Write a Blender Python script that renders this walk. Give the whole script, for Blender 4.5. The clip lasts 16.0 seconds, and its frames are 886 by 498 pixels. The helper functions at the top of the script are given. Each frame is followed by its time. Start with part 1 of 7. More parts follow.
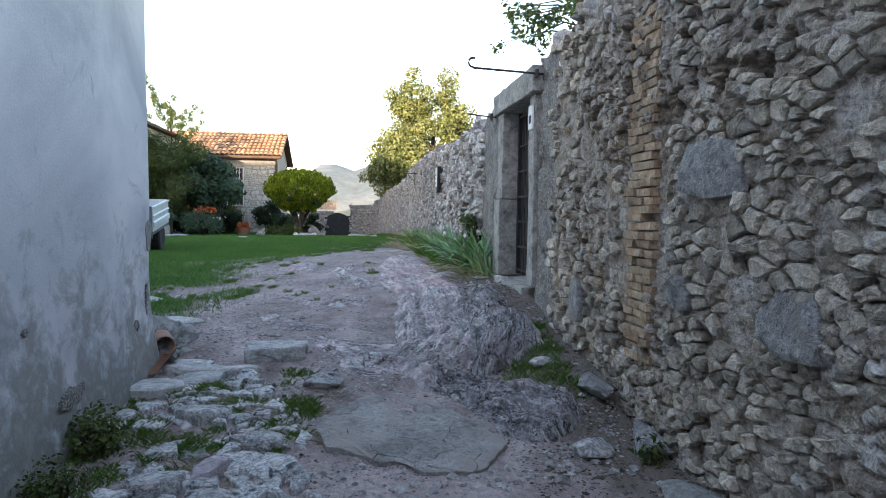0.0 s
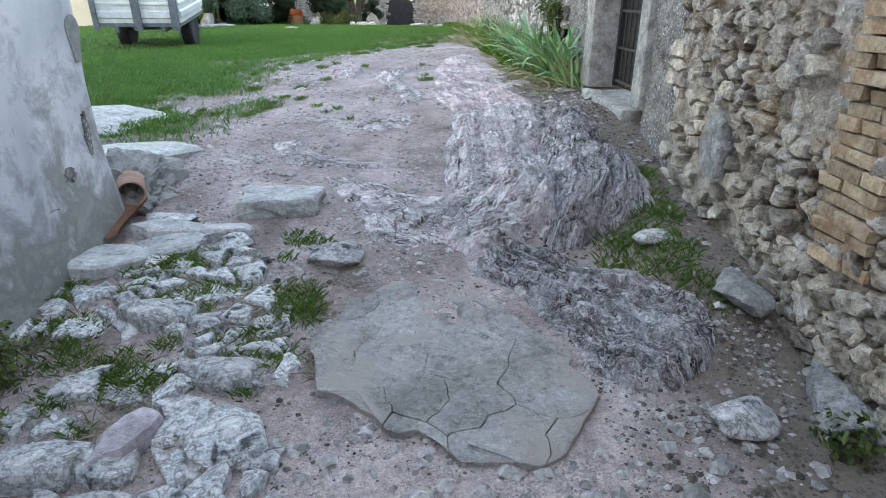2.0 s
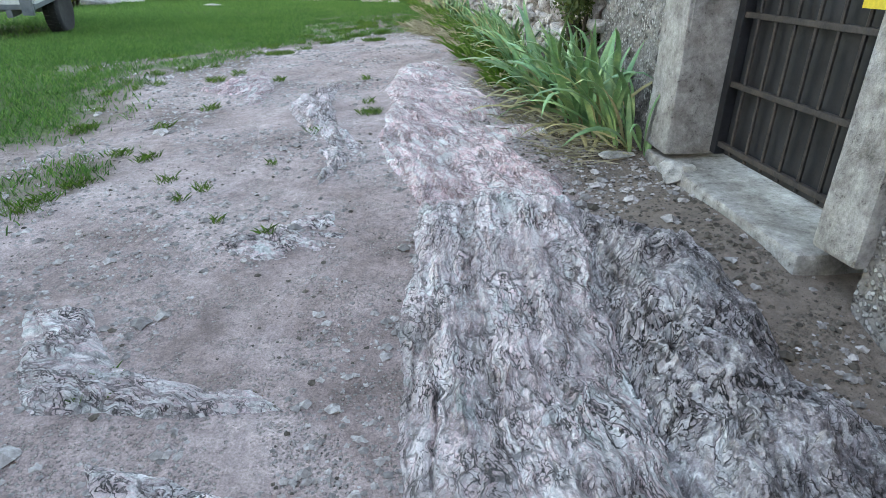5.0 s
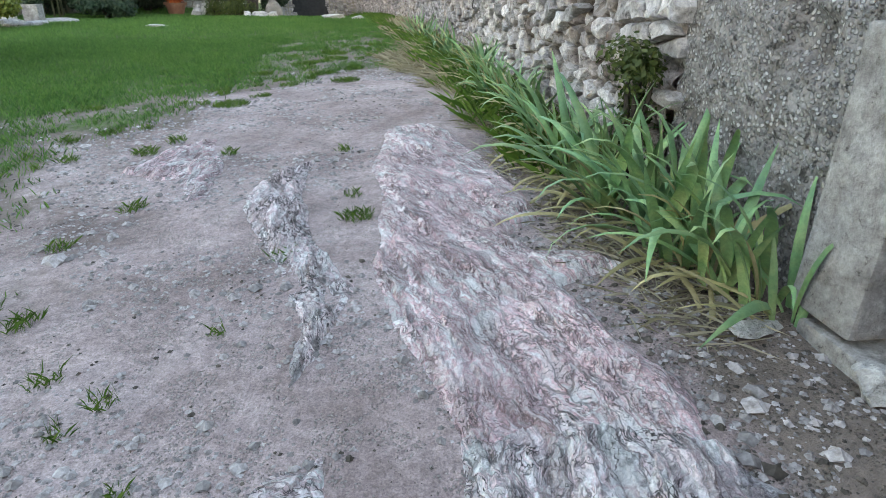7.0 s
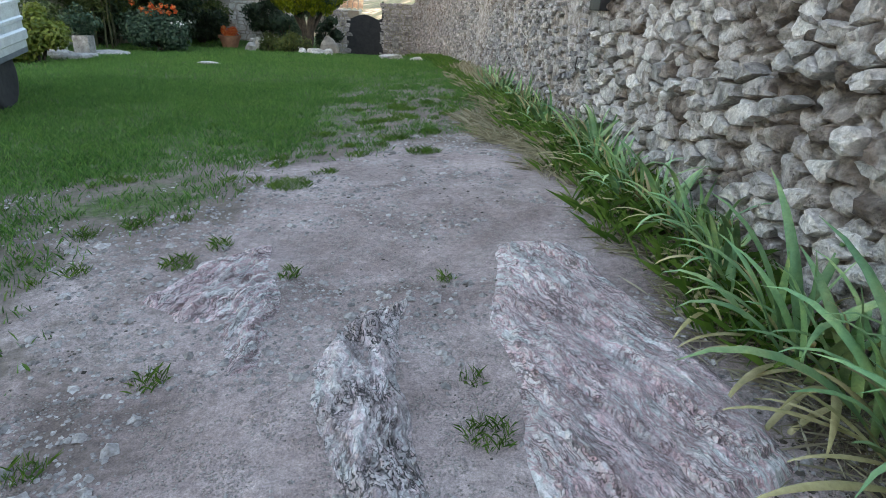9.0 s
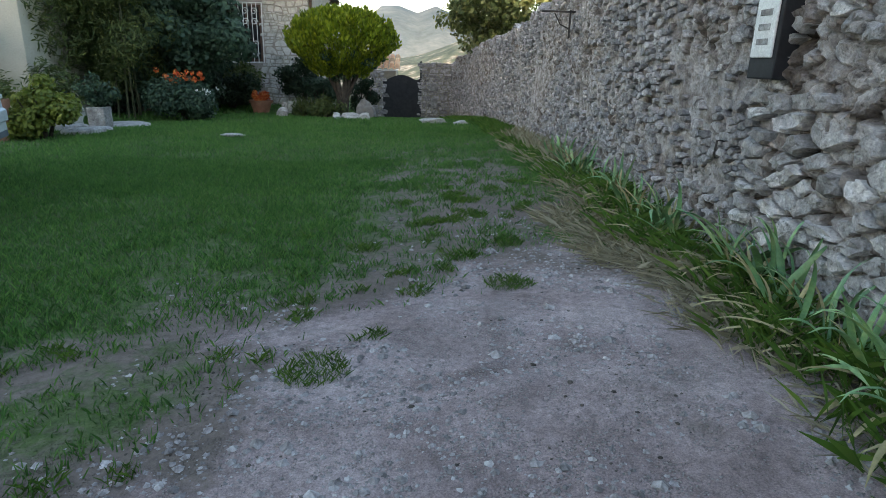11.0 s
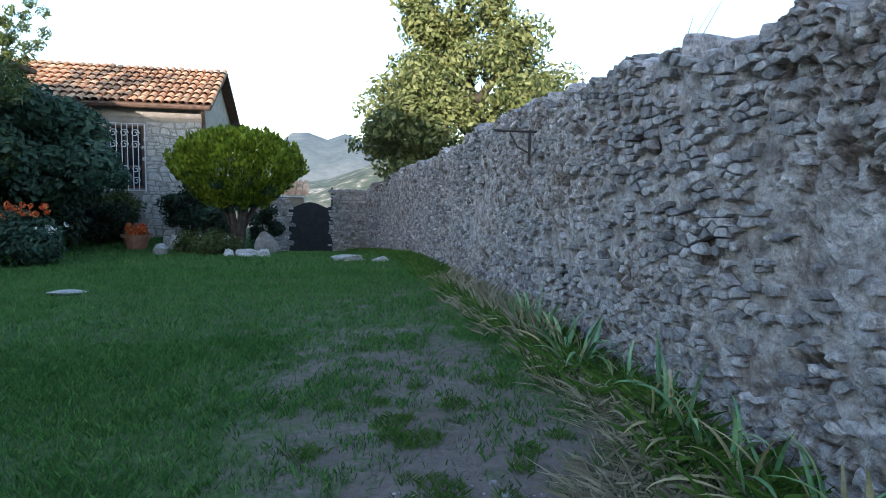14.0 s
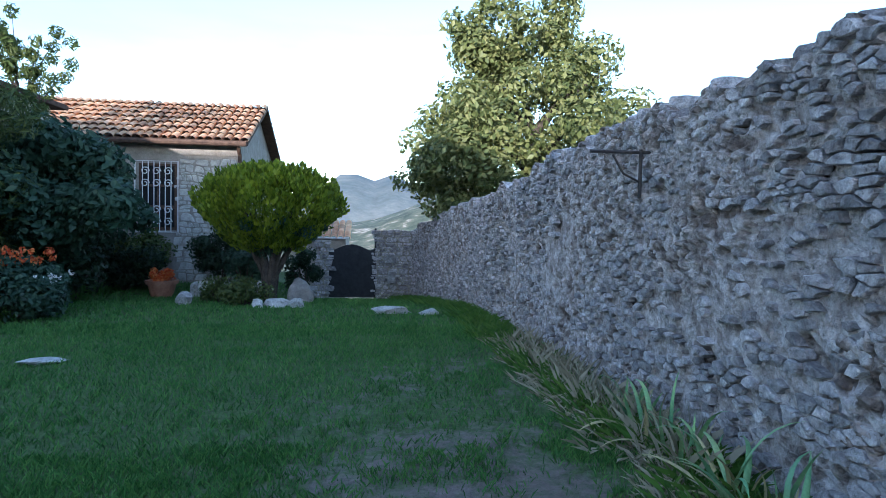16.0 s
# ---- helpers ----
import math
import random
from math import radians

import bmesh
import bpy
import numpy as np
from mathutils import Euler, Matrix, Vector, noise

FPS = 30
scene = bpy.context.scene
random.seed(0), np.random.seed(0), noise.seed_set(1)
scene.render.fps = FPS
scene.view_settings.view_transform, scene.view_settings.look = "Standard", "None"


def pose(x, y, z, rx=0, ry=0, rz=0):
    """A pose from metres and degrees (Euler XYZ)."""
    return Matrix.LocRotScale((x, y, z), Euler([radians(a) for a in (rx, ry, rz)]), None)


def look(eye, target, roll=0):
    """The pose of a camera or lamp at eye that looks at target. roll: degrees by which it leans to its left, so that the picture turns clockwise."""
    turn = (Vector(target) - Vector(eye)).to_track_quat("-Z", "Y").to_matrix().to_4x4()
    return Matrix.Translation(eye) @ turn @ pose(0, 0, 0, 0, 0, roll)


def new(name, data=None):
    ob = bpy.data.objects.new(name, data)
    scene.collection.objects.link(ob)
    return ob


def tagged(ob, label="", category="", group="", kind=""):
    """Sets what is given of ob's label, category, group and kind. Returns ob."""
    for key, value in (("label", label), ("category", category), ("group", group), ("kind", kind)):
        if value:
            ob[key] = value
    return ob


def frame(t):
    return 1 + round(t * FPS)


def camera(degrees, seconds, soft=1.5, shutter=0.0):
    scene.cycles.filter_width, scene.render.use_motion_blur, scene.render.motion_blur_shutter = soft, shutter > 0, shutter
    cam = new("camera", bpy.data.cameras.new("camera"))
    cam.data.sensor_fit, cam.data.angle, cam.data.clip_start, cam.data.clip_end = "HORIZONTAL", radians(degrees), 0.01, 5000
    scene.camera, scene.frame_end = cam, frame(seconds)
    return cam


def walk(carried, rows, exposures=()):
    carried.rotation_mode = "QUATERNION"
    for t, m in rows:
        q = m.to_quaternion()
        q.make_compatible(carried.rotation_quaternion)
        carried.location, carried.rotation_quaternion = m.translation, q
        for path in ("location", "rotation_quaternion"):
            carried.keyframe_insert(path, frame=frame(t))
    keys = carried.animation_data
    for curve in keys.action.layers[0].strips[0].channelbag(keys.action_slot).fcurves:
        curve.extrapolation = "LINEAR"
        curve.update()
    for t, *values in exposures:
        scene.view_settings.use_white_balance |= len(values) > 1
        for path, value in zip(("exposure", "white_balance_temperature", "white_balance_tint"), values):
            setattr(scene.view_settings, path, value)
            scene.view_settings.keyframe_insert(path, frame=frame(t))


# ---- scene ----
cam = camera(72.4, 16.0, soft=0.6)
PATH = [
    (0, (0.195, -0.194, 2.629), (0.485, 1.781, 2.514), 0.8),
    (0.5, (0.267, 0.201, 2.627), (0.392, 2.182, 2.381), 0.4),
    (1, (0.347, 0.573, 2.647), (0.399, 2.504, 2.128), 0.4),
    (1.5, (0.382, 0.943, 2.646), (0.419, 2.812, 1.937), 0.4),
    (2, (0.453, 1.381, 2.647), (0.511, 3.227, 1.878), 0.5),
    (2.5, (0.544, 1.859, 2.659), (0.635, 3.68, 1.838), 0.2),
    (3, (0.551, 2.342, 2.639), (0.653, 4.149, 1.788), 0.3),
    (3.5, (0.55, 2.836, 2.668), (0.662, 4.635, 1.802), 0.7),
    (4, (0.611, 3.356, 2.711), (0.725, 5.15, 1.835), 0.7),
    (4.2, (0.618, 3.545, 2.715), (0.732, 5.344, 1.85), 1.1),
    (6.3, (0.432, 5.181, 2.827), (0.723, 6.974, 1.99), 0.0),
    (6.5, (0.424, 5.316, 2.892), (0.715, 7.112, 2.061), 0.3),
    (7, (0.429, 5.638, 2.923), (0.729, 7.431, 2.089), 1.1),
    (7.5, (0.428, 5.925, 2.954), (0.739, 7.717, 2.122), 2.1),
    (8, (0.33, 6.245, 2.987), (0.646, 8.046, 2.175), 3.0),
    (8.5, (0.215, 6.574, 3.012), (0.522, 8.393, 2.241), 3.3),
    (9, (0.112, 7.009, 3.057), (0.311, 8.854, 2.311), 3.0),
    (9.5, (-0.035, 7.471, 3.069), (0.122, 9.332, 2.353), 2.8),
    (10, (-0.116, 7.915, 3.078), (-0.037, 9.804, 2.426), 1.7),
    (10.2, (-0.114, 8.115, 3.104), (-0.041, 10.007, 2.463), 1.4),
    (12.3, (-0.147, 9.929, 3.168), (-0.019, 11.877, 2.734), 2.4),
    (12.5, (-0.155, 10.106, 3.191), (-0.026, 12.062, 2.795), 2.4),
    (13, (-0.15, 10.517, 3.192), (0.139, 12.473, 2.891), 2.2),
    (13.5, (-0.106, 10.951, 3.21), (0.269, 12.901, 2.968), 1.7),
    (14, (-0.116, 11.403, 3.228), (0.26, 13.356, 3.019), 1.4),
    (14.5, (-0.11, 11.844, 3.233), (0.258, 13.801, 3.055), 1.3),
    (15, (-0.027, 12.296, 3.253), (0.27, 14.267, 3.097), 1.5),
    (15.5, (-0.03, 12.724, 3.248), (0.222, 14.705, 3.125), 1.2),
    (16, (-0.026, 13.133, 3.238), (0.202, 15.118, 3.156), 1.2),
]
walk(cam, [(t, look(eye, target, roll)) for t, eye, target, roll in PATH], [(0, 2.78, 6800, 18), (1.5, 3.4, 7500, 17), (3, 3.95, 7700, 18), (4, 3.9, 7600, 15), (6.5, 3.2, 7800, 17), (7, 3.4, 7800, 17), (8, 3.25, 7700, 16), (9, 2.95, 7400, 15), (9.5, 2.8, 7300, 15), (10, 2.6, 7100, 13), (12.5, 2.25, 6200, 12), (16, 2.1, 5000, 13)])


# ---------------------------------------------------------------- light
SUN_EL, SUN_AZ = 8.0, 200.0          # height and compass bearing (from +y, clockwise) of the sun
world = bpy.data.worlds.new("sky")
scene.world = world
world.use_nodes = True
wn = world.node_tree.nodes
sky = wn.new("ShaderNodeTexSky")
sky.sky_type, sky.sun_disc = "NISHITA", False
sky.sun_elevation, sky.sun_rotation = radians(SUN_EL), radians(SUN_AZ)
sky.air_density, sky.dust_density, sky.ozone_density, sky.altitude = 1.0, 0.7, 1.0, 300
wn["Background"].inputs[1].default_value = 0.15
# thin high cloud
wt = world.node_tree
wc = wn.new("ShaderNodeTexCoord")
wm = wn.new("ShaderNodeMapping")
wm.inputs["Scale"].default_value = (1.0, 1.0, 4.5)
wt.links.new(wc.outputs["Generated"], wm.inputs[0])
cl = wn.new("ShaderNodeTexNoise")
cl.inputs["Scale"].default_value, cl.inputs["Detail"].default_value, cl.inputs["Roughness"].default_value = 2.2, 6.0, 0.55
wt.links.new(wm.outputs[0], cl.inputs["Vector"])
cr = wn.new("ShaderNodeValToRGB")
cr.color_ramp.elements[0].position, cr.color_ramp.elements[0].color = 0.46, (0, 0, 0, 1)
cr.color_ramp.elements[1].position, cr.color_ramp.elements[1].color = 0.66, (0.4, 0.4, 0.4, 1)
wt.links.new(cl.outputs["Fac"], cr.inputs[0])
wx_ = wn.new("ShaderNodeMix")
wx_.data_type = "RGBA"
wx_.inputs[7].default_value = (1.35, 1.6, 1.95, 1)
wt.links.new(cr.outputs[0], wx_.inputs[0])
wt.links.new(sky.outputs[0], wx_.inputs[6])
wt.links.new(wx_.outputs[2], wn["Background"].inputs[0])
lamp = bpy.data.lights.new("sun", "SUN")
lamp.energy, lamp.angle, lamp.color = 2.6, radians(0.5), (1.0, 0.84, 0.64)
sun = new("sun", lamp)
_a, _e = radians(SUN_AZ), radians(SUN_EL)
sun.matrix_world = look((math.sin(_a) * math.cos(_e) * 60, math.cos(_a) * math.cos(_e) * 60, math.sin(_e) * 60), (0, 0, 0))


# ---------------------------------------------------------------- materials
def mat(name, rough=0.9, metal=0.0):
    m = bpy.data.materials.new(name)
    m.use_nodes = True
    b = m.node_tree.nodes["Principled BSDF"]
    b.inputs["Roughness"].default_value = rough
    b.inputs["Metallic"].default_value = metal
    if metal < 0.5:
        b.inputs["Specular IOR Level"].default_value = 0.3
    return m, m.node_tree, b


def node(nt, kind, **values):
    n = nt.nodes.new(kind)
    for key, value in values.items():
        n.inputs[key.replace("_", " ")].default_value = value
    return n


def noise_tex(nt, scale, detail=6.0, rough=0.6, distortion=0.0, vec=None):
    n = node(nt, "ShaderNodeTexNoise", Scale=scale, Detail=detail, Roughness=rough, Distortion=distortion)
    if vec is not None:
        nt.links.new(vec, n.inputs["Vector"])
    return n.outputs["Fac"]


def ramp(nt, fac, stops):
    r = nt.nodes.new("ShaderNodeValToRGB")
    els = r.color_ramp.elements
    while len(els) < len(stops):
        els.new(0.5)
    for el, (p, c) in zip(els, stops):
        el.position, el.color = p, (*c, 1)
    nt.links.new(fac, r.inputs[0])
    return r.outputs[0]


def mix(nt, fac, a, b, blend="MIX"):
    n = nt.nodes.new("ShaderNodeMix")
    n.data_type, n.blend_type = "RGBA", blend
    for sock, v in ((n.inputs[0], fac), (n.inputs[6], a), (n.inputs[7], b)):
        if isinstance(v, bpy.types.NodeSocket):
            nt.links.new(v, sock)
        elif isinstance(v, tuple):
            sock.default_value = (*v, 1)
        else:
            sock.default_value = v
    return n.outputs[2]


def maths(nt, op, a, b=0.0, clamp=False):
    n = nt.nodes.new("ShaderNodeMath")
    n.operation, n.use_clamp = op, clamp
    for sock, v in zip(n.inputs, (a, b)):
        if isinstance(v, bpy.types.NodeSocket):
            nt.links.new(v, sock)
        else:
            sock.default_value = v
    return n.outputs[0]


def lin(nt, v, a, c):
    n = nt.nodes.new("ShaderNodeMath")
    n.operation = "MULTIPLY_ADD"
    nt.links.new(v, n.inputs[0])
    n.inputs[1].default_value, n.inputs[2].default_value = a, c
    return n.outputs[0]


def place(nt):
    return nt.nodes.new("ShaderNodeNewGeometry").outputs["Position"]


def bump(nt, bsdf, height, strength=0.5, distance=0.02):
    n = node(nt, "ShaderNodeBump", Strength=strength, Distance=distance)
    nt.links.new(height, n.inputs["Height"])
    nt.links.new(n.outputs[0], bsdf.inputs["Normal"])


def grain(name, stops, scale=6.0, fine=60.0, rough=0.9, metal=0.0, strength=0.4, distance=0.01, vary=0.0, island=False, dirt=None, tone=0.0, blotch=None):
    """A two-scale material: broad patches over a ramp, fine grain on top, fine relief, and a tint for each piece."""
    m, nt, b = mat(name, rough, metal)
    p = place(nt)
    n1 = noise_tex(nt, scale, 5, 0.6, 0.3, p)
    n2 = noise_tex(nt, fine, 4, 0.7, 0.0, p)
    col = ramp(nt, n1, stops)
    f = lin(nt, n2, 0.9, 0.55)
    col = mix(nt, 1.0, col, f, "MULTIPLY")
    if strength >= 0.8:
        grit = noise_tex(nt, fine * 0.45, 6, 0.85, 0.2, p)
        col = mix(nt, 1.0, col, ramp(nt, grit, [(0.33, (0.3, 0.28, 0.27)), (0.42, (0.9, 0.89, 0.885)), (0.52, (1.08, 1.08, 1.08)), (0.66, (1.38, 1.38, 1.38))]), "MULTIPLY")
    if vary:
        src = nt.nodes.new("ShaderNodeNewGeometry").outputs["Random Per Island"] if island else nt.nodes.new("ShaderNodeObjectInfo").outputs["Random"]
        v = lin(nt, src, vary * 2, 1 - vary)
        col = mix(nt, 1.0, col, v, "MULTIPLY")
    if blotch:
        bk = ramp(nt, noise_tex(nt, blotch[1], 5, 0.7, 0.8, p), [(blotch[2], (0, 0, 0)), (blotch[2] + 0.1, (1, 1, 1))])
        col = mix(nt, maths(nt, "MULTIPLY", bk, 0.65), col, blotch[0])
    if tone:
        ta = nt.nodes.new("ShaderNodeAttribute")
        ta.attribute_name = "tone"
        # low tone darkens the colour: stone variation plus painted shade in joints and pits
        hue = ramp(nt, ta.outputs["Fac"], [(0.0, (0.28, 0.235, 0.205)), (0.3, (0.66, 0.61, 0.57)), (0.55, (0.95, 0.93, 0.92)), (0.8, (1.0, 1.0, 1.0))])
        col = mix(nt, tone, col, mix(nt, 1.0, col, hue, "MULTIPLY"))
    if dirt:
        n3 = noise_tex(nt, dirt[1], 6, 0.65, 0.5, p)
        k = ramp(nt, n3, [(dirt[2], (0, 0, 0)), (dirt[2] + 0.12, (1, 1, 1))])
        col = mix(nt, k, col, dirt[0])
    nt.links.new(col, b.inputs["Base Color"])
    bump(nt, b, maths(nt, "ADD", n1, maths(nt, "MULTIPLY", n2, 0.6)), strength, distance)
    return m


def leaf_mat(name, stops, rough=0.5, trans=0.3):
    m, nt, b = mat(name, rough)
    rnd = nt.nodes.new("ShaderNodeNewGeometry").outputs["Random Per Island"]
    n = noise_tex(nt, 1.3, 3, 0.6, 0, place(nt))
    col = ramp(nt, maths(nt, "ADD", maths(nt, "MULTIPLY", rnd, 0.65), maths(nt, "MULTIPLY", n, 0.4)), stops)
    nt.links.new(col, b.inputs["Base Color"])
    if trans:
        tr = nt.nodes.new("ShaderNodeBsdfTranslucent")
        nt.links.new(col, tr.inputs[0])
        sh = nt.nodes.new("ShaderNodeMixShader")
        sh.inputs[0].default_value = trans
        nt.links.new(b.outputs[0], sh.inputs[1])
        nt.links.new(tr.outputs[0], sh.inputs[2])
        nt.links.new(sh.outputs[0], nt.nodes["Material Output"].inputs[0])
    return m


M_MORTAR = grain("lime_mortar", [(0.3, (0.19, 0.165, 0.13)), (0.55, (0.33, 0.295, 0.24)), (0.75, (0.42, 0.385, 0.32))], 7, 45, strength=1.0, distance=0.05)
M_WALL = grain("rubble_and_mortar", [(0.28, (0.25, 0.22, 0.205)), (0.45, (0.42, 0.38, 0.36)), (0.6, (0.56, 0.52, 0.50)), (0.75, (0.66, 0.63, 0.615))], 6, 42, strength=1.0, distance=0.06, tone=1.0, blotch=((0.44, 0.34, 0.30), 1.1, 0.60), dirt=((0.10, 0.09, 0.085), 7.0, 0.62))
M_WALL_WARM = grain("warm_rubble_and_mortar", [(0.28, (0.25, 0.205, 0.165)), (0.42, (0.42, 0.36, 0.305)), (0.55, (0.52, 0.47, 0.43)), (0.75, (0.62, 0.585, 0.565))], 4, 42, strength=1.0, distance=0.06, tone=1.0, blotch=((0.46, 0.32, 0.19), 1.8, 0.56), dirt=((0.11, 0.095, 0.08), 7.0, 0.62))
M_STONE = grain("limestone_rubble", [(0.3, (0.20, 0.18, 0.175)), (0.5, (0.36, 0.33, 0.325)), (0.72, (0.52, 0.49, 0.475))], 14, 60, strength=1.0, distance=0.035, vary=0.38, island=True, dirt=((0.13, 0.12, 0.11), 3.0, 0.58))
M_STONE_PIECE = grain("limestone_piece", [(0.3, (0.28, 0.255, 0.24)), (0.5, (0.47, 0.435, 0.415)), (0.72, (0.65, 0.615, 0.595))], 14, 60, strength=1.0, distance=0.035, vary=0.38, dirt=((0.13, 0.12, 0.11), 3.0, 0.58))
WARM = [(0.3, (0.25, 0.205, 0.16)), (0.5, (0.43, 0.37, 0.305)), (0.72, (0.58, 0.53, 0.465))]
M_STONE_WARM = grain("warm_rubble", WARM, 11, 55, strength=1.0, distance=0.04, vary=0.42, island=True, dirt=((0.15, 0.13, 0.11), 4.0, 0.60), blotch=((0.36, 0.36, 0.37), 3.0, 0.60))
M_STONE_WARM_PIECE = grain("warm_rubble_piece", WARM, 11, 55, strength=1.0, distance=0.04, vary=0.42, dirt=((0.15, 0.13, 0.11), 4.0, 0.60), blotch=((0.36, 0.36, 0.37), 3.0, 0.60))
M_STONE_HOUSE = grain("pale_house_stone", [(0.3, (0.30, 0.28, 0.25)), (0.5, (0.46, 0.44, 0.40)), (0.72, (0.56, 0.54, 0.50))], 6, 50, strength=0.5, vary=0.2, island=True)
M_BLOCK = grain("blue_grey_block", [(0.3, (0.19, 0.18, 0.175)), (0.5, (0.34, 0.325, 0.32)), (0.72, (0.48, 0.465, 0.455))], 13, 55, strength=1.0, distance=0.06, dirt=((0.30, 0.27, 0.24), 6.0, 0.58))
M_BRICK = grain("old_yellow_brick", [(0.3, (0.22, 0.13, 0.085)), (0.5, (0.35, 0.245, 0.165)), (0.7, (0.43, 0.345, 0.25))], 9, 60, strength=0.9, vary=0.25)
M_RENDER = grain("rough_render", [(0.3, (0.20, 0.18, 0.17)), (0.5, (0.34, 0.315, 0.30)), (0.7, (0.45, 0.425, 0.41))], 6, 38, strength=1.0, distance=0.05, dirt=((0.15, 0.14, 0.125), 14.0, 0.6))


def aggregate(m):
    """Adds pale and dark pebbles of a coarse render to a grain material."""
    nt = m.node_tree
    b = nt.nodes["Principled BSDF"]
    was = b.inputs["Base Color"].links[0].from_socket
    p = place(nt)
    vo = node(nt, "ShaderNodeTexVoronoi", Scale=52.0, Randomness=1.0)
    nt.links.new(mix(nt, 0.02, p, noise_tex(nt, 30, 3, 0.6, 0, p), "ADD"), vo.inputs["Vector"])
    sep = nt.nodes.new("ShaderNodeSeparateColor")
    nt.links.new(vo.outputs["Color"], sep.inputs[0])
    stone = ramp(nt, sep.outputs[0], [(0.0, (0.10, 0.09, 0.085)), (0.2, (0.30, 0.28, 0.265)), (0.6, (0.46, 0.44, 0.425)), (1.0, (0.66, 0.64, 0.62))])
    face = ramp(nt, vo.outputs["Distance"], [(0.34, (1, 1, 1)), (0.52, (0, 0, 0))])
    col = mix(nt, maths(nt, "MULTIPLY", face, 0.75), mix(nt, 1.0, was, (0.72, 0.71, 0.70), "MULTIPLY"), stone)
    hole = ramp(nt, noise_tex(nt, 15, 4, 0.7, 0.3, p), [(0.33, (1, 1, 1)), (0.39, (0, 0, 0))])
    nt.links.new(mix(nt, maths(nt, "MULTIPLY", hole, 0.8), col, (0.07, 0.062, 0.055)), b.inputs["Base Color"])
    bump(nt, b, maths(nt, "SUBTRACT", maths(nt, "ADD", face, noise_tex(nt, 25, 5, 0.7, 0, p)), hole), 1.0, 0.02)


aggregate(M_RENDER)
M_DRESSED = grain("dressed_stone", [(0.3, (0.17, 0.155, 0.145)), (0.5, (0.29, 0.275, 0.26)), (0.72, (0.40, 0.385, 0.37))], 7, 45, strength=0.9, distance=0.02, dirt=((0.14, 0.13, 0.12), 4.0, 0.6))
M_WHITESTONE = grain("white_limestone", [(0.3, (0.26, 0.25, 0.235)), (0.5, (0.42, 0.41, 0.39)), (0.75, (0.54, 0.53, 0.51))], 9, 50, strength=0.9, distance=0.03, vary=0.18)
M_METAL_DARK = grain("dark_painted_iron", [(0.3, (0.012, 0.012, 0.014)), (0.7, (0.03, 0.03, 0.034))], 8, 90, rough=0.55, strength=0.1)


# ---------------------------------------------------------------- mesh helpers
def part(name, bm, material, parent=None, label="", smooth=False):
    me = bpy.data.meshes.new(name)
    bm.to_mesh(me)
    bm.free()
    if smooth:
        me.shade_smooth()
    me.materials.append(material)
    ob = new(name, me)
    if parent is not None:
        ob.parent = parent
    if label:
        tagged(ob, label)
    return ob


def mesh_from(name, verts, faces, material, parent=None, smooth=False):
    me = bpy.data.meshes.new(name)
    me.from_pydata([tuple(v) for v in verts], [], [tuple(f) for f in faces])
    if smooth:
        me.shade_smooth()
    me.materials.append(material)
    ob = new(name, me)
    if parent is not None:
        ob.parent = parent
    return ob


def tri_soup(name, verts, tris, material, parent=None, smooth=False):
    """A large triangle mesh from arrays."""
    me = bpy.data.meshes.new(name)
    v, f = np.asarray(verts, np.float32), np.asarray(tris, np.int32)
    k = f.shape[1]
    me.vertices.add(len(v))
    me.vertices.foreach_set("co", v.ravel())
    me.loops.add(f.size)
    me.loops.foreach_set("vertex_index", f.ravel())
    me.polygons.add(len(f))
    me.polygons.foreach_set("loop_start", np.arange(0, f.size, k, dtype=np.int32))
    me.update(calc_edges=True)
    if smooth:
        me.shade_smooth()
    else:
        me.shade_flat()
    me.materials.append(material)
    ob = new(name, me)
    if parent is not None:
        ob.parent = parent
    return ob


def box(bm, x0, x1, y0, y1, z0, z1, bevel=0.0):
    m = Matrix.Translation(((x0 + x1) / 2, (y0 + y1) / 2, (z0 + z1) / 2)) @ Matrix.Diagonal((x1 - x0, y1 - y0, z1 - z0, 1))
    r = bmesh.ops.create_cube(bm, size=1, matrix=m)
    if bevel:
        es = list({e for v in r["verts"] for e in v.link_edges})
        bmesh.ops.bevel(bm, geom=es, offset=bevel, segments=2, affect="EDGES", profile=0.6)
    return bm


def boxed(x0, x1, y0, y1, z0, z1, bevel=0.0):
    return box(bmesh.new(), x0, x1, y0, y1, z0, z1, bevel)


def tube(bm, pts, radii, sides=8, cap=True):
    """A round tube along points."""
    pts = [Vector(p) for p in pts]
    if not hasattr(radii, "__len__"):
        radii = [radii] * len(pts)
    rings = []
    for i, p in enumerate(pts):
        d = (pts[min(i + 1, len(pts) - 1)] - pts[max(i - 1, 0)]).normalized()
        q = d.to_track_quat("Z", "Y")
        rings.append([bm.verts.new(p + q @ Vector((math.cos(a) * radii[i], math.sin(a) * radii[i], 0))) for a in [2 * math.pi * k / sides for k in range(sides)]])
    for a, b in zip(rings, rings[1:]):
        for k in range(sides):
            bm.faces.new((a[k], a[(k + 1) % sides], b[(k + 1) % sides], b[k]))
    if cap:
        bm.faces.new(list(reversed(rings[0])))
        bm.faces.new(rings[-1])
    return bm


def thing(name, at=(0, 0, 0), rz=0.0):
    e = new(name)
    e.empty_display_size = 0.1
    e.matrix_basis = pose(*at, 0, 0, rz)
    return e


def smooth_step(a, b, x):
    t = np.clip((x - a) / (b - a), 0, 1)
    return t * t * (3 - 2 * t)


# ---------------------------------------------------------------- value noise on arrays
_P = np.random.RandomState(7).rand(256, 256)


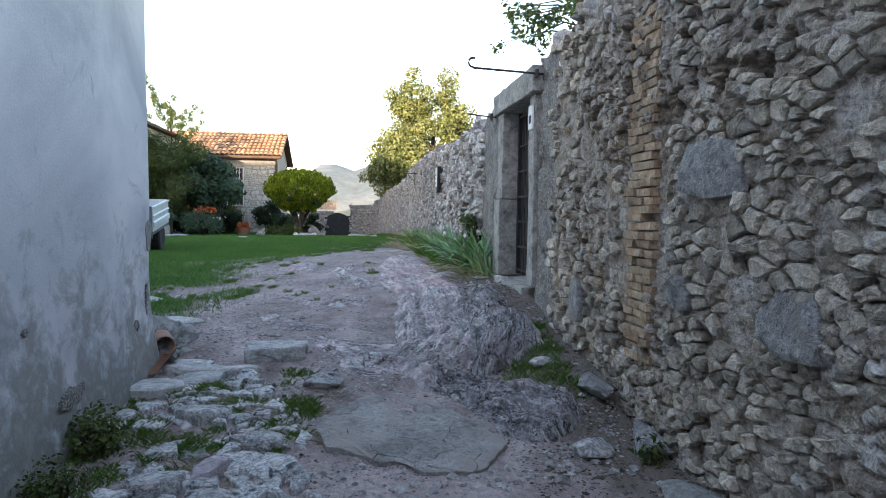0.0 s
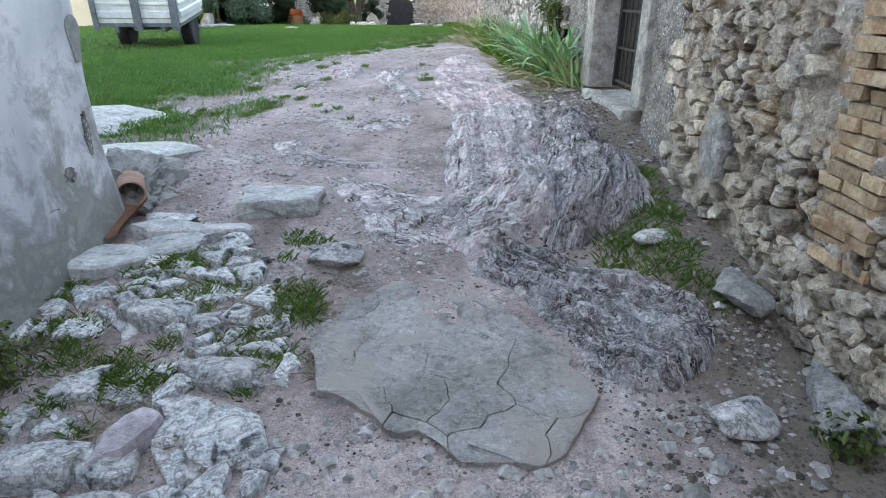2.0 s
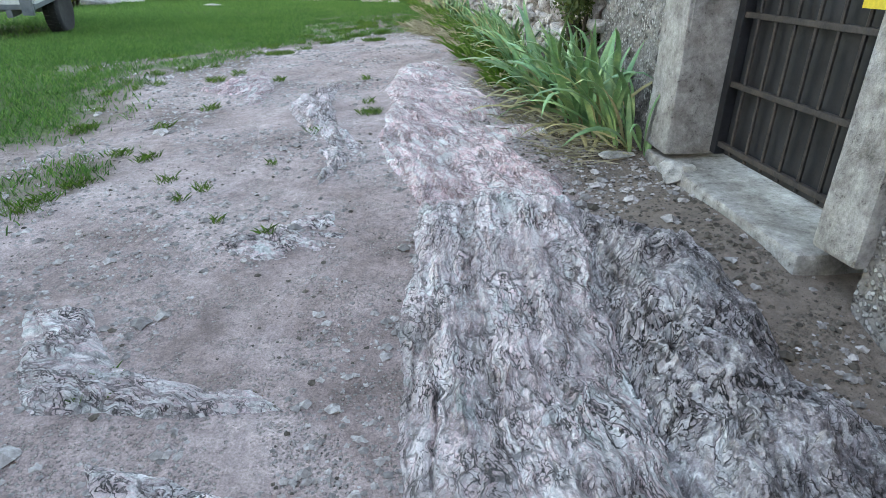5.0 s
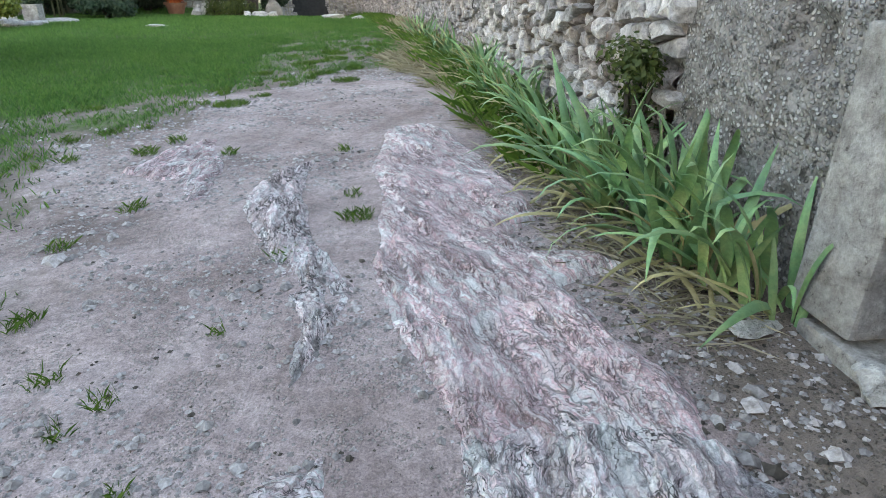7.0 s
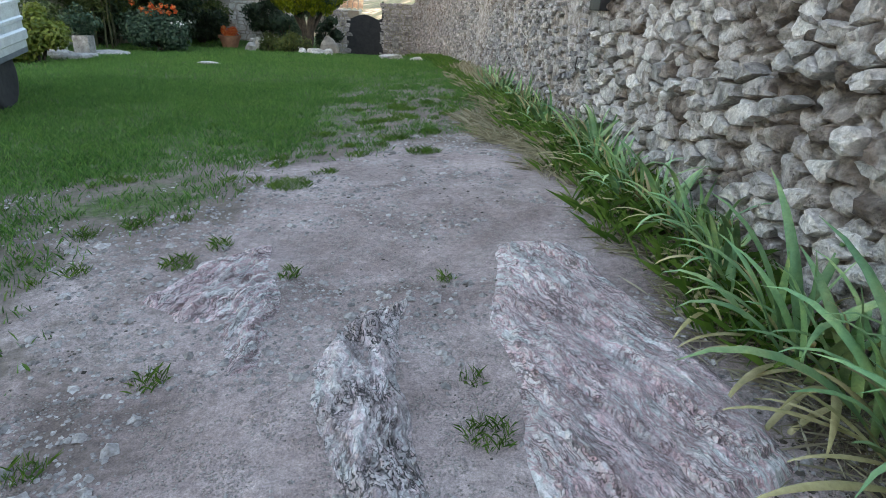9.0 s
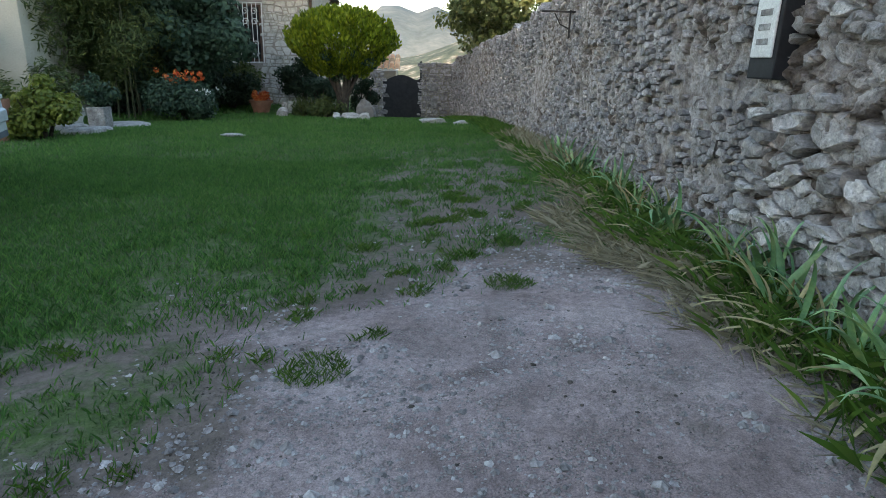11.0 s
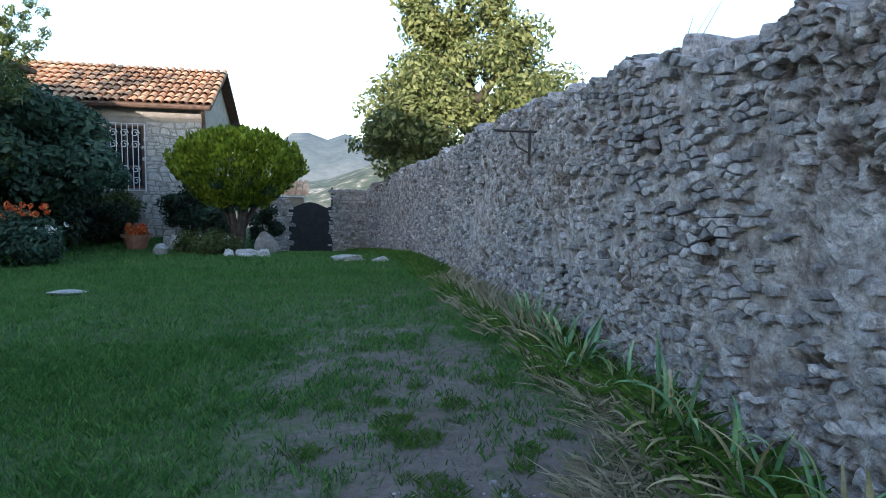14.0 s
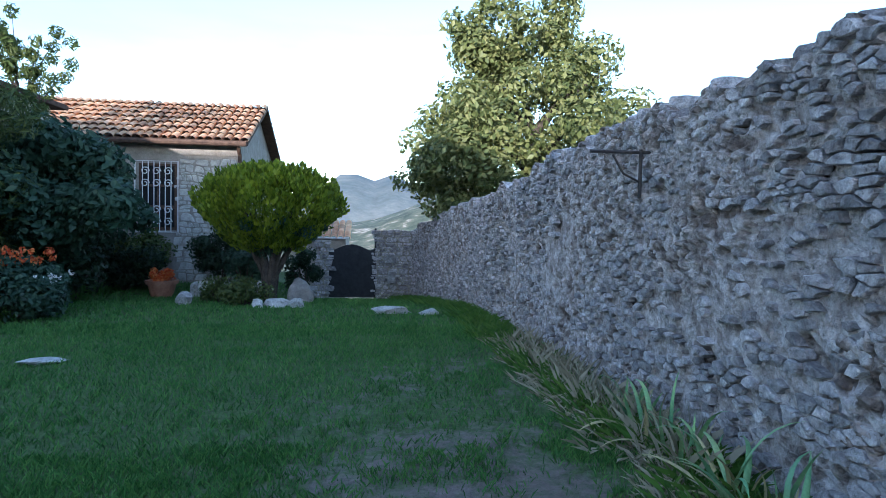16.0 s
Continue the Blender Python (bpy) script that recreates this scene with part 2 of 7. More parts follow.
def vnoise(x, y):
    xi, yi = np.floor(x).astype(int), np.floor(y).astype(int)
    fx, fy = x - xi, y - yi
    fx, fy = fx * fx * (3 - 2 * fx), fy * fy * (3 - 2 * fy)
    a, b = _P[xi % 256, yi % 256], _P[(xi + 1) % 256, yi % 256]
    c, d = _P[xi % 256, (yi + 1) % 256], _P[(xi + 1) % 256, (yi + 1) % 256]
    return (a * (1 - fx) + b * fx) * (1 - fy) + (c * (1 - fx) + d * fx) * fy


def fbm(x, y, octaves=4):
    s, k, out = 1.0, 0.5, 0.0
    for o in range(octaves):
        out = out + k * (vnoise(x * s + 17.3 * o, y * s + 5.1 * o) - 0.5)
        s, k = s * 2.03, k * 0.5
    return out


_Q = np.random.RandomState(9).rand(256, 256, 5)


def cells2d(u, v):
    """Distances to the nearest and second cell point, the nearest cell's random numbers and the offset from its point."""
    ui, vi = np.floor(u).astype(int), np.floor(v).astype(int)
    f1, f2 = np.full(u.shape, 9.0), np.full(u.shape, 9.0)
    rnd = np.zeros(u.shape + (3,))
    du, dv = np.zeros(u.shape), np.zeros(u.shape)
    for a in (-1, 0, 1):
        for b in (-1, 0, 1):
            q = _Q[(ui + a) % 256, (vi + b) % 256]
            x, y = ui + a + 0.1 + 0.8 * q[..., 0] - u, vi + b + 0.1 + 0.8 * q[..., 1] - v
            d = np.hypot(x, y)
            near = d < f1
            f2 = np.where(near, f1, np.minimum(f2, d))
            rnd[near] = q[near][:, 2:]
            du, dv = np.where(near, x, du), np.where(near, y, dv)
            f1 = np.where(near, d, f1)
    return f1, f2, rnd, du, dv


# ---------------------------------------------------------------- ground
PROFILE_Y = [-30, -3, 0, 2.5, 3.4, 4.6, 5.5, 6.2, 7.0, 8.0, 9.0, 10.0, 11.0, 13.0, 16.0, 18.0, 24.0, 27.0, 30.0, 33.0, 40.0, 70.0, 300.0, 900.0, 4500.0]
PROFILE_Z = [0.9, 1.08, 1.14, 1.22, 1.25, 1.34, 1.45, 1.52, 1.61, 1.69, 1.755, 1.81, 1.85, 1.82, 1.84, 1.82, 1.69, 1.45, 1.08, 0.2, -3.0, -22.0, -70.0, -80.0, -80.0]


def lie(x, y):
    """The lie of the land, without its small relief."""
    x, y = np.asarray(x, float), np.asarray(y, float)
    z = np.interp(y, PROFILE_Y, PROFILE_Z)
    z = z + 0.06 * np.clip(x, -2.0, 2.2) * smooth_step(5.5, 8.0, y) * smooth_step(20.0, 13.0, y)
    z = z + 0.12 * smooth_step(0.8, 1.5, x) * smooth_step(5.0, 6.2, y) * smooth_step(8.8, 7.0, y)
    z = z + 0.18 * smooth_step(1.25, 1.8, x) * smooth_step(3.2, 4.0, y) * smooth_step(7.2, 6.0, y)
    bed = smooth_step(-1.7, -2.6, x) * smooth_step(25.0, 27.5, y) * smooth_step(36, 33, y)
    z = z + bed * np.maximum(0, 1.62 - z)
    out = smooth_step(14, 60, np.abs(x)) * smooth_step(-10, 20, np.abs(x))
    return z - out * 30 * smooth_step(14, 60, np.abs(x))


def ground_at(x, y):
    x, y = np.asarray(x, float), np.asarray(y, float)
    near = smooth_step(60, 30, np.abs(x) + np.abs(y))
    return lie(x, y) + near * (0.05 * fbm(x * 0.7, y * 0.7, 3) + 0.035 * fbm(x * 4, y * 4, 3))


def gz(x, y):
    return float(ground_at(x, y))


def axis(lo, hi, step, far):
    a = list(np.arange(lo, hi + step / 2, step))
    s, p = step, hi
    while p < far:
        s *= 1.35
        p += s
        a.append(p)
    s, p = step, lo
    while p > -far:
        s *= 1.35
        p -= s
        a.insert(0, p)
    return np.array(a)


# ---------------------------------------------------------------- ground sheet
def ground_material():
    m, nt, b = mat("courtyard_soil", 0.95)
    p = place(nt)
    at = nt.nodes.new("ShaderNodeAttribute")
    at.attribute_name = "grass"
    n1, n2, n3 = noise_tex(nt, 1.6, 6, 0.6, 0.4, p), noise_tex(nt, 26, 5, 0.7, 0, p), noise_tex(nt, 130, 3, 0.7, 0, p)
    dirt = ramp(nt, n1, [(0.3, (0.16, 0.12, 0.110)), (0.42, (0.285, 0.218, 0.205)), (0.52, (0.368, 0.288, 0.275)), (0.68, (0.465, 0.38, 0.365))])
    f = maths(nt, "MULTIPLY", lin(nt, n2, 1.6, 0.2), lin(nt, n3, 1.7, 0.15))
    dirt = mix(nt, 1.0, dirt, f, "MULTIPLY")
    vo = node(nt, "ShaderNodeTexVoronoi", Scale=75.0)
    nt.links.new(p, vo.inputs["Vector"])
    peb = ramp(nt, vo.outputs["Distance"], [(0.26, (1, 1, 1)), (0.42, (0, 0, 0))])
    vr = maths(nt, "GREATER_THAN", noise_tex(nt, 5, 4, 0.7, 0, p), 0.5)
    k = maths(nt, "MULTIPLY", peb, vr)
    dirt = mix(nt, maths(nt, "MULTIPLY", k, 0.7), dirt, mix(nt, n3, (0.12, 0.10, 0.09), (0.62, 0.58, 0.54)))
    hm = nt.nodes.new("ShaderNodeAttribute")
    hm.attribute_name = "humus"
    hk = ramp(nt, maths(nt, "ADD", hm.outputs["Fac"], lin(nt, noise_tex(nt, 4, 6, 0.75, 0.6, p), 1.5, -0.75)), [(0.22, (0, 0, 0)), (0.62, (1, 1, 1))])
    earth = mix(nt, n2, (0.085, 0.065, 0.05), (0.24, 0.195, 0.16))
    dirt = mix(nt, maths(nt, "MULTIPLY", hk, 0.85), dirt, earth)
    green = ramp(nt, n2, [(0.3, (0.05, 0.075, 0.024)), (0.55, (0.085, 0.13, 0.04)), (0.75, (0.15, 0.18, 0.075))])
    edge = maths(nt, "ADD", at.outputs["Fac"], lin(nt, noise_tex(nt, 7, 6, 0.7, 0.5, p), 1.6, -0.8))
    fac = ramp(nt, edge, [(0.42, (0, 0, 0)), (0.82, (1, 1, 1))])
    nt.links.new(mix(nt, fac, dirt, green), b.inputs["Base Color"])
    h = maths(nt, "ADD", maths(nt, "MULTIPLY", n2, 0.6), maths(nt, "ADD", maths(nt, "MULTIPLY", k, 0.6), maths(nt, "MULTIPLY", n3, 0.3)))
    bump(nt, b, h, 1.0, 0.025)
    return m


def lawn_amount(x, y):
    """How grassy the ground is, 0 to 1."""
    x, y = np.asarray(x, float), np.asarray(y, float)
    n = fbm(x * 0.9 + 3, y * 0.9, 4)
    edge = np.interp(y, [5, 6, 7, 8.5, 10.4, 11.3, 12.0, 13.3, 14.0, 16.0, 18.6, 22, 26, 40], [-2.0, -1.75, -1.7, -1.8, -1.9, -1.35, -1.1, -0.85, -0.35, -0.2, 0.4, 1.0, 2.5, 3.0])
    a = smooth_step(0.5, -0.9, x - edge + n * 3.2)
    a = np.maximum(a, 0.85 * smooth_step(11.5, 13.5, y + n * 3) * smooth_step(0.38, 0.62, 0.5 + n * 1.7))
    a = np.maximum(a, 0.75 * smooth_step(12.5, 15.0, y + n * 4 + 0.8 * np.abs(x - 0.3)))
    trod = smooth_step(1.2, 0.3, np.abs(x - 0.35 + n * 1.3)) * smooth_step(20.0, 15.5, y + n * 6)
    a = np.maximum(a, smooth_step(16.0, 21, y + n * 3)) * (1 - 0.38 * trod)
    return a * smooth_step(5.8, 7.2, y) * np.where((x > -60) & (x < 3) & (y < 60), 1, 0.7)


xs, ys = axis(-11, 2.4, 0.09, 4500), axis(-2, 31, 0.09, 4500)
GX, GY = np.meshgrid(xs, ys)
GZ = ground_at(GX, GY)
nx, ny = len(xs), len(ys)
idx = np.arange(nx * ny).reshape(ny, nx)
quads = np.stack([idx[:-1, :-1], idx[:-1, 1:], idx[1:, 1:], idx[1:, :-1]], -1).reshape(-1, 4)
ground = tri_soup("ground", np.stack([GX.ravel(), GY.ravel(), GZ.ravel()], -1), quads, ground_material(), smooth=True)
ga = ground.data.attributes.new("grass", "FLOAT", "POINT")
ga.data.foreach_set("value", lawn_amount(GX, GY).ravel().astype(np.float32))
hum = np.clip(0.75 * smooth_step(0.05, 0.5, lawn_amount(GX, GY)) + 0.8 * smooth_step(1.25, 1.75, GX) * smooth_step(0, 1, GY) + 0.25 * smooth_step(-0.3, -0.8, GX) * smooth_step(5.0, 4.3, GY) + 0.3 * smooth_step(-0.2, -1.0, GX) * smooth_step(7.0, 8.0, GY) + 0.32 * smooth_step(11.5, 13, GY) + 1.7 * np.clip(fbm(GX * 1.1 + 60, GY * 1.1, 4) - 0.04, 0, 1), 0, 1)
ground.data.attributes.new("humus", "FLOAT", "POINT").data.foreach_set("value", hum.ravel().astype(np.float32))
tagged(ground, "gravelly grey soil courtyard with patchy green lawn", "ground", kind="structure")


# ---------------------------------------------------------------- rubble stones
RNG = np.random.RandomState(11)


def stone_cells(rng, y0, y1, lo, hi, size, skip=lambda y, z: False):
    """Outlines (y, z) of angular stones in wavering courses that fit each other."""
    out = []
    z, k = min(lo(y0), lo(y1)) - 0.15, rng.randint(1000)
    top = max(hi(y) for y in np.linspace(y0, y1, 40)) + 0.1

    def line(y, z, k):
        return z + size * 0.5 * noise.noise((y * 1.9, k * 7.3, 0.5)) + size * 0.15 * noise.noise((y * 7, k * 3.1, 4.5))

    while z < top:
        hh = size * rng.choice([0.5, 0.8, 1.0, 1.25, 1.6])
        y = y0 - rng.uniform(0, 0.2)
        slant = rng.uniform(-0.2, 0.2) * hh
        while y < y1:
            w = hh * rng.uniform(0.8, 2.3) if hh > size * 0.7 else hh * rng.uniform(1.5, 4.0)
            s2 = rng.uniform(-0.25, 0.25) * hh
            a, b2 = y - slant, y + slant
            c, d = y + w - s2, y + w + s2
            zm = z + hh / 2
            ym = y + w / 2
            if lo(ym) - 0.12 < zm < hi(ym) - hh * 0.3 and not skip(ym, zm):
                quads = [(0.0, 1.0)]
                if hh > size * 1.2 and rng.rand() < 0.35:
                    q = rng.uniform(0.35, 0.65)
                    quads = [(0.0, q), (q, 1.0)]
                for (t0, t1) in quads:
                    def at(u, t):
                        yl, yh = a + (c - a) * u, b2 + (d - b2) * u
                        yy = yl + (yh - yl) * t
                        return (yy, line(yy, z, k) * (1 - t) + line(yy, z + hh, k + 1) * t)
                    o = np.array([at(0, t0), at(0.5, t0), at(1, t0), at(1, (t0 + t1) / 2), at(1, t1), at(0.5, t1), at(0, t1), at(0, (t0 + t1) / 2)])
                    m = o.mean(0)
                    f = np.array([rng.uniform(0.72, 0.98) if i % 2 == 0 else rng.uniform(0.88, 1.02) for i in range(8)])[:, None]
                    out.append(m + (o - m) * f * 0.94)
            y += w
            slant = s2
        z, k = z + hh, k + 1
    return out


def rubble_cells(rng, y0, y1, lo, hi, size, squash=0.62, gap=0.008, skip=lambda y, z: False):
    """Outlines (y, z) of irregular angular stones of mixed sizes that fit each other without courses."""
    z0, z1 = min(lo(y0), lo(y1)) - 0.1, max(hi(y) for y in np.linspace(y0, y1, 40))
    pts, grid = [], {}
    big = size * 2.2
    for _ in range(int((y1 - y0) * (z1 - z0) / (size * size * squash) * 7)):
        y, z = rng.uniform(y0, y1), rng.uniform(z0, z1) / squash
        r = size * (0.5 + 1.3 * max(0.0, 0.5 + noise.noise((y * 2.6, z * 2.6, size * 90))) * rng.uniform(0.2, 1.35))
        c = (int(y / big), int(z / big))
        if all((y - a) ** 2 + (z - b2) ** 2 > min(r, r2) * max(r, r2) for i in (-1, 0, 1) for j in (-1, 0, 1) for a, b2, r2 in grid.get((c[0] + i, c[1] + j), ())):
            grid.setdefault(c, []).append((y, z, r))
            pts.append((y, z))
    arr, out = np.array(pts), []
    for i, (py, pz) in enumerate(pts):
        zz = pz * squash
        if not lo(py) - 0.1 < zz < hi(py) - size * 0.2 or skip(py, zz):
            continue
        d = np.hypot(arr[:, 0] - py, arr[:, 1] - pz)
        near_ = [j for j in np.argsort(d)[1:16] if d[j] < size * 3.4]
        w = size * 1.2
        poly = [(py + w * math.cos(a), pz + w * math.sin(a)) for a in np.linspace(0, 2 * math.pi, 8, endpoint=False)]
        for j in near_:
            my, mz = (py + arr[j, 0]) / 2, (pz + arr[j, 1]) / 2
            ny_, nz_ = (arr[j, 0] - py) / d[j], (arr[j, 1] - pz) / d[j]
            cutp = []
            for k in range(len(poly)):
                a, b2 = poly[k], poly[(k + 1) % len(poly)]
                da, db = (a[0] - my) * ny_ + (a[1] - mz) * nz_ + gap, (b2[0] - my) * ny_ + (b2[1] - mz) * nz_ + gap
                if da <= 0:
                    cutp.append(a)
                if da * db < 0:
                    t = da / (da - db)
                    cutp.append((a[0] + (b2[0] - a[0]) * t, a[1] + (b2[1] - a[1]) * t))
            poly = cutp
            if len(poly) < 3:
                break
        if len(poly) >= 4:
            o = np.array(poly) * np.array([1.0, squash])
            m = o.mean(0)
            o = m + (o - m) * rng.uniform(0.78, 1.04, (len(o), 1))
            nxt = np.roll(o, -1, 0)
            half = (o + nxt) / 2
            half = m + (half - m) * rng.uniform(0.86, 1.14, (len(o), 1))
            long_ = np.hypot(*(nxt - o).T) > size * 0.45
            out.append(np.array([q for a, h, k in zip(o, half, long_) for q in ((a, h) if k else (a,))]))
    return out


def stone_solid(rng, outline, proud, centre=(0, 0, 0)):
    """A broken stone face standing proud towards -x of an outline in y, z."""
    m = outline.mean(0)
    p = proud * rng.uniform(0.45, 1.35)
    ty, tz = rng.uniform(-0.25, 0.25, 2)
    v = []
    for (s, d) in ((1.0, 0.05), (0.96, -0.55 * p), (0.78, -p)):
        for q in outline:
            r = m + (q - m) * s
            dd = d
            if s < 1:
                dd = d * rng.uniform(0.75, 1.25) + (ty * (r[0] - m[0]) + tz * (r[1] - m[1])) * 0.5
            v.append((dd, r[0], r[1]))
    v.append((-p * rng.uniform(0.9, 1.2), m[0], m[1]))
    f, n = [], len(outline)
    for i in range(n):
        i2 = (i + 1) % n
        f += [(i, i2, n + i2), (i, n + i2, n + i), (n + i, n + i2, 2 * n + i2), (n + i, 2 * n + i2, 2 * n + i), (2 * n + i, 2 * n + i2, 3 * n)]
    return np.array(v), np.array(f)[:, ::-1]


def stones_joined(name, cells, face_x, rng, proud, material, parent, turn=None):
    vs, fs, n = [], [], 0
    for o in cells:
        v, f = stone_solid(rng, o, proud)
        v[:, 0] += face_x(o[:, 0].mean())
        if turn is not None:
            v = turn(v)
        vs.append(v)
        fs.append(f + n)
        n += len(v)
    ob = tri_soup(name, np.concatenate(vs), np.concatenate(fs), material, parent)
    return tagged(ob, kind="stuff")


# ---------------------------------------------------------------- the long garden wall
def wall_x(y):
    return 2.0 - max(0.0, y - 22.0) * 0.113


TOP_Y = [-12, 4.0, 5.6, 7.35, 7.36, 9.0, 11.0, 14.0, 16.0, 20.0, 23.0, 26.0, 29.5, 31]
TOP_Z = [4.3, 4.28, 4.22, 4.22, 4.0, 3.97, 3.88, 4.04, 4.10, 4.03, 3.76, 3.5, 3.1, 3.0]


def wall_top(y):
    return float(np.interp(y, TOP_Y, TOP_Z)) + 0.07 * math.sin(y * 2.3) * math.sin(y * 5.1) + 0.05 * math.sin(y * 11.0)


DOOR_Y0, DOOR_Y1, DOOR_Z0, DOOR_Z1 = 5.95, 7.0, 1.92, 3.85


def relief(y, z, size, soft):
    """Depth and tone of rubble stones of about that size, bedded in rough mortar; tone also carries painted shade."""
    wy, wz = y + 0.10 * fbm(y * 4, z * 4, 4), z + 0.07 * fbm(y * 4 + 50, z * 4, 4)
    f1, f2, r, du, dv = cells2d(wy / size + 100, wz / (size * 0.72) + 100)
    edge = smooth_step(0.02, 0.22, f2 - f1)
    bare_ = smooth_step(0.1, -0.12, fbm(y * 0.8 + 20, z * 1.1, 3) + soft)
    d = edge * (0.02 + 0.06 * r[..., 0]) + edge * 0.07 * (du * (r[..., 1] - 0.5) + dv * (r[..., 2] - 0.5))
    g1, g2, r2, _, _ = cells2d(wy / (size * 0.42) + 30, wz / (size * 0.3) + 60)
    d = d * bare_ + 0.016 * smooth_step(0.02, 0.2, g2 - g1) * r2[..., 0]
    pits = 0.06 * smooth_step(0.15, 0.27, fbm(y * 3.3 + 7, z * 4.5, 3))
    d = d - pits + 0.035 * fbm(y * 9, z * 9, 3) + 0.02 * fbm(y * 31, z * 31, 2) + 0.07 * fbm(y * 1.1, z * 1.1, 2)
    # random tone for each stone; joints and pits get their shade as darker colour
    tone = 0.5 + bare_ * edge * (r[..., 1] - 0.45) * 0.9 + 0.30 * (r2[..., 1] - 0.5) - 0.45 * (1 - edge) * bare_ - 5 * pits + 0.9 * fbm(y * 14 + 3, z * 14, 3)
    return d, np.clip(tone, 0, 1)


def wall_body(name, ys, lo, hi, material, size=0.16, soft=0.0, amount=1.0, m=100, back=0.5, front=0.03):
    """A stretch of wall with a rough face and top."""
    ys = np.asarray(ys)
    a, b = np.array([lo(y) for y in ys]), np.array([hi(y) for y in ys])
    t = np.linspace(0, 1, m + 1)
    Z = a[:, None] + (b - a)[:, None] * t[None]
    Y = np.repeat(ys[:, None], m + 1, 1)
    X0 = np.array([wall_x(y) for y in ys])[:, None]
    d, tone = relief(Y, Z, size, soft)
    X = X0 + front - d * amount
    n = len(ys)
    back_top = np.stack([X0[:, 0] + back, ys, b - 0.03], -1)[:, None]
    back_low = np.stack([X0[:, 0] + back, ys, a], -1)[:, None]
    V = np.concatenate([np.stack([X, Y, Z], -1), back_top, back_low], 1)
    k = m + 3
    idx = np.arange(n * k).reshape(n, k)
    nxt = np.roll(idx, -1, 1)
    q = np.stack([idx[:-1], nxt[:-1], nxt[1:], idx[1:]], -1).reshape(-1, 4)
    ob = tri_soup(name, V.reshape(-1, 3), q, material)
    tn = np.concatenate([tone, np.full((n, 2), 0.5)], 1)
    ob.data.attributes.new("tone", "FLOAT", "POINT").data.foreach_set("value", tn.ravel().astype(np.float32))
    return ob


def foot(y):
    return gz(wall_x(y), y) - 0.25


span = np.concatenate([np.arange(-12, -1, 0.4), np.arange(-1, 5.2, 0.017), [5.2]])
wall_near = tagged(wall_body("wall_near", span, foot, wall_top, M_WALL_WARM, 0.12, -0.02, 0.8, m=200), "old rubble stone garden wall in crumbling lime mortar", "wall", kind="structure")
span = np.concatenate([np.arange(5.2, DOOR_Y0 - 0.19, 0.02), [DOOR_Y0 - 0.19]])
wall_door = tagged(wall_body("wall_door", span, foot, wall_top, M_RENDER, 0.12, 0.2, 0.6, m=150), "rough grey rendered wall beside a doorway", "wall", kind="structure")
span = np.concatenate([np.arange(DOOR_Y1 + 0.27, 8.4, 0.02), [8.4]])
wall_door2 = tagged(wall_body("wall_door_far", span, foot, wall_top, M_RENDER, 0.12, 0.2, 0.6, m=130), "rough grey rendered wall beside a doorway", "wall", kind="structure")
span = np.concatenate([np.arange(8.4, 12.5, 0.02), [12.5]])
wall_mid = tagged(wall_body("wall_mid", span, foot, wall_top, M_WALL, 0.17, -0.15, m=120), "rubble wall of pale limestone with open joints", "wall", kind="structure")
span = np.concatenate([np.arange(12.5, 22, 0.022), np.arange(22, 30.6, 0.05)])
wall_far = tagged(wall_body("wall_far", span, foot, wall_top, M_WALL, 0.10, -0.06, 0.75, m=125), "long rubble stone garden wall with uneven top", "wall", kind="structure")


# ---------------------------------------------------------------- plastered house on the left of the lane
def plaster_material():
    m, nt, b = mat("weathered_white_plaster", 0.9)
    p = place(nt)
    n1, n2, n3 = noise_tex(nt, 0.8, 6, 0.6, 0.6, p), noise_tex(nt, 4, 6, 0.7, 0.3, p), noise_tex(nt, 60, 4, 0.7, 0, p)
    col = ramp(nt, n1, [(0.3, (0.30, 0.30, 0.325)), (0.45, (0.48, 0.475, 0.49)), (0.58, (0.60, 0.58, 0.585)), (0.7, (0.66, 0.63, 0.62))])
    sep = nt.nodes.new("ShaderNodeSeparateXYZ")
    nt.links.new(p, sep.inputs[0])
    low = maths(nt, "SUBTRACT", 2.5, sep.outputs[2])
    damp = maths(nt, "ADD", maths(nt, "MULTIPLY", low, 0.7), maths(nt, "MULTIPLY", maths(nt, "SUBTRACT", n2, 0.5), 3.4))
    kk = ramp(nt, damp, [(0.15, (0, 0, 0)), (0.75, (1, 1, 1))])
    stain = ramp(nt, n2, [(0.35, (0.10, 0.095, 0.085)), (0.65, (0.30, 0.29, 0.27))])
    col = mix(nt, kk, col, stain)
    spots = ramp(nt, noise_tex(nt, 2.2, 8, 0.7, 1.0, p), [(0.60, (0, 0, 0)), (0.72, (1, 1, 1))])
    col = mix(nt, maths(nt, "MULTIPLY", spots, 0.6), col, (0.24, 0.235, 0.25))
    nt.links.new(col, b.inputs["Base Color"])
    bump(nt, b, maths(nt, "ADD", n2, maths(nt, "MULTIPLY", n3, 0.5)), 0.35, 0.015)
    return m


M_PLASTER = plaster_material()


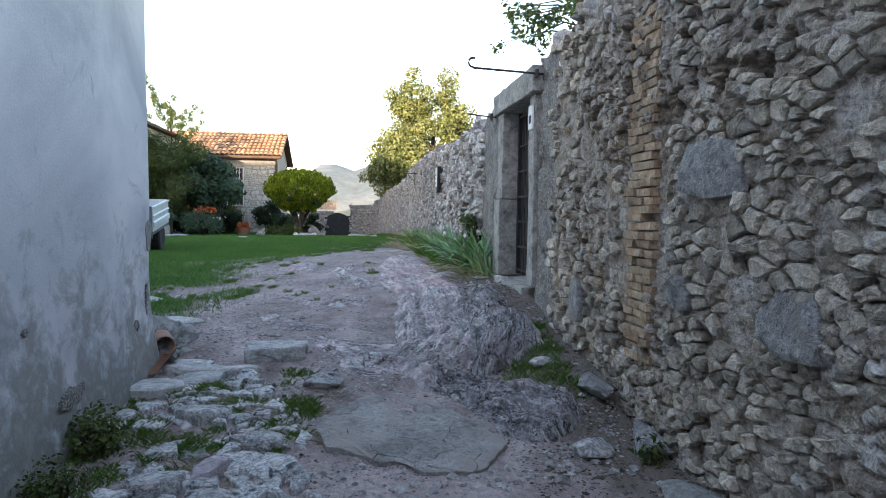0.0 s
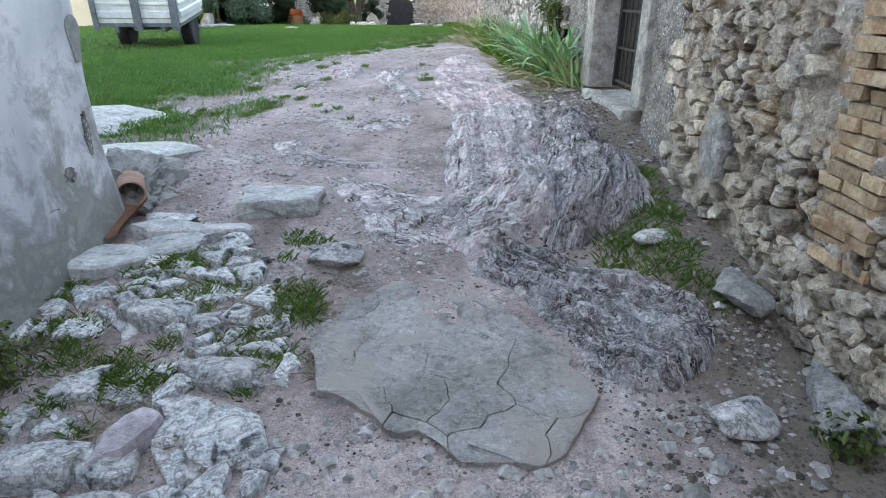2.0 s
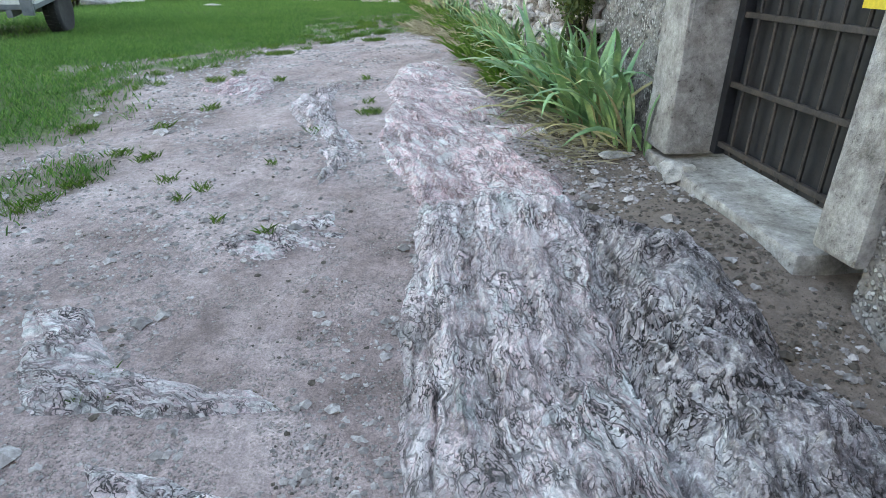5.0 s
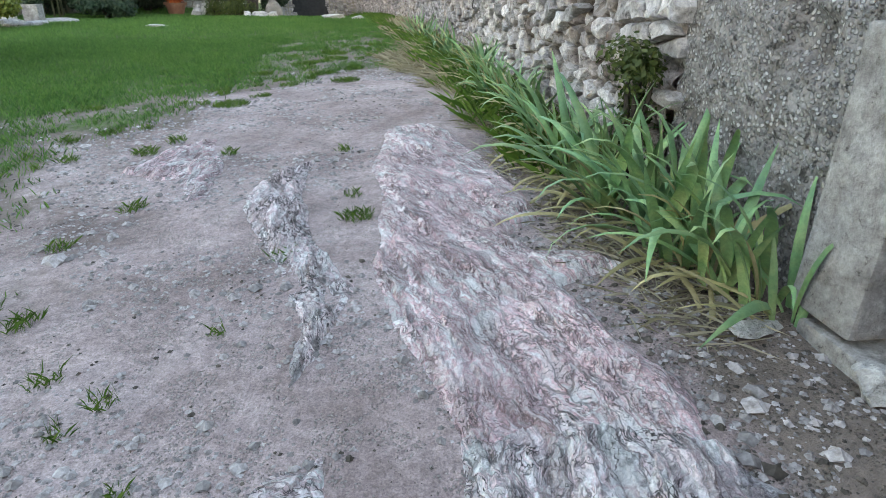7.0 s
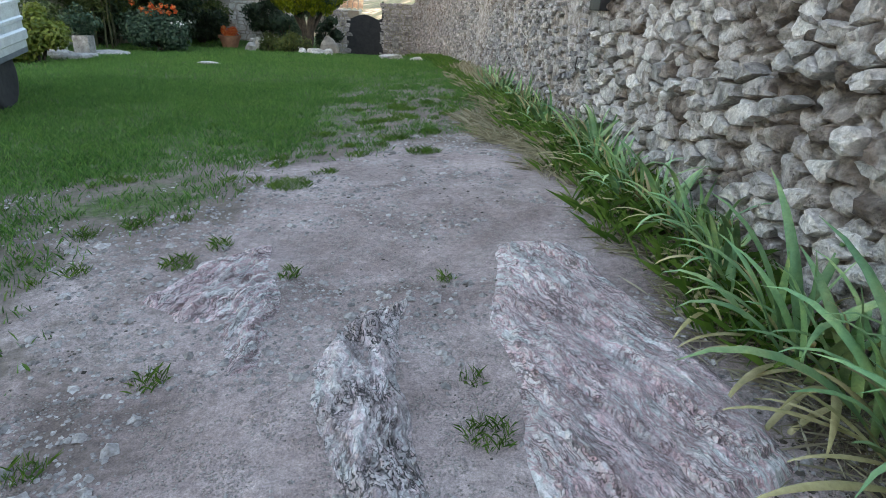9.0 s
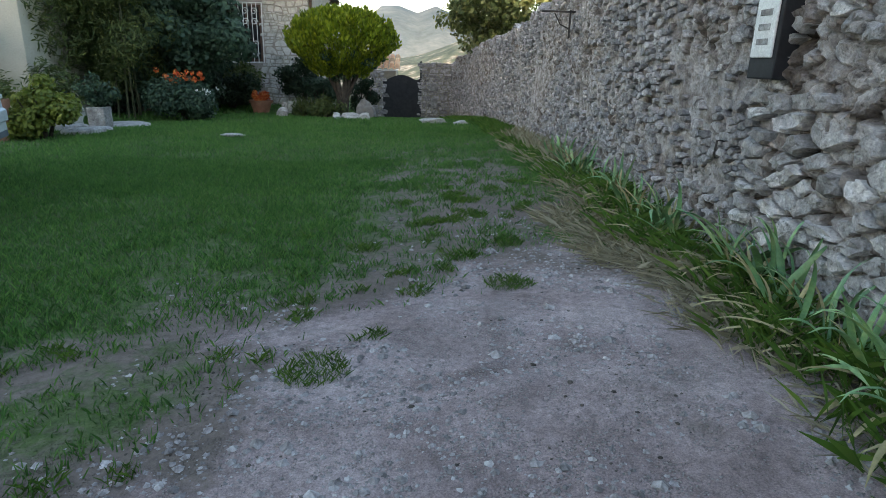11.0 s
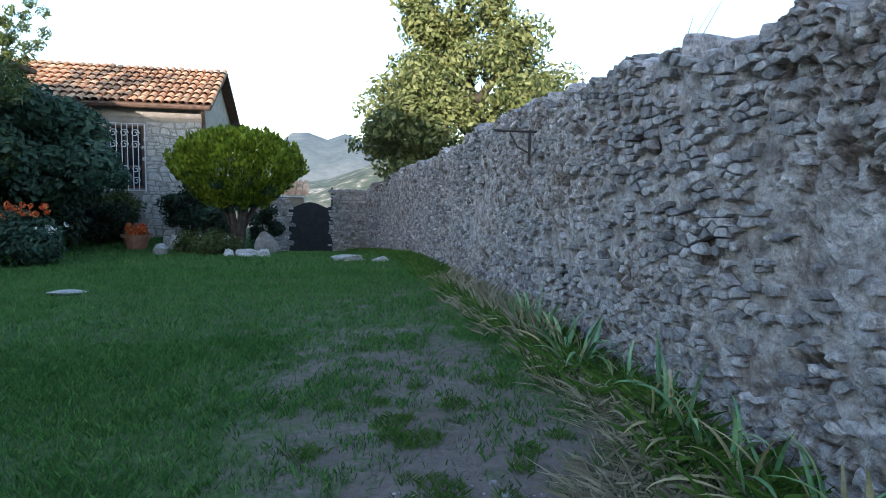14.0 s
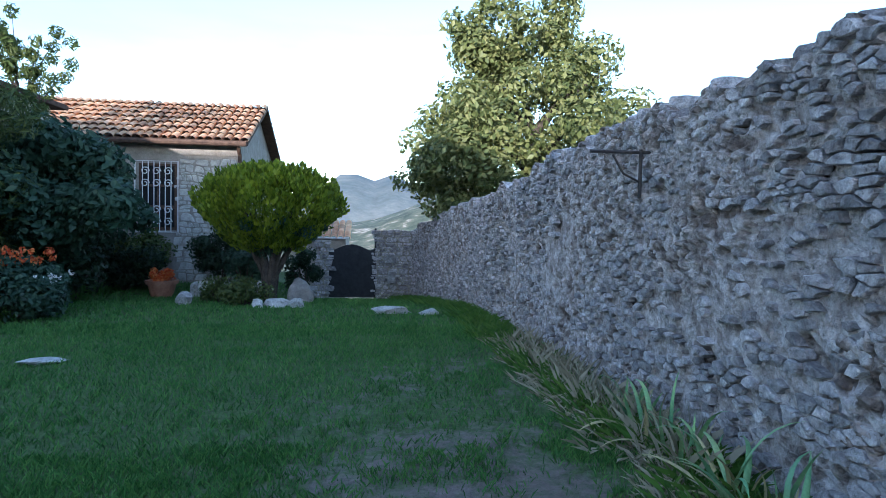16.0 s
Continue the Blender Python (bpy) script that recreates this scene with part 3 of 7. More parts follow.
def plaster_house():
    """The house whose plastered side closes the lane: slightly battered foot, rounded corner."""
    bm = bmesh.new()
    prof = []
    for a in range(7):
        t = a / 6 * math.pi / 2
        prof.append((-1.55 + 0.15 * math.cos(t) - 0.0, 4.80 + 0.15 * math.sin(t)))
    ring = [(-1.40, -12.0)] + [(-1.40, y) for y in np.arange(-3, 4.7, 0.25)] + prof + [(-9.0, 4.95), (-9.0, -12.0)]
    zs = [0.6, 1.0, 1.3, 1.5, 1.7, 1.9, 2.2, 2.6, 3.2, 4.0, 5.0, 6.3]
    rows = []
    for z in zs:
        row = []
        bat = 0.10 * max(0, (2.1 - z)) ** 1.3
        for (x, y) in ring:
            dx = 0.025 * noise.noise((y * 1.1, z * 1.1, 5)) if x > -2 and y > -4 else 0
            row.append(bm.verts.new((x + (bat + dx if x > -2 else 0), y + (bat * 0.5 if y > 4.7 else 0), z)))
        rows.append(row)
    for a, b in zip(rows, rows[1:]):
        for k in range(len(a)):
            k2 = (k + 1) % len(a)
            bm.faces.new((a[k], a[k2], b[k2], b[k]))
    bm.faces.new(rows[-1])
    bmesh.ops.recalc_face_normals(bm, faces=bm.faces[:])
    house = thing("plastered_house", (0, 0, 0))
    part("wall", bm, M_PLASTER, house, smooth=True)
    rng = np.random.RandomState(18)
    for (y, z, a, h) in ((4.72, 1.93, 0.03, 0.12), (4.2, 1.62, 0.12, 0.06), (3.4, 1.58, 0.16, 0.07), (2.6, 1.72, 0.10, 0.05), (3.0, 2.02, 0.03, 0.02), (4.45, 1.78, 0.06, 0.04)):
        bm = bmesh.new()
        bat = 0.10 * max(0, (2.1 - z)) ** 1.3
        ring = [(y + a * math.cos(k) * rng.uniform(0.6, 1.2), z + h * math.sin(k) * rng.uniform(0.6, 1.2)) for k in np.linspace(0, 2 * math.pi, 16, endpoint=False)]
        low_, top_ = [bm.verts.new((-1.45 + bat, q, w)) for q, w in ring], [bm.verts.new((-1.392 + bat, q, w)) for q, w in ring]
        for k in range(16):
            bm.faces.new((low_[k], low_[(k + 1) % 16], top_[(k + 1) % 16], top_[k]))
        bm.faces.new(top_)
        part("bare_patch", bm, M_RENDER, house, "patch of bare rough mortar")
    return tagged(house, "tall house with weathered grey-white plaster, stained at its foot", "house")


plaster_house()

# unseen stepped block, added behind the viewpoint to keep the courtyard in shade
closing = thing("unseen_shade_block")
part("wall", boxed(-40, -13.5, -22, -13, 0.3, 11.2), M_PLASTER, closing)
part("wing", boxed(-13.5, 14, -22, -13, 0.3, 9.9), M_PLASTER, closing)
tagged(closing, "unseen tall block added behind the lane to shade the courtyard", "house")

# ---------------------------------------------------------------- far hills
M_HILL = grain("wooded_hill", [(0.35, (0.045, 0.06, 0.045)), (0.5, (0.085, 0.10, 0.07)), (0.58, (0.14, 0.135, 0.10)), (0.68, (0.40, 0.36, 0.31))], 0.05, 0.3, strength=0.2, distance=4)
# distance haze is painted into this paler, bluer hill colour
M_FARHILL = grain("far_hill_haze_colour", [(0.35, (0.10, 0.125, 0.13)), (0.65, (0.17, 0.185, 0.18))], 0.008, 0.05, strength=0.2, distance=6)


def hills(name, y0, depth, x0, x1, crest, material, label):
    n, m = 90, 14
    vs, fs = [], []
    for i in range(n + 1):
        x = x0 + (x1 - x0) * i / n
        top = crest(x)
        for j in range(m + 1):
            t = j / m
            z = -85 + (top + 85) * math.sin(t * math.pi / 2) + 14 * noise.noise((x * 0.012, t * 4, y0)) * t * (1.2 - t)
            vs.append((x, y0 + depth * t, z))
    for i in range(n):
        for j in range(m):
            a = i * (m + 1) + j
            fs.append((a, a + m + 1, a + m + 2, a + 1))
    return tagged(mesh_from(name, vs, fs, material, smooth=True), label, "hills", kind="structure")


hills("backdrop_near", 420, 400, -700, 700, lambda x: 4 + 36 * math.exp(-((x - 110) / 75) ** 2) + 4 * math.sin(x * 0.03), M_HILL, "sunlit valley side with scattered woods and pale houses")
hills("backdrop", 1300, 900, -2600, 2600, lambda x: 88 + 94 * math.exp(-((x + 84) / 75) ** 2) + 68 * math.exp(-((x - 62) / 75) ** 2) + 50 * math.exp(-((x - 230) / 120) ** 2) + 6 * math.sin(x * 0.03), M_FARHILL, "far mountain ridge coloured blue-green for haze")


# ---------------------------------------------------------------- foliage
def leaf_cloud(rng, blobs, count, size, aspect=0.55, up=0.3, inner=0.55):
    """Leaf quads over the shells of many ellipsoid clumps: arrays of vertices and faces."""
    blobs = np.asarray(blobs, float)
    wts = (blobs[:, 3] * blobs[:, 4]) ** 1.0
    pick = rng.choice(len(blobs), count, p=wts / wts.sum())
    d = rng.normal(size=(count, 3))
    d /= np.linalg.norm(d, axis=1)[:, None]
    r = rng.uniform(inner, 1.05, count)[:, None]
    c = blobs[pick, :3] + d * r * blobs[pick][:, [3, 3, 4]]
    nrm = d + rng.normal(size=(count, 3)) * 0.55 + np.array([0, 0, up])
    nrm /= np.linalg.norm(nrm, axis=1)[:, None]
    t = np.cross(nrm, rng.normal(size=(count, 3)))
    t /= np.linalg.norm(t, axis=1)[:, None] + 1e-9
    s = np.cross(nrm, t)
    ln = size * rng.uniform(0.6, 1.35, count)[:, None]
    w = ln * aspect
    v = np.stack([c - t * ln, c + s * w - t * ln * 0.1, c + t * ln - nrm * ln * 0.25, c - s * w - t * ln * 0.1], 1).reshape(-1, 3)
    f = np.arange(count * 4).reshape(-1, 4)
    return v, f


def crown(name, rng, blobs, count, size, material, parent, **kw):
    v, f = leaf_cloud(rng, blobs, count, size, **kw)
    return tri_soup(name, v, f, material, parent)


def clumps(rng, centre, radius, height, n, small):
    """Clump centres over an ellipsoid."""
    out = []
    for _ in range(n):
        d = rng.normal(size=3)
        d /= np.linalg.norm(d)
        k = rng.uniform(0.45, 0.95)
        s = small * rng.uniform(0.6, 1.3)
        out.append((centre[0] + d[0] * radius * k, centre[1] + d[1] * radius * k, centre[2] + d[2] * height * k, s, s * 0.85))
    return out


M_BARK = grain("brown_bark", [(0.3, (0.03, 0.024, 0.02)), (0.6, (0.07, 0.056, 0.045))], 12, 80, strength=0.8, distance=0.02)
M_LEAF_OAK = leaf_mat("sunlit_evergreen_leaf", [(0.15, (0.055, 0.075, 0.022)), (0.5, (0.14, 0.16, 0.05)), (0.9, (0.25, 0.25, 0.095))])
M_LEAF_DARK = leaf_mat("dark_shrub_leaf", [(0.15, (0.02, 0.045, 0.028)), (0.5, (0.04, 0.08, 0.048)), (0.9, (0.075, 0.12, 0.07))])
M_LEAF_LIME = leaf_mat("yellow_green_conifer", [(0.15, (0.06, 0.09, 0.006)), (0.5, (0.14, 0.19, 0.01)), (0.9, (0.26, 0.30, 0.02))])
M_LEAF_MID = leaf_mat("mid_green_leaf", [(0.15, (0.03, 0.055, 0.015)), (0.5, (0.07, 0.10, 0.025)), (0.9, (0.13, 0.15, 0.04))])


def limbs(rng, base, top, r, spread, n):
    bm = bmesh.new()
    b, t = Vector(base), Vector(top)
    pts = [b.lerp(t, k / 5) + Vector((rng.uniform(-1, 1), rng.uniform(-1, 1), 0)) * r * 0.5 * (k > 0) for k in range(6)]
    tube(bm, pts, [r * (1 - 0.12 * k) for k in range(6)], 9)
    for i in range(n):
        a = 2 * math.pi * i / n + rng.uniform(-0.4, 0.4)
        s = pts[3 + i % 3]
        e = s + Vector((math.cos(a) * spread, math.sin(a) * spread, spread * rng.uniform(0.5, 1.1)))
        mid = s.lerp(e, 0.5) + Vector((0, 0, spread * 0.12))
        tube(bm, [s, mid, e], [r * 0.5, r * 0.3, r * 0.08], 6)
    return bm


def garden_tree():
    rng = np.random.RandomState(21)
    t = thing("evergreen_tree", (4.3, 28, 0.5))
    t.matrix_basis = Matrix.Identity(4)
    part("trunk", limbs(rng, (4.0, 28, 0.0), (4.0, 28, 5.5), 0.28, 1.8, 9), M_BARK, t)
    b = clumps(rng, (3.65, 28, 5.2), 3.0, 2.6, 90, 0.6) + clumps(rng, (3.3, 28, 8.0), 1.8, 1.4, 36, 0.5) + clumps(rng, (1.75, 27.6, 4.6), 1.15, 1.3, 24, 0.45)
    crown("crown", rng, b, 42000, 0.075, M_LEAF_OAK, t)
    return tagged(t, "large evergreen tree with sunlit yellow-green leaves behind the wall", "tree")


garden_tree()


def topiary():
    rng = np.random.RandomState(5)
    cx, cy, z0 = -2.05, 25.4, 1.7
    t = thing("mushroom_conifer")
    for i in range(9):
        a = 2 * math.pi * i / 9 + rng.uniform(-0.2, 0.2)
        k = rng.uniform(0.5, 0.95)
        bm = bmesh.new()
        tube(bm, [(cx + 0.05 * math.cos(a), cy + 0.05 * math.sin(a), z0 - 0.1), (cx + 0.12 * math.cos(a), cy + 0.12 * math.sin(a), z0 + 0.5),
                  (cx + 0.5 * k * math.cos(a), cy + 0.5 * k * math.sin(a), z0 + 1.1), (cx + 1.0 * k * math.cos(a), cy + 1.0 * k * math.sin(a), z0 + 1.7)], [0.075, 0.065, 0.045, 0.02], 7)
        part("stem", bm, M_BARK, t)
    n = 19000
    a, u = rng.uniform(0, 2 * math.pi, n), rng.uniform(-0.55, 1, n)
    el = u * math.pi / 2
    rr = np.cos(el * 0.98) ** 0.8
    lump = 1 + 0.07 * np.sin(a * 7 + u * 5) + 0.05 * np.sin(a * 13 - u * 9)
    rr = rr * np.where(u < 0, 1 + 0.9 * u, 1.0)
    x, y = cx + 1.36 * rr * np.cos(a) * lump, cy + 1.36 * rr * np.sin(a) * lump
    z = 3.42 + np.where(u > 0, 0.84, 1.0) * np.sin(el) * lump
    c = np.stack([x, y, z], -1)
    d = c - np.array([cx, cy, 2.9])
    d /= np.linalg.norm(d, axis=1)[:, None]
    c = c - d * rng.uniform(0, 0.22, n)[:, None]
    up = d * 0.6 + np.array([0, 0, 0.8]) + rng.normal(size=(n, 3)) * 0.25
    up /= np.linalg.norm(up, axis=1)[:, None]
    s = np.cross(up, rng.normal(size=(n, 3)))
    s /= np.linalg.norm(s, axis=1)[:, None]
    ln = rng.uniform(0.06, 0.14, n)[:, None]
    v = np.stack([c, c + s * ln * 0.3 + up * ln * 0.5, c + up * ln, c - s * ln * 0.3 + up * ln * 0.5], 1).reshape(-1, 3)
    tri_soup("crown", v, np.arange(n * 4).reshape(-1, 4), M_LEAF_LIME, t)
    # inner leaves in a darker green, which paints the shade under the crown
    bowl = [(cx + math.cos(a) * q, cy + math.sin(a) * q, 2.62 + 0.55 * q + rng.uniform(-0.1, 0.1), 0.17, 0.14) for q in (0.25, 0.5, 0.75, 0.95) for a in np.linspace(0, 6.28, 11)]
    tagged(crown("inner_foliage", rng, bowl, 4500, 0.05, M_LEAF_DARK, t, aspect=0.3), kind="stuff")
    return tagged(t, "mushroom-clipped yellow-green conifer on many bare stems", "shrub")


topiary()


def dark_shrub():
    rng = np.random.RandomState(31)
    t = thing("broad_shrub")
    part("trunk", limbs(rng, (-6.0, 25.5, 1.5), (-6.0, 25.3, 3.0), 0.12, 1.2, 8), M_BARK, t)
    b = clumps(rng, (-6.0, 25.2, 3.6), 2.0, 1.25, 55, 0.5)
    crown("crown", rng, b, 22000, 0.075, M_LEAF_DARK, t)
    return tagged(t, "broad dark blue-green garden shrub", "shrub")


dark_shrub()

# ---------------------------------------------------------------- stone house with tiled roof
M_HOUSE = grain("house_mortar", [(0.3, (0.25, 0.22, 0.19)), (0.7, (0.40, 0.36, 0.32))], 4, 40, strength=0.6)
M_TILE = grain("terracotta_roof_tile", [(0.3, (0.42, 0.19, 0.10)), (0.48, (0.58, 0.33, 0.18)), (0.7, (0.70, 0.52, 0.32))], 3, 50, strength=0.4, vary=0.3, island=True)
M_WOOD = grain("dark_brown_wood", [(0.3, (0.06, 0.035, 0.025)), (0.7, (0.13, 0.08, 0.055))], 9, 70, strength=0.4)
M_WHITE = grain("white_painted_iron", [(0.3, (0.62, 0.61, 0.58)), (0.7, (0.78, 0.77, 0.74))], 9, 60, rough=0.5, strength=0.1)
HX, HY, HZ, RIDGE_Y, RIDGE_Z, HL = -3.45, 29.0, 5.25, 31.4, 6.5, -13.0


def stone_house():
    h = thing("stone_house")
    bm = bmesh.new()
    prof = [(HY, 0.3), (HY, HZ), (RIDGE_Y, RIDGE_Z - 0.1), (2 * RIDGE_Y - HY, HZ), (2 * RIDGE_Y - HY, 0.3)]
    for x in (HX, HL):
        bm.faces.new([bm.verts.new((x, y, z)) for y, z in prof])
    bm.verts.ensure_lookup_table()
    for k in range(5):
        bm.faces.new([bm.verts[k], bm.verts[(k + 1) % 5], bm.verts[5 + (k + 1) % 5], bm.verts[5 + k]])
    bmesh.ops.recalc_face_normals(bm, faces=bm.faces[:])
    part("wall", bm, M_HOUSE, h)
    bm = bmesh.new()
    for sgn in (-1, 1):
        e = Vector((0, RIDGE_Y + sgn * (RIDGE_Y - HY + 0.4), HZ - 0.1))
        r = Vector((0, RIDGE_Y, RIDGE_Z + 0.02))
        vs = [bm.verts.new((x, p.y, p.z + dz)) for dz in (0, -0.09) for x, p in ((HX + 0.3, e), (HX + 0.3, r), (HL, r), (HL, e))]
        for q in ((0, 1, 2, 3), (7, 6, 5, 4), (0, 4, 5, 1), (3, 2, 6, 7), (0, 3, 7, 4)):
            bm.faces.new([vs[k] for k in q])
    bmesh.ops.recalc_face_normals(bm, faces=bm.faces[:])
    roof = part("roof", bm, M_WOOD, h)
    # curved tiles, a row up each slope line
    vs, fs = [], []
    rng = np.random.RandomState(3)
    n = 0
    sl = math.hypot(RIDGE_Y - HY + 0.4, RIDGE_Z - HZ + 0.12)
    dy, dz = (RIDGE_Y - HY + 0.4) / sl, (RIDGE_Z - HZ + 0.12) / sl
    for i in range(int((HX + 0.3 - HL) / 0.21)):
        x = HX + 0.22 - i * 0.21
        for j in range(8):
            s0, s1 = j * sl / 8 - 0.03, (j + 1) * sl / 8 + 0.03
            jit = rng.uniform(-0.012, 0.012, 3)
            for (s, r, lift) in ((s0, 0.105, 0.045), (s1, 0.085, 0.0)):
                for k in range(6):
                    a = math.pi * k / 5
                    up = math.sin(a) * r * 0.85 + lift + jit[0]
                    vs.append((x + math.cos(a) * r + jit[1], HY - 0.4 + dy * s - dz * up, HZ - 0.1 + dz * s + dy * up))
            for k in range(5):
                fs.append((n + k, n + k + 1, n + 7 + k, n + 6 + k))
            n += 12
    tagged(mesh_from("roof_tiles", vs, fs, M_TILE, roof), kind="stuff")
    return tagged(h, "rubble stone house with a sunlit terracotta tiled roof", "house")


HOUSE = stone_house()

# ---------------------------------------------------------------- cream house
M_CREAM = grain("cream_painted_plaster", [(0.3, (0.40, 0.375, 0.31)), (0.7, (0.48, 0.455, 0.385))], 2, 40, strength=0.2)
cream = thing("cream_house")
part("wall", boxed(-14, -7.4, 21, 28, 0.8, 5.7, 0.02), M_CREAM, cream)
tagged(cream, "cream plastered house behind garden plants", "house")


# ---------------------------------------------------------------- garden gate
def garden_gate():
    g = thing("garden_gate")
    bm = bmesh.new()
    pts = [(-1.26, 1.12), (-1.26, 2.42)] + [(-1.26 + 1.26 * k / 10, 2.42 + 0.2 * math.sin(math.pi * k / 10) ** 1.5) for k in range(1, 10)] + [(0.0, 2.5), (0.0, 1.12)]
    a = [bm.verts.new((x, 30.30, z)) for x, z in pts]
    b = [bm.verts.new((x, 30.335, z)) for x, z in pts]
    bm.faces.new(a)
    bm.faces.new(b[::-1])
    for k in range(len(a)):
        k2 = (k + 1) % len(a)
        bm.faces.new((a[k], b[k], b[k2], a[k2]))
    bmesh.ops.recalc_face_normals(bm, faces=bm.faces[:])
    part("panel", bm, M_METAL_DARK, g)
    part("post", boxed(0.0, 0.05, 30.29, 30.34, 0.9, 3.08, 0.005), M_METAL_DARK, g)
    return tagged(g, "dark sheet-metal garden gate with a curved top", "gate")


garden_gate()
bm = boxed(0.06, 1.25, 30.3, 30.65, 0.7, 3.02, 0.03)
gate_wall = tagged(part("wall_gate", bm, M_MORTAR), "low rubble stone wall beside the garden gate", "wall", kind="structure")
bm = boxed(-1.62, -1.29, 30.3, 30.65, 0.7, 2.72, 0.03)
gate_pier = tagged(part("wall_gate_pier", bm, M_MORTAR), "rubble stone gate pier", "wall", kind="structure")



# ---------------------------------------------------------------- bedrock in the lane
def segment(x, y, x0, y0, x1, y1):
    dx, dy = x1 - x0, y1 - y0
    t = np.clip(((x - x0) * dx + (y - y0) * dy) / (dx * dx + dy * dy), 0, 1)
    return np.hypot(x - x0 - t * dx, y - y0 - t * dy), t


def rock_material(name, pale, pink, green, dark, lines=1.0, speckle=0.4, run=0.10):
    """Banded limestone: long bands and thin dark partings that run along its strata, with pits and pale grit."""
    m, nt, b = mat(name, 0.82)
    at = nt.nodes.new("ShaderNodeAttribute")
    at.attribute_name = "strata"
    p = place(nt)
    wob = nt.nodes.new("ShaderNodeTexNoise")
    wob.inputs["Scale"].default_value, wob.inputs["Detail"].default_value = 11.0, 5.0
    nt.links.new(p, wob.inputs["Vector"])

    def along(stretch, warp):
        mp = nt.nodes.new("ShaderNodeMapping")
        mp.inputs["Scale"].default_value = (1.0, stretch, 1.0)
        nt.links.new(mix(nt, warp, at.outputs["Vector"], wob.outputs["Color"], "ADD"), mp.inputs[0])
        return mp.outputs[0]

    long_, mid_ = along(run, 0.07), along(run * 2.2, 0.06)
    band = noise_tex(nt, 12, 4, 0.6, 0.3, long_)
    thin = noise_tex(nt, 30, 2, 0.6, 0.2, mid_)
    hair = noise_tex(nt, 70, 2, 0.6, 0.0, mid_)
    grit = noise_tex(nt, 120, 4, 0.8, 0, p)
    lump = noise_tex(nt, 32, 5, 0.75, 0.3, p)
    broad = noise_tex(nt, 2.1, 5, 0.65, 0.5, p)
    col = ramp(nt, band, [(0.32, green), (0.40, pale), (0.46, pink), (0.51, pale), (0.57, pink), (0.62, green), (0.70, pale)])
    col = mix(nt, maths(nt, "MULTIPLY", ramp(nt, broad, [(0.44, (0, 0, 0)), (0.58, (1, 1, 1))]), 0.5), col, pink)
    col = mix(nt, maths(nt, "MULTIPLY", ramp(nt, thin, [(0.57, (0, 0, 0)), (0.64, (1, 1, 1))]), 0.5), col, (0.80, 0.785, 0.77))

    def parting(n, centre, width):
        d = maths(nt, "ABSOLUTE", maths(nt, "SUBTRACT", n, centre))
        return ramp(nt, d, [(width * 0.35, (1, 1, 1)), (width, (0, 0, 0))])

    gate = ramp(nt, noise_tex(nt, 5.5, 4, 0.7, 0.4, p), [(0.38, (0.15, 0.15, 0.15)), (0.56, (1, 1, 1))])
    cut = maths(nt, "MAXIMUM", parting(thin, 0.47, 0.022), maths(nt, "MAXIMUM", maths(nt, "MULTIPLY", parting(hair, 0.46, 0.02), 0.15), maths(nt, "MAXIMUM", parting(band, 0.445, 0.013), parting(band, 0.555, 0.011))))
    cut = maths(nt, "MULTIPLY", cut, maths(nt, "MULTIPLY", gate, lines))

    def joints(scale, width, stretch):
        vo = node(nt, "ShaderNodeTexVoronoi", Scale=scale)
        vo.feature = "DISTANCE_TO_EDGE"
        nt.links.new(along(stretch, 0.06), vo.inputs["Vector"])
        return ramp(nt, vo.outputs["Distance"], [(width * 0.4, (1, 1, 1)), (width, (0, 0, 0))])

    gate2 = ramp(nt, noise_tex(nt, 4.0, 4, 0.7, 0.4, p), [(0.42, (0, 0, 0)), (0.55, (1, 1, 1))])
    cut = maths(nt, "MAXIMUM", cut, maths(nt, "MAXIMUM", maths(nt, "MULTIPLY", joints(15.0, 0.045, run), maths(nt, "MULTIPLY", gate, 0.75 * lines)), maths(nt, "MULTIPLY", joints(42.0, 0.11, run * 1.3), maths(nt, "MULTIPLY", gate2, 0.3 * lines))))
    tile = node(nt, "ShaderNodeTexVoronoi", Scale=15.0)
    nt.links.new(along(run, 0.06), tile.inputs["Vector"])
    tsep = nt.nodes.new("ShaderNodeSeparateColor")
    nt.links.new(tile.outputs["Color"], tsep.inputs[0])
    col = mix(nt, 1.0, col, lin(nt, tsep.outputs[0], 0.5, 0.74), "MULTIPLY")
    pit = maths(nt, "MULTIPLY", ramp(nt, lump, [(0.37, (1, 1, 1)), (0.44, (0, 0, 0))]), speckle)
    cut = maths(nt, "MAXIMUM", cut, pit)
    col = mix(nt, maths(nt, "MULTIPLY", ramp(nt, grit, [(0.56, (0, 0, 0)), (0.62, (1, 1, 1))]), 0.4 * speckle + 0.1), col, (0.74, 0.73, 0.72))
    col = mix(nt, cut, col, dark)
    col = mix(nt, 1.0, col, lin(nt, grit, 1.2, 0.42), "MULTIPLY")
    # tone from the relief: crevice shade multiplied into the rock colour
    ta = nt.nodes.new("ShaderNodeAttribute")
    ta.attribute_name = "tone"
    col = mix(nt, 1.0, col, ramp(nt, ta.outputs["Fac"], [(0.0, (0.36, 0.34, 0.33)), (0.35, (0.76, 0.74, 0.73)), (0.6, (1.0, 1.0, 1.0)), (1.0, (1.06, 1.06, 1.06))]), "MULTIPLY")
    nt.links.new(col, b.inputs["Base Color"])
    h = maths(nt, "ADD", maths(nt, "MULTIPLY", tsep.outputs[1], 0.5), maths(nt, "ADD", maths(nt, "MULTIPLY", lump, 0.8), maths(nt, "MULTIPLY", grit, 0.35)))
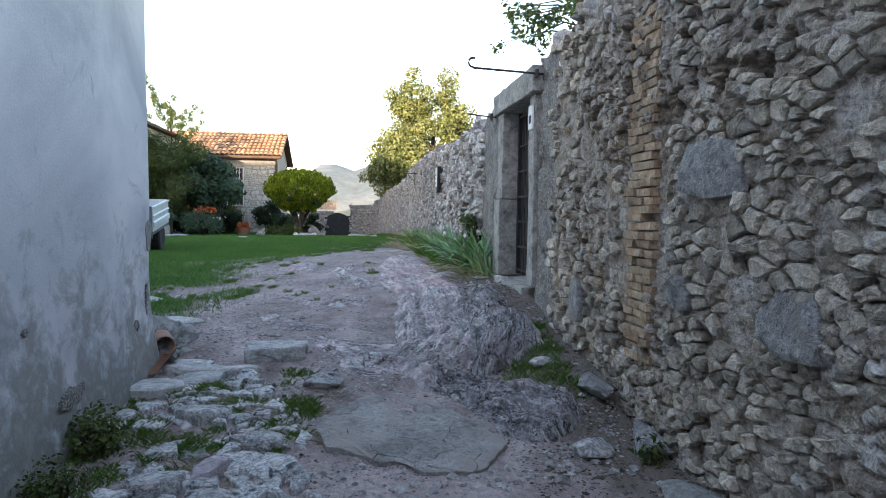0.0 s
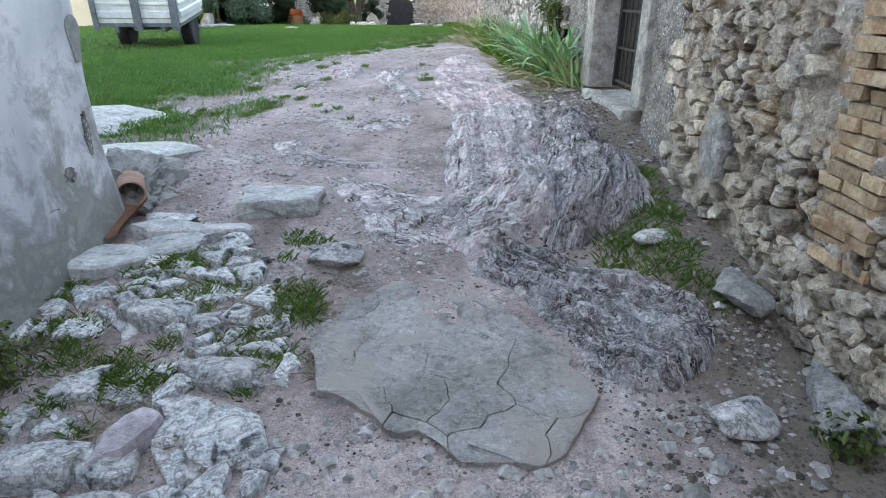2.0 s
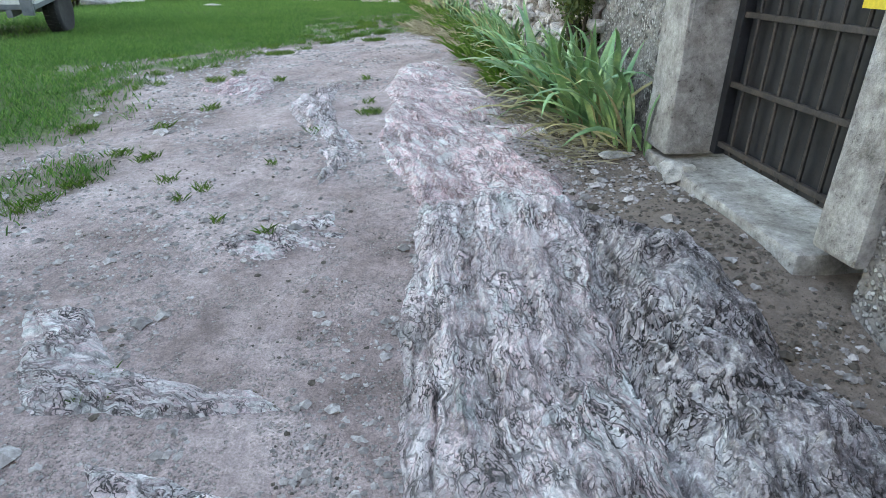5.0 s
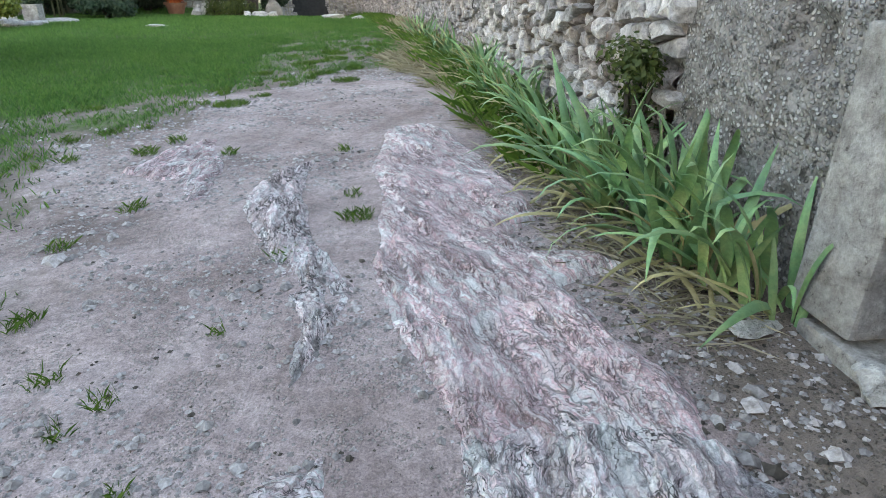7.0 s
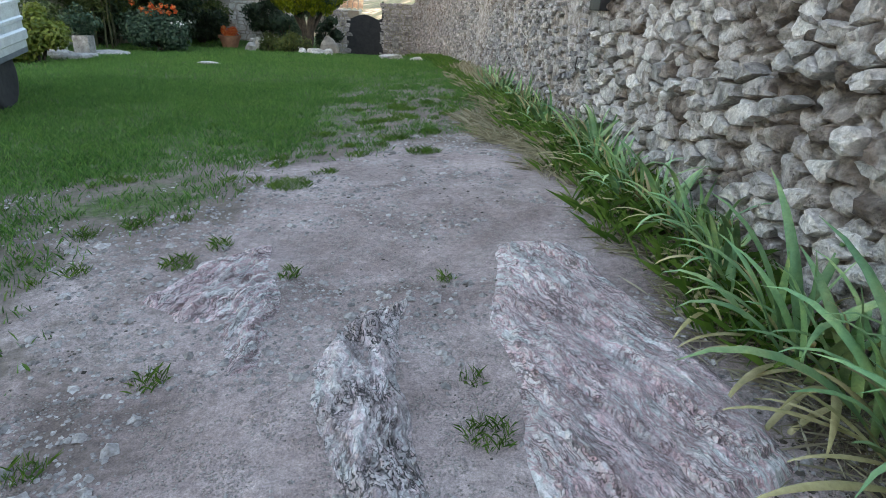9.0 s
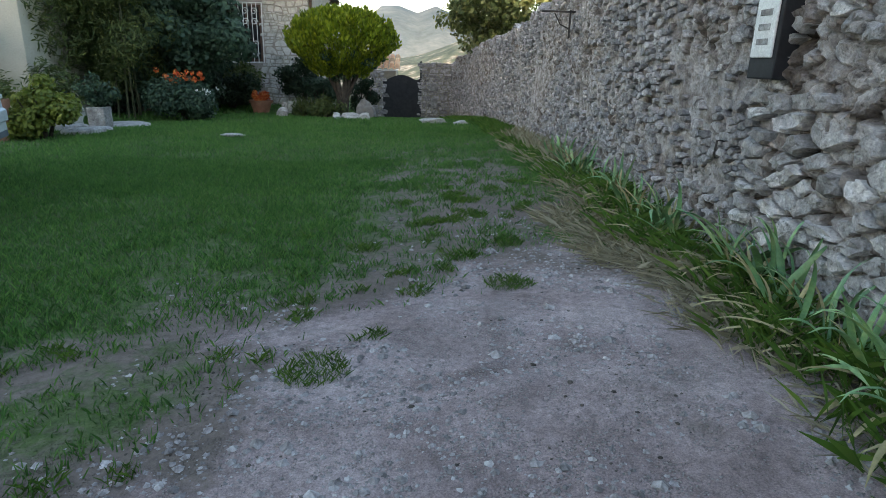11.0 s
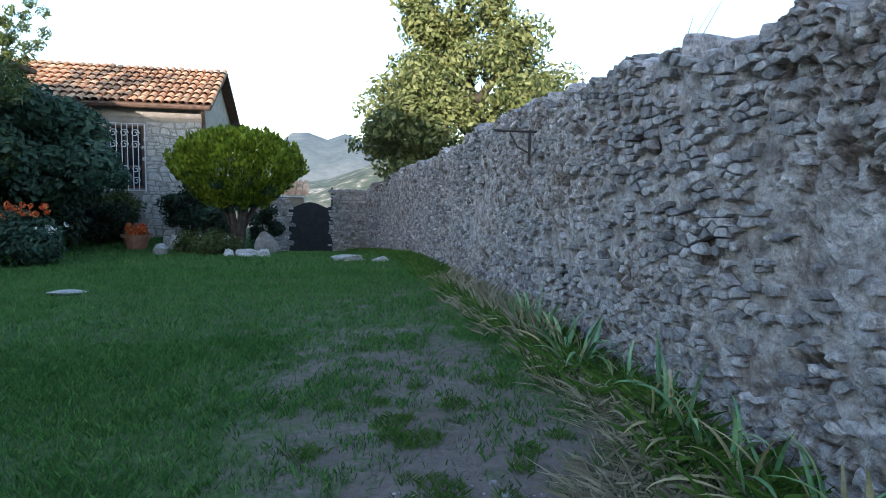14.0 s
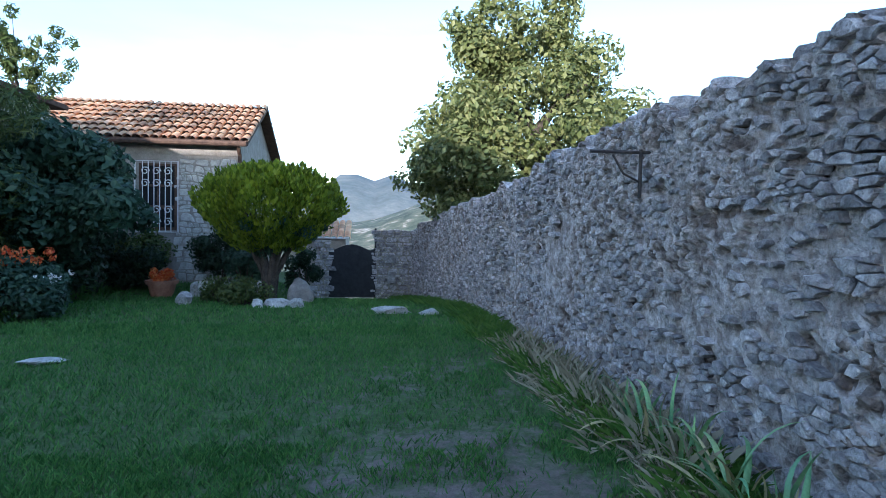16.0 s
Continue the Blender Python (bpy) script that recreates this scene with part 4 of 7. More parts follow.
    bump(nt, b, maths(nt, "SUBTRACT", h, maths(nt, "MULTIPLY", cut, 0.7)), 1.0, 0.025)
    return m


M_ROCK = rock_material("folded_pink_limestone", (0.80, 0.775, 0.765), (0.72, 0.56, 0.57), (0.58, 0.60, 0.59), (0.085, 0.078, 0.076), 1.0, 0.45, 0.25)
M_ROCK_PINK = rock_material("smooth_pink_limestone", (0.82, 0.785, 0.77), (0.74, 0.49, 0.505), (0.78, 0.765, 0.75), (0.12, 0.10, 0.095), 0.8, 0.2, 0.3)
M_ROCK_GREY = rock_material("dark_grey_limestone", (0.53, 0.505, 0.51), (0.40, 0.34, 0.355), (0.29, 0.29, 0.305), (0.038, 0.035, 0.035), 1.0, 0.65, 0.3)


def rim_distance(x, y, rim):
    """Distance from the closed outline rim, positive inside."""
    d, inside = np.full(x.shape, 9.0), np.zeros(x.shape, bool)
    for (a, b2), (c, e) in zip(rim, rim[1:] + rim[:1]):
        d = np.minimum(d, segment(x, y, a, b2, c, e)[0])
        if b2 != e:
            inside ^= ((b2 > y) != (e > y)) & (x < (c - a) * (y - b2) / (e - b2) + a)
    return np.where(inside, d, -d)


def outcrop(name, rim, label, material, flow, height, slope, rugged=0.5, run=0.4, step=0.012, wander=0.10):
    """A bedrock outcrop over the outline rim: flow(x, y) runs across and along its strata, height(x, y) is its rise."""
    rx, ry = [q[0] for q in rim], [q[1] for q in rim]
    X, Y = np.meshgrid(np.arange(min(rx) - 0.2, max(rx) + 0.2, step), np.arange(min(ry) - 0.2, max(ry) + 0.2, step))
    wx = X + wander * fbm(X * 3.1 + 9, Y * 3.1, 4) + 0.04 * fbm(X * 11, Y * 11, 3)
    wy = Y + wander * fbm(X * 3.1, Y * 3.1 + 31, 4) + 0.04 * fbm(X * 11 + 5, Y * 11, 3)
    sd = rim_distance(wx, wy, rim)
    u, v = flow(X, Y)
    u = u + 0.10 * fbm(X * 1.9, Y * 1.9, 3) + 0.07 * fbm(X * 5.5, Y * 5.5, 3) + 0.03 * fbm(X * 17, Y * 17, 2)
    inside = np.clip(sd / 0.05, 0, 1)
    H = np.where(sd > 0, height(X, Y) * (1 - np.exp(-np.maximum(sd, 0) / slope)), sd * 0.9)
    tier = np.floor((H + 0.05 * fbm(X * 4, Y * 4, 3) + 0.1 * u) / 0.035) * 0.035 - 0.1 * u
    H = np.where(sd > 0, H + (tier + 0.017 - H) * 0.55 * np.clip(sd / 0.06, 0, 1), H)
    # beds that weather out as long ledges, broken across
    ledge = vnoise(u * 21 + 40, v * 0.8) + 0.5 * vnoise(u * 47 + 7, v * 1.6)
    groove = smooth_step(0.10, 0.0, np.abs(vnoise(u * 13 + 3, v * 0.7 + 8) - 0.5))
    f1, f2, r, du, dv = cells2d((u + 0.03 * fbm(X * 8, Y * 8, 3)) / 0.055 + 200, (v + 0.10 * fbm(X * 5 + 9, Y * 5, 3)) / run + 200)
    chip = smooth_step(0.02, 0.16, f2 - f1)
    g1, g2, r2, _, _ = cells2d(u / 0.024 + 60, (v + 0.05 * fbm(X * 9, Y * 9, 2)) / (run * 0.4) + 90)
    chip2 = smooth_step(0.02, 0.22, g2 - g1)
    up = 0.016 * (ledge - 0.75) - 0.014 * groove + rugged * chip * (0.03 * r[..., 0] + 0.04 * du * (r[..., 1] - 0.5)) + 0.012 * rugged * chip2 * r2[..., 0]
    up = up + (0.03 + 0.04 * rugged) * fbm(X * 2.4, Y * 2.4, 4) + 0.018 * fbm(X * 13, Y * 13, 3) - 0.012 * rugged
    Z = ground_at(X, Y) + H + inside * up
    # random bed tone, with painted shade in grooves and between chips
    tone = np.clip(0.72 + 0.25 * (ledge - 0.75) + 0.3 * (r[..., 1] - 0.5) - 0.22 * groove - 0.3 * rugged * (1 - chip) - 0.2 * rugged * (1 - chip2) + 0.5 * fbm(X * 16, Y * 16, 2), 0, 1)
    keep = sd > -0.07
    ny, nx = X.shape
    idx = np.arange(nx * ny).reshape(ny, nx)
    q = np.stack([idx[:-1, :-1], idx[:-1, 1:], idx[1:, 1:], idx[1:, :-1]], -1)
    q = q[keep[:-1, :-1] & keep[:-1, 1:] & keep[1:, 1:] & keep[1:, :-1]]
    used = np.unique(q)
    remap = np.full(nx * ny, -1)
    remap[used] = np.arange(len(used))
    ob = tri_soup(name, np.stack([X.ravel(), Y.ravel(), Z.ravel()], -1)[used], remap[q], material)
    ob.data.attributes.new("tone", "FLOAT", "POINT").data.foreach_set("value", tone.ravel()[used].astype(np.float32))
    st = ob.data.attributes.new("strata", "FLOAT_VECTOR", "POINT")
    st.data.foreach_set("vector", np.stack([u.ravel()[used], v.ravel()[used], 0 * u.ravel()[used]], -1).astype(np.float32).ravel())
    return tagged(ob, label, "rock")


HINGE, CREST, LOBE = (0.58, 5.12), (0.66, 9.2), (-0.4, 5.72)


def fold_flow(x, y):
    """Strata that come down the ridge, wrap round the hinge of the fold and run back up its short limb."""
    d1, t1 = segment(x, y, *HINGE, *CREST)
    d2, t2 = segment(x, y, *HINGE, *LOBE)
    turn = np.mod(-np.arctan2(y - HINGE[1], x - HINGE[0]), 2 * math.pi)
    turn = np.where(turn > 4.5, 0.0, np.minimum(turn, 2.16))
    return np.minimum(d1, d2), np.where(d1 <= d2, -4.08 * t1, 1.15 * t2) + 0.3 * turn


def bell(x, y, cx, cy, r):
    return np.exp(-((x - cx) ** 2 + (y - cy) ** 2) / (r * r))


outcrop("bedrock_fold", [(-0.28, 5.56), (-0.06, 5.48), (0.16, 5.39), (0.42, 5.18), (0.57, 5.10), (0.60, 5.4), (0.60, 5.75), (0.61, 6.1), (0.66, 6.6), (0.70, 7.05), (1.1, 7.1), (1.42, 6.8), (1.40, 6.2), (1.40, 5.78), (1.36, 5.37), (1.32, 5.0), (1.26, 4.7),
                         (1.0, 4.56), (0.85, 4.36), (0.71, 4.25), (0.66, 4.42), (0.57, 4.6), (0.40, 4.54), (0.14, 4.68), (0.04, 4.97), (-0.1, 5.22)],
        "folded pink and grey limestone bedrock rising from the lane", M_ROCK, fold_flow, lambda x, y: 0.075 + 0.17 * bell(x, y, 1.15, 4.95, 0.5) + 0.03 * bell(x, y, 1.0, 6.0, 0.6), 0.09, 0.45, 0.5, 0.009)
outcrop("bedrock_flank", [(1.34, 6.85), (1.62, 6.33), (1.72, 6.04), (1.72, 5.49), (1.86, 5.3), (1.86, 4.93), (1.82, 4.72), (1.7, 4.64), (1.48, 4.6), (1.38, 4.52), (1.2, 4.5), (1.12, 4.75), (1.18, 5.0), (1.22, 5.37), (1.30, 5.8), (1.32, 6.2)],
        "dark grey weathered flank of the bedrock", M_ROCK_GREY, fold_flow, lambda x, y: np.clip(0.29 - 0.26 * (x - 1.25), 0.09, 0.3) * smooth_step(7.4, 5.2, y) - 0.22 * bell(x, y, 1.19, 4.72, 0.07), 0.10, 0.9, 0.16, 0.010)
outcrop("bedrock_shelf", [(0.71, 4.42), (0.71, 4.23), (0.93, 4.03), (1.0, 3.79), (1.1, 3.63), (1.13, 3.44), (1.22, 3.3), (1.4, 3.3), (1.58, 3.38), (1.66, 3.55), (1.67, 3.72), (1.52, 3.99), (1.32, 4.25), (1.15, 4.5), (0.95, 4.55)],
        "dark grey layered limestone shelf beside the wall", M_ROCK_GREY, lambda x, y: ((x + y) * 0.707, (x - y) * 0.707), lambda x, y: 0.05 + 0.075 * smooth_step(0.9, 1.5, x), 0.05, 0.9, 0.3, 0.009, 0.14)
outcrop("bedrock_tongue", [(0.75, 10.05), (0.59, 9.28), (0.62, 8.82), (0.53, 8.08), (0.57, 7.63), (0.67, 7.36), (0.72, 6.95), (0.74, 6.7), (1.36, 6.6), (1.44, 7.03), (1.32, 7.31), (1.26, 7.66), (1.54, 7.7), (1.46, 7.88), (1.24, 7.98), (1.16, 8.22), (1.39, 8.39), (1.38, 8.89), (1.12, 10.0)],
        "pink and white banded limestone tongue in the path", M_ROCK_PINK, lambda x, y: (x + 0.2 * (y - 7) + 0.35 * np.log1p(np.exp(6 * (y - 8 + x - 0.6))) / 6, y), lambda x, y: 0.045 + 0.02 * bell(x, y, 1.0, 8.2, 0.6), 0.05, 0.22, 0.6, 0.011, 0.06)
outcrop("bedrock_rib", [(-0.16, 9.0), (-0.03, 9.42), (0.24, 9.5), (0.17, 9.0), (0.24, 8.5), (0.38, 8.07), (0.44, 7.92), (0.33, 7.66), (0.29, 7.5), (0.2, 7.34), (0.21, 7.72), (0.1, 8.13), (0.0, 8.45), (-0.12, 8.7)],
        "narrow white limestone rib in the gravel", M_ROCK, lambda x, y: (x + y * 0.14, y), lambda x, y: 0.04 + 0 * x, 0.06, 0.6, 0.25, 0.011, 0.07)
outcrop("bedrock_rib", [(-0.50, 10.2), (-0.36, 9.5), (-0.40, 9.0), (-0.48, 8.98), (-0.55, 9.4), (-0.73, 9.4), (-0.97, 9.56), (-0.81, 10.0)],
        "low pinkish limestone rib at the edge of the grass", M_ROCK_PINK, lambda x, y: (x - (y - 10) * 0.5, y), lambda x, y: 0.03 + 0 * x, 0.07, 0.7, 0.25, 0.012, 0.14)
outcrop("bedrock_rib", [(-0.8, 6.32), (-0.64, 5.95), (-0.5, 5.76), (-0.14, 5.72), (0.25, 5.73), (0.1, 5.82), (-0.15, 5.88), (-0.35, 5.98), (-0.55, 6.3)],
        "low white limestone rib across the path", M_ROCK, lambda x, y: (y + x * 0.3, x), lambda x, y: 0.05 + 0 * x, 0.05, 0.4, 0.4, 0.011, 0.07)
outcrop("bedrock_rib", [(-0.3, 6.75), (0.05, 6.6), (0.35, 6.7), (0.3, 7.05), (0.0, 6.9)],
        "low crumbling limestone rib across the path", M_ROCK, lambda x, y: (y + x * 0.2, x), lambda x, y: 0.012 + 0 * x, 0.08, 0.8, 0.2, 0.012, 0.2)


# ---------------------------------------------------------------- loose stones
def flat_stone(rng, w, d, h, sides=9, rough=0.16):
    """An irregular flat-topped stone with worn edges, base at z = 0."""
    bm = bmesh.new()
    ang = np.sort(np.linspace(0, 2 * math.pi, sides, endpoint=False) + rng.uniform(-0.22, 0.22, sides))
    rad = 1 - rng.uniform(0, rough * 2, sides)
    tx, ty = rng.uniform(-0.15, 0.15, 2)
    rings = []
    for (s, z) in ((1.0, -0.5), (1.03, 0.45), (0.95, 0.8), (0.72, 0.97)):
        ring = []
        for a, r in zip(ang, rad):
            x, y = math.cos(a) * r * s * w / 2, math.sin(a) * r * s * d / 2
            ring.append(bm.verts.new((x, y, h * (z + rng.uniform(-0.06, 0.06)) + (tx * x + ty * y) * (z > 0))))
        rings.append(ring)
    for a, b in zip(rings, rings[1:]):
        for k in range(sides):
            k2 = (k + 1) % sides
            bm.faces.new((a[k], a[k2], b[k2], b[k]))
    c = bm.verts.new((0, 0, h * rng.uniform(0.95, 1.08)))
    for k in range(sides):
        bm.faces.new((rings[-1][k], rings[-1][(k + 1) % sides], c))
    bm.faces.new(rings[0][::-1])
    return bm


M_COBBLE = grain("veined_grey_cobble", [(0.34, (0.07, 0.07, 0.07)), (0.40, (0.34, 0.34, 0.345)), (0.47, (0.54, 0.535, 0.53)), (0.52, (0.22, 0.215, 0.21)), (0.56, (0.50, 0.46, 0.45)), (0.72, (0.64, 0.63, 0.62))], 11, 60, rough=0.8, strength=1.0, distance=0.03, vary=0.28, dirt=((0.16, 0.145, 0.12), 6.0, 0.6))
RC = np.random.RandomState(8)


def plates(rim, pts, gap):
    """Cuts the outline rim into one polygon for each point, parted by gaps."""
    out = []
    for i, (px, py) in enumerate(pts):
        poly = [Vector(q) for q in rim]
        for j, (qx, qy) in enumerate(pts):
            if i == j or math.hypot(px - qx, py - qy) > 0.9:
                continue
            mid, nrm = Vector(((px + qx) / 2, (py + qy) / 2)), Vector((qx - px, qy - py)).normalized()
            cut = []
            for k in range(len(poly)):
                a, b2 = poly[k], poly[(k + 1) % len(poly)]
                da, db = (a - mid).dot(nrm) + gap, (b2 - mid).dot(nrm) + gap
                if da <= 0:
                    cut.append(a)
                if da * db < 0:
                    cut.append(a.lerp(b2, da / (da - db)))
            poly = cut
            if len(poly) < 3:
                break
        if len(poly) >= 3:
            out.append(poly)
    return out


def plate_solid(poly, rng, under, edge, crown_h, step=0.06, wander=0.02, base=0.0, tilt=0.0, worn=0.94):
    """A stone plate over the outline poly, with a worn edge and an uneven top."""
    fine = []
    for k in range(len(poly)):
        a, b2 = poly[k], poly[(k + 1) % len(poly)]
        n = max(1, int((b2 - a).length / step))
        for s in range(n):
            q = a.lerp(b2, s / n)
            fine.append(q + Vector((wander * noise.noise((q.x * 9, q.y * 9, 0)), wander * noise.noise((q.x * 9, q.y * 9, 7)))))
    c = sum(fine, Vector((0, 0))) / len(fine)
    tx, ty = rng.uniform(-tilt, tilt, 2)
    bm = bmesh.new()
    rings = []
    for s, dz in ((1.0, -under), (1.0, edge * 0.3 if worn < 0.96 else edge * 0.9), (worn, edge), (0.62, crown_h)):
        ring = []
        for q in fine:
            x, y = c.x + (q.x - c.x) * s, c.y + (q.y - c.y) * s
            ring.append(bm.verts.new((x, y, float(lie(x, y)) + dz + base + (0.012 * noise.noise((x * 11, y * 11, 2)) + tx * (x - c.x) + ty * (y - c.y)) * (dz > 0))))
        rings.append(ring)
    m = len(fine)
    for a, b2 in zip(rings, rings[1:]):
        for k in range(m):
            bm.faces.new((a[k], a[(k + 1) % m], b2[(k + 1) % m], b2[k]))
    mid = bm.verts.new((c.x, c.y, float(lie(c.x, c.y)) + crown_h + base + rng.uniform(-0.006, 0.01)))
    for k in range(m):
        bm.faces.new((rings[-1][k], rings[-1][(k + 1) % m], mid))
    bm.faces.new(rings[0][::-1])
    return bm


pts = []
for _ in range(5000):
    x, y = RC.uniform(-1.45, 0.15), RC.uniform(0.6, 4.8)
    r = 0.07 + 0.30 * max(0.0, float(fbm(np.array(x * 2.2 + 40), np.array(y * 2.2), 2)) + 0.2)
    if all(math.hypot(x - a, y - b2) > r for a, b2 in pts):
        pts.append((x, y))
rim = [(-1.42, 0.5), (0.16, 0.5), (0.06, 1.6), (0.04, 2.5), (-0.02, 3.1), (-0.12, 3.7), (-0.26, 4.1), (-0.45, 4.45), (-0.8, 4.7), (-1.4, 4.4)]
for poly in plates(rim, pts, 0.011):
    c = sum(poly, Vector((0, 0))) / len(poly)
    size = max((q - c).length for q in poly)
    bald = float(fbm(np.array(c.x * 1.4 + 4), np.array(c.y * 1.4), 2))
    if size < 0.035 or bald > 0.18 or RC.rand() < 0.08 or (c.x < -1.0 and c.y < 3.6 and RC.rand() < 0.45):
        continue
    lift = RC.uniform(-0.015, 0.015)
    poly = [c + (q - c) * RC.uniform(0.72, 1.06) for q in poly]
    ob = part("cobble", plate_solid(poly, RC, 0.06, 0.024 + lift, 0.03 + lift, 0.04, 0.09, 0.0, 0.14, 0.92), M_COBBLE)
    tagged(ob, "grey veined cobblestone bedded in soil" if size < 0.14 else "large flat grey veined cobblestone bedded in soil", "cobblestone", "cobbles beside the house")

M_FLAG = grain("pale_flagstone", [(0.3, (0.20, 0.195, 0.185)), (0.45, (0.35, 0.345, 0.335)), (0.6, (0.42, 0.40, 0.385)), (0.75, (0.50, 0.49, 0.475))], 7, 45, rough=0.8, strength=0.8, distance=0.02, vary=0.1, dirt=((0.25, 0.235, 0.21), 5.0, 0.62))


def rough_rock(rng, w, d, h):
    """A broken rock, base at z = 0."""
    bm = bmesh.new()
    bmesh.ops.create_icosphere(bm, subdivisions=3, radius=0.5)
    o = Vector(rng.uniform(-50, 50, 3))
    cuts = [(Vector(rng.normal(size=3)).normalized(), rng.uniform(0.26, 0.42)) for _ in range(15)]
    for v in bm.verts:
        p = v.co.copy()
        for nrm, lim in cuts:
            k = p.dot(nrm)
            if k > lim:
                p -= nrm * (k - lim) * 0.97
        p += p.normalized() * (0.06 * noise.noise(p * 4 + o) + 0.03 * noise.noise(p * 11 + o))
        v.co = Vector((p.x * w * 1.15, p.y * d * 1.15, (p.z + 0.22) * h * 1.3))
    return bm


def laid(name, w, d, h, at, rz, material, label, seed, sides=9, rough=0.1, category="stone"):
    rng = np.random.RandomState(seed)
    rocky = name in ("boulder", "garden_rock", "lawn_stone")
    ob = part(name, rough_rock(rng, w, d, h) if rocky else flat_stone(rng, w, d, h, sides, rough), material)
    ob.matrix_basis = pose(*at, 0, 0, rz)
    return tagged(ob, label, category)


# the worn slab in the middle of the lane: plates parted by fine cracks
def worn_slab():
    rng = np.random.RandomState(14)
    t = thing("worn_slab")
    cs = []
    for _ in range(900):
        x, y = rng.uniform(-0.05, 1.15), rng.uniform(2.9, 4.2)
        if all(math.hypot((x - a), (y - b2) * 0.8) > 0.20 + 0.11 * math.sin(a * 9) for a, b2 in cs):
            cs.append((x, y))
    outline = [(-0.04, 3.72), (0.0, 3.5), (0.06, 3.32), (0.2, 3.22), (0.3, 3.08), (0.45, 3.06), (0.55, 2.95), (0.72, 2.9), (0.92, 2.96), (1.02, 3.1), (1.1, 3.25), (1.02, 3.6), (0.8, 3.95), (0.55, 4.2), (0.25, 4.15), (0.1, 3.95)]
    for poly in plates(outline, cs, 0.002):
        part("plate", plate_solid(poly, rng, 0.12, 0.022, 0.026, 0.035, 0.05, rng.uniform(-0.002, 0.003) + 0.004 - 0.024 * max(0.0, min(1.0, (sum(q.y for q in poly) / len(poly) - 3.35) / 0.6)), 0.0, 0.988), M_SLAB, t)
    return tagged(t, "worn grey stone slab split by fine cracks in the path", "slab")


M_SLAB = grain("worn_grey_slab", [(0.3, (0.17, 0.155, 0.145)), (0.5, (0.30, 0.28, 0.265)), (0.72, (0.39, 0.365, 0.35))], 4.5, 55, rough=0.85, strength=1.0, distance=0.035, vary=0.12, dirt=((0.37, 0.32, 0.295), 3.2, 0.5))
worn_slab()
bm = boxed(-0.25, 0.25, -0.17, 0.17, -0.14, 0.09, 0.03)
bmesh.ops.subdivide_edges(bm, edges=bm.edges[:], cuts=7, use_grid_fill=True)
for v in bm.verts:
    v.co += Vector((noise.noise(v.co * 7), noise.noise(v.co * 7 + Vector((9, 0, 0))), noise.noise(v.co * 7 + Vector((0, 9, 0))))) * 0.03
    v.co += Vector((noise.noise(v.co * 26), noise.noise(v.co * 26 + Vector((9, 0, 0))), noise.noise(v.co * 26 + Vector((0, 9, 0))))) * 0.012
step = part("step_stone", bm, M_FLAG)
step.matrix_basis = pose(-0.46, 5.08, gz(-0.46, 5.08), 0, 0, 4)
tagged(step, "pale rectangular stone block forming a low step", "stone")
laid("flagstone", 1.05, 1.1, 0.07, (-1.75, 6.08, gz(-1.75, 6.08)), 10, M_FLAG, "large pale flat flagstone beside the house corner", 3, 11, 0.16)
laid("flagstone", 1.3, 0.95, 0.05, (-2.35, 7.15, gz(-2.35, 7.15)), 20, M_FLAG, "pale layered flagstone at the edge of the lawn", 4)
laid("flagstone", 0.5, 0.3, 0.05, (-1.0, 4.55, gz(-1.0, 4.55)), 8, M_FLAG, "pale flagstone among the cobbles", 6)
laid("flagstone", 0.5, 0.36, 0.05, (-1.22, 4.35, gz(-1.22, 4.35) + 0.02), 40, M_FLAG, "greenish pale flagstone under the drain", 16)
laid("flagstone", 0.45, 0.2, 0.05, (-0.75, 4.75, gz(-0.75, 4.75)), -10, M_FLAG, "pale flagstone among the cobbles", 12)
laid("boulder", 0.28, 0.2, 0.1, (1.6, 3.12, gz(1.62, 3.15)), 30, M_COBBLE, "grey stone lying at the foot of the wall", 21, 8)
laid("boulder", 0.36, 0.24, 0.13, (1.85, 3.75, gz(1.82, 3.75)), 70, M_BLOCK, "grey stone leaning at the foot of the wall", 22, 8)
laid("boulder", 0.5, 0.24, 0.16, (1.96, 3.15, gz(1.92, 3.15)), 80, M_BLOCK, "large grey stone at the foot of the wall", 23, 9)
laid("boulder", 0.45, 0.3, 0.1, (1.85, 2.45, gz(1.85, 2.45)), 95, M_BLOCK, "large grey stone at the foot of the wall", 24, 9)
laid("boulder", 0.2, 0.13, 0.07, (1.66, 4.33, gz(1.66, 4.33)), 20, M_COBBLE, "small grey stone lying in grass", 25, 8)
laid("boulder", 0.17, 0.15, 0.14, (1.93, 6.85, gz(1.93, 6.85)), 0, M_WHITESTONE, "round white stone beside the doorstep", 26, 9)
laid("boulder", 0.36, 0.26, 0.1, (-0.05, 4.4, gz(-0.05, 4.4)), 10, M_COBBLE, "pale broken stone in the gravel", 27, 8)
laid("boulder", 0.22, 0.18, 0.1, (-0.62, 4.55, gz(-0.62, 4.55)), 50, M_COBBLE, "greenish grey stone by the step", 28, 8)
laid("boulder", 0.28, 0.24, 0.1, (-1.08, 4.85, gz(-1.08, 4.85)), 10, M_COBBLE, "grey stone by the drain", 29, 8)
laid("boulder", 0.2, 0.1, 0.035, (1.78, 7.2, gz(1.75, 7.25)), 10, M_WHITESTONE, "flat white stone beside the irises", 30, 8)

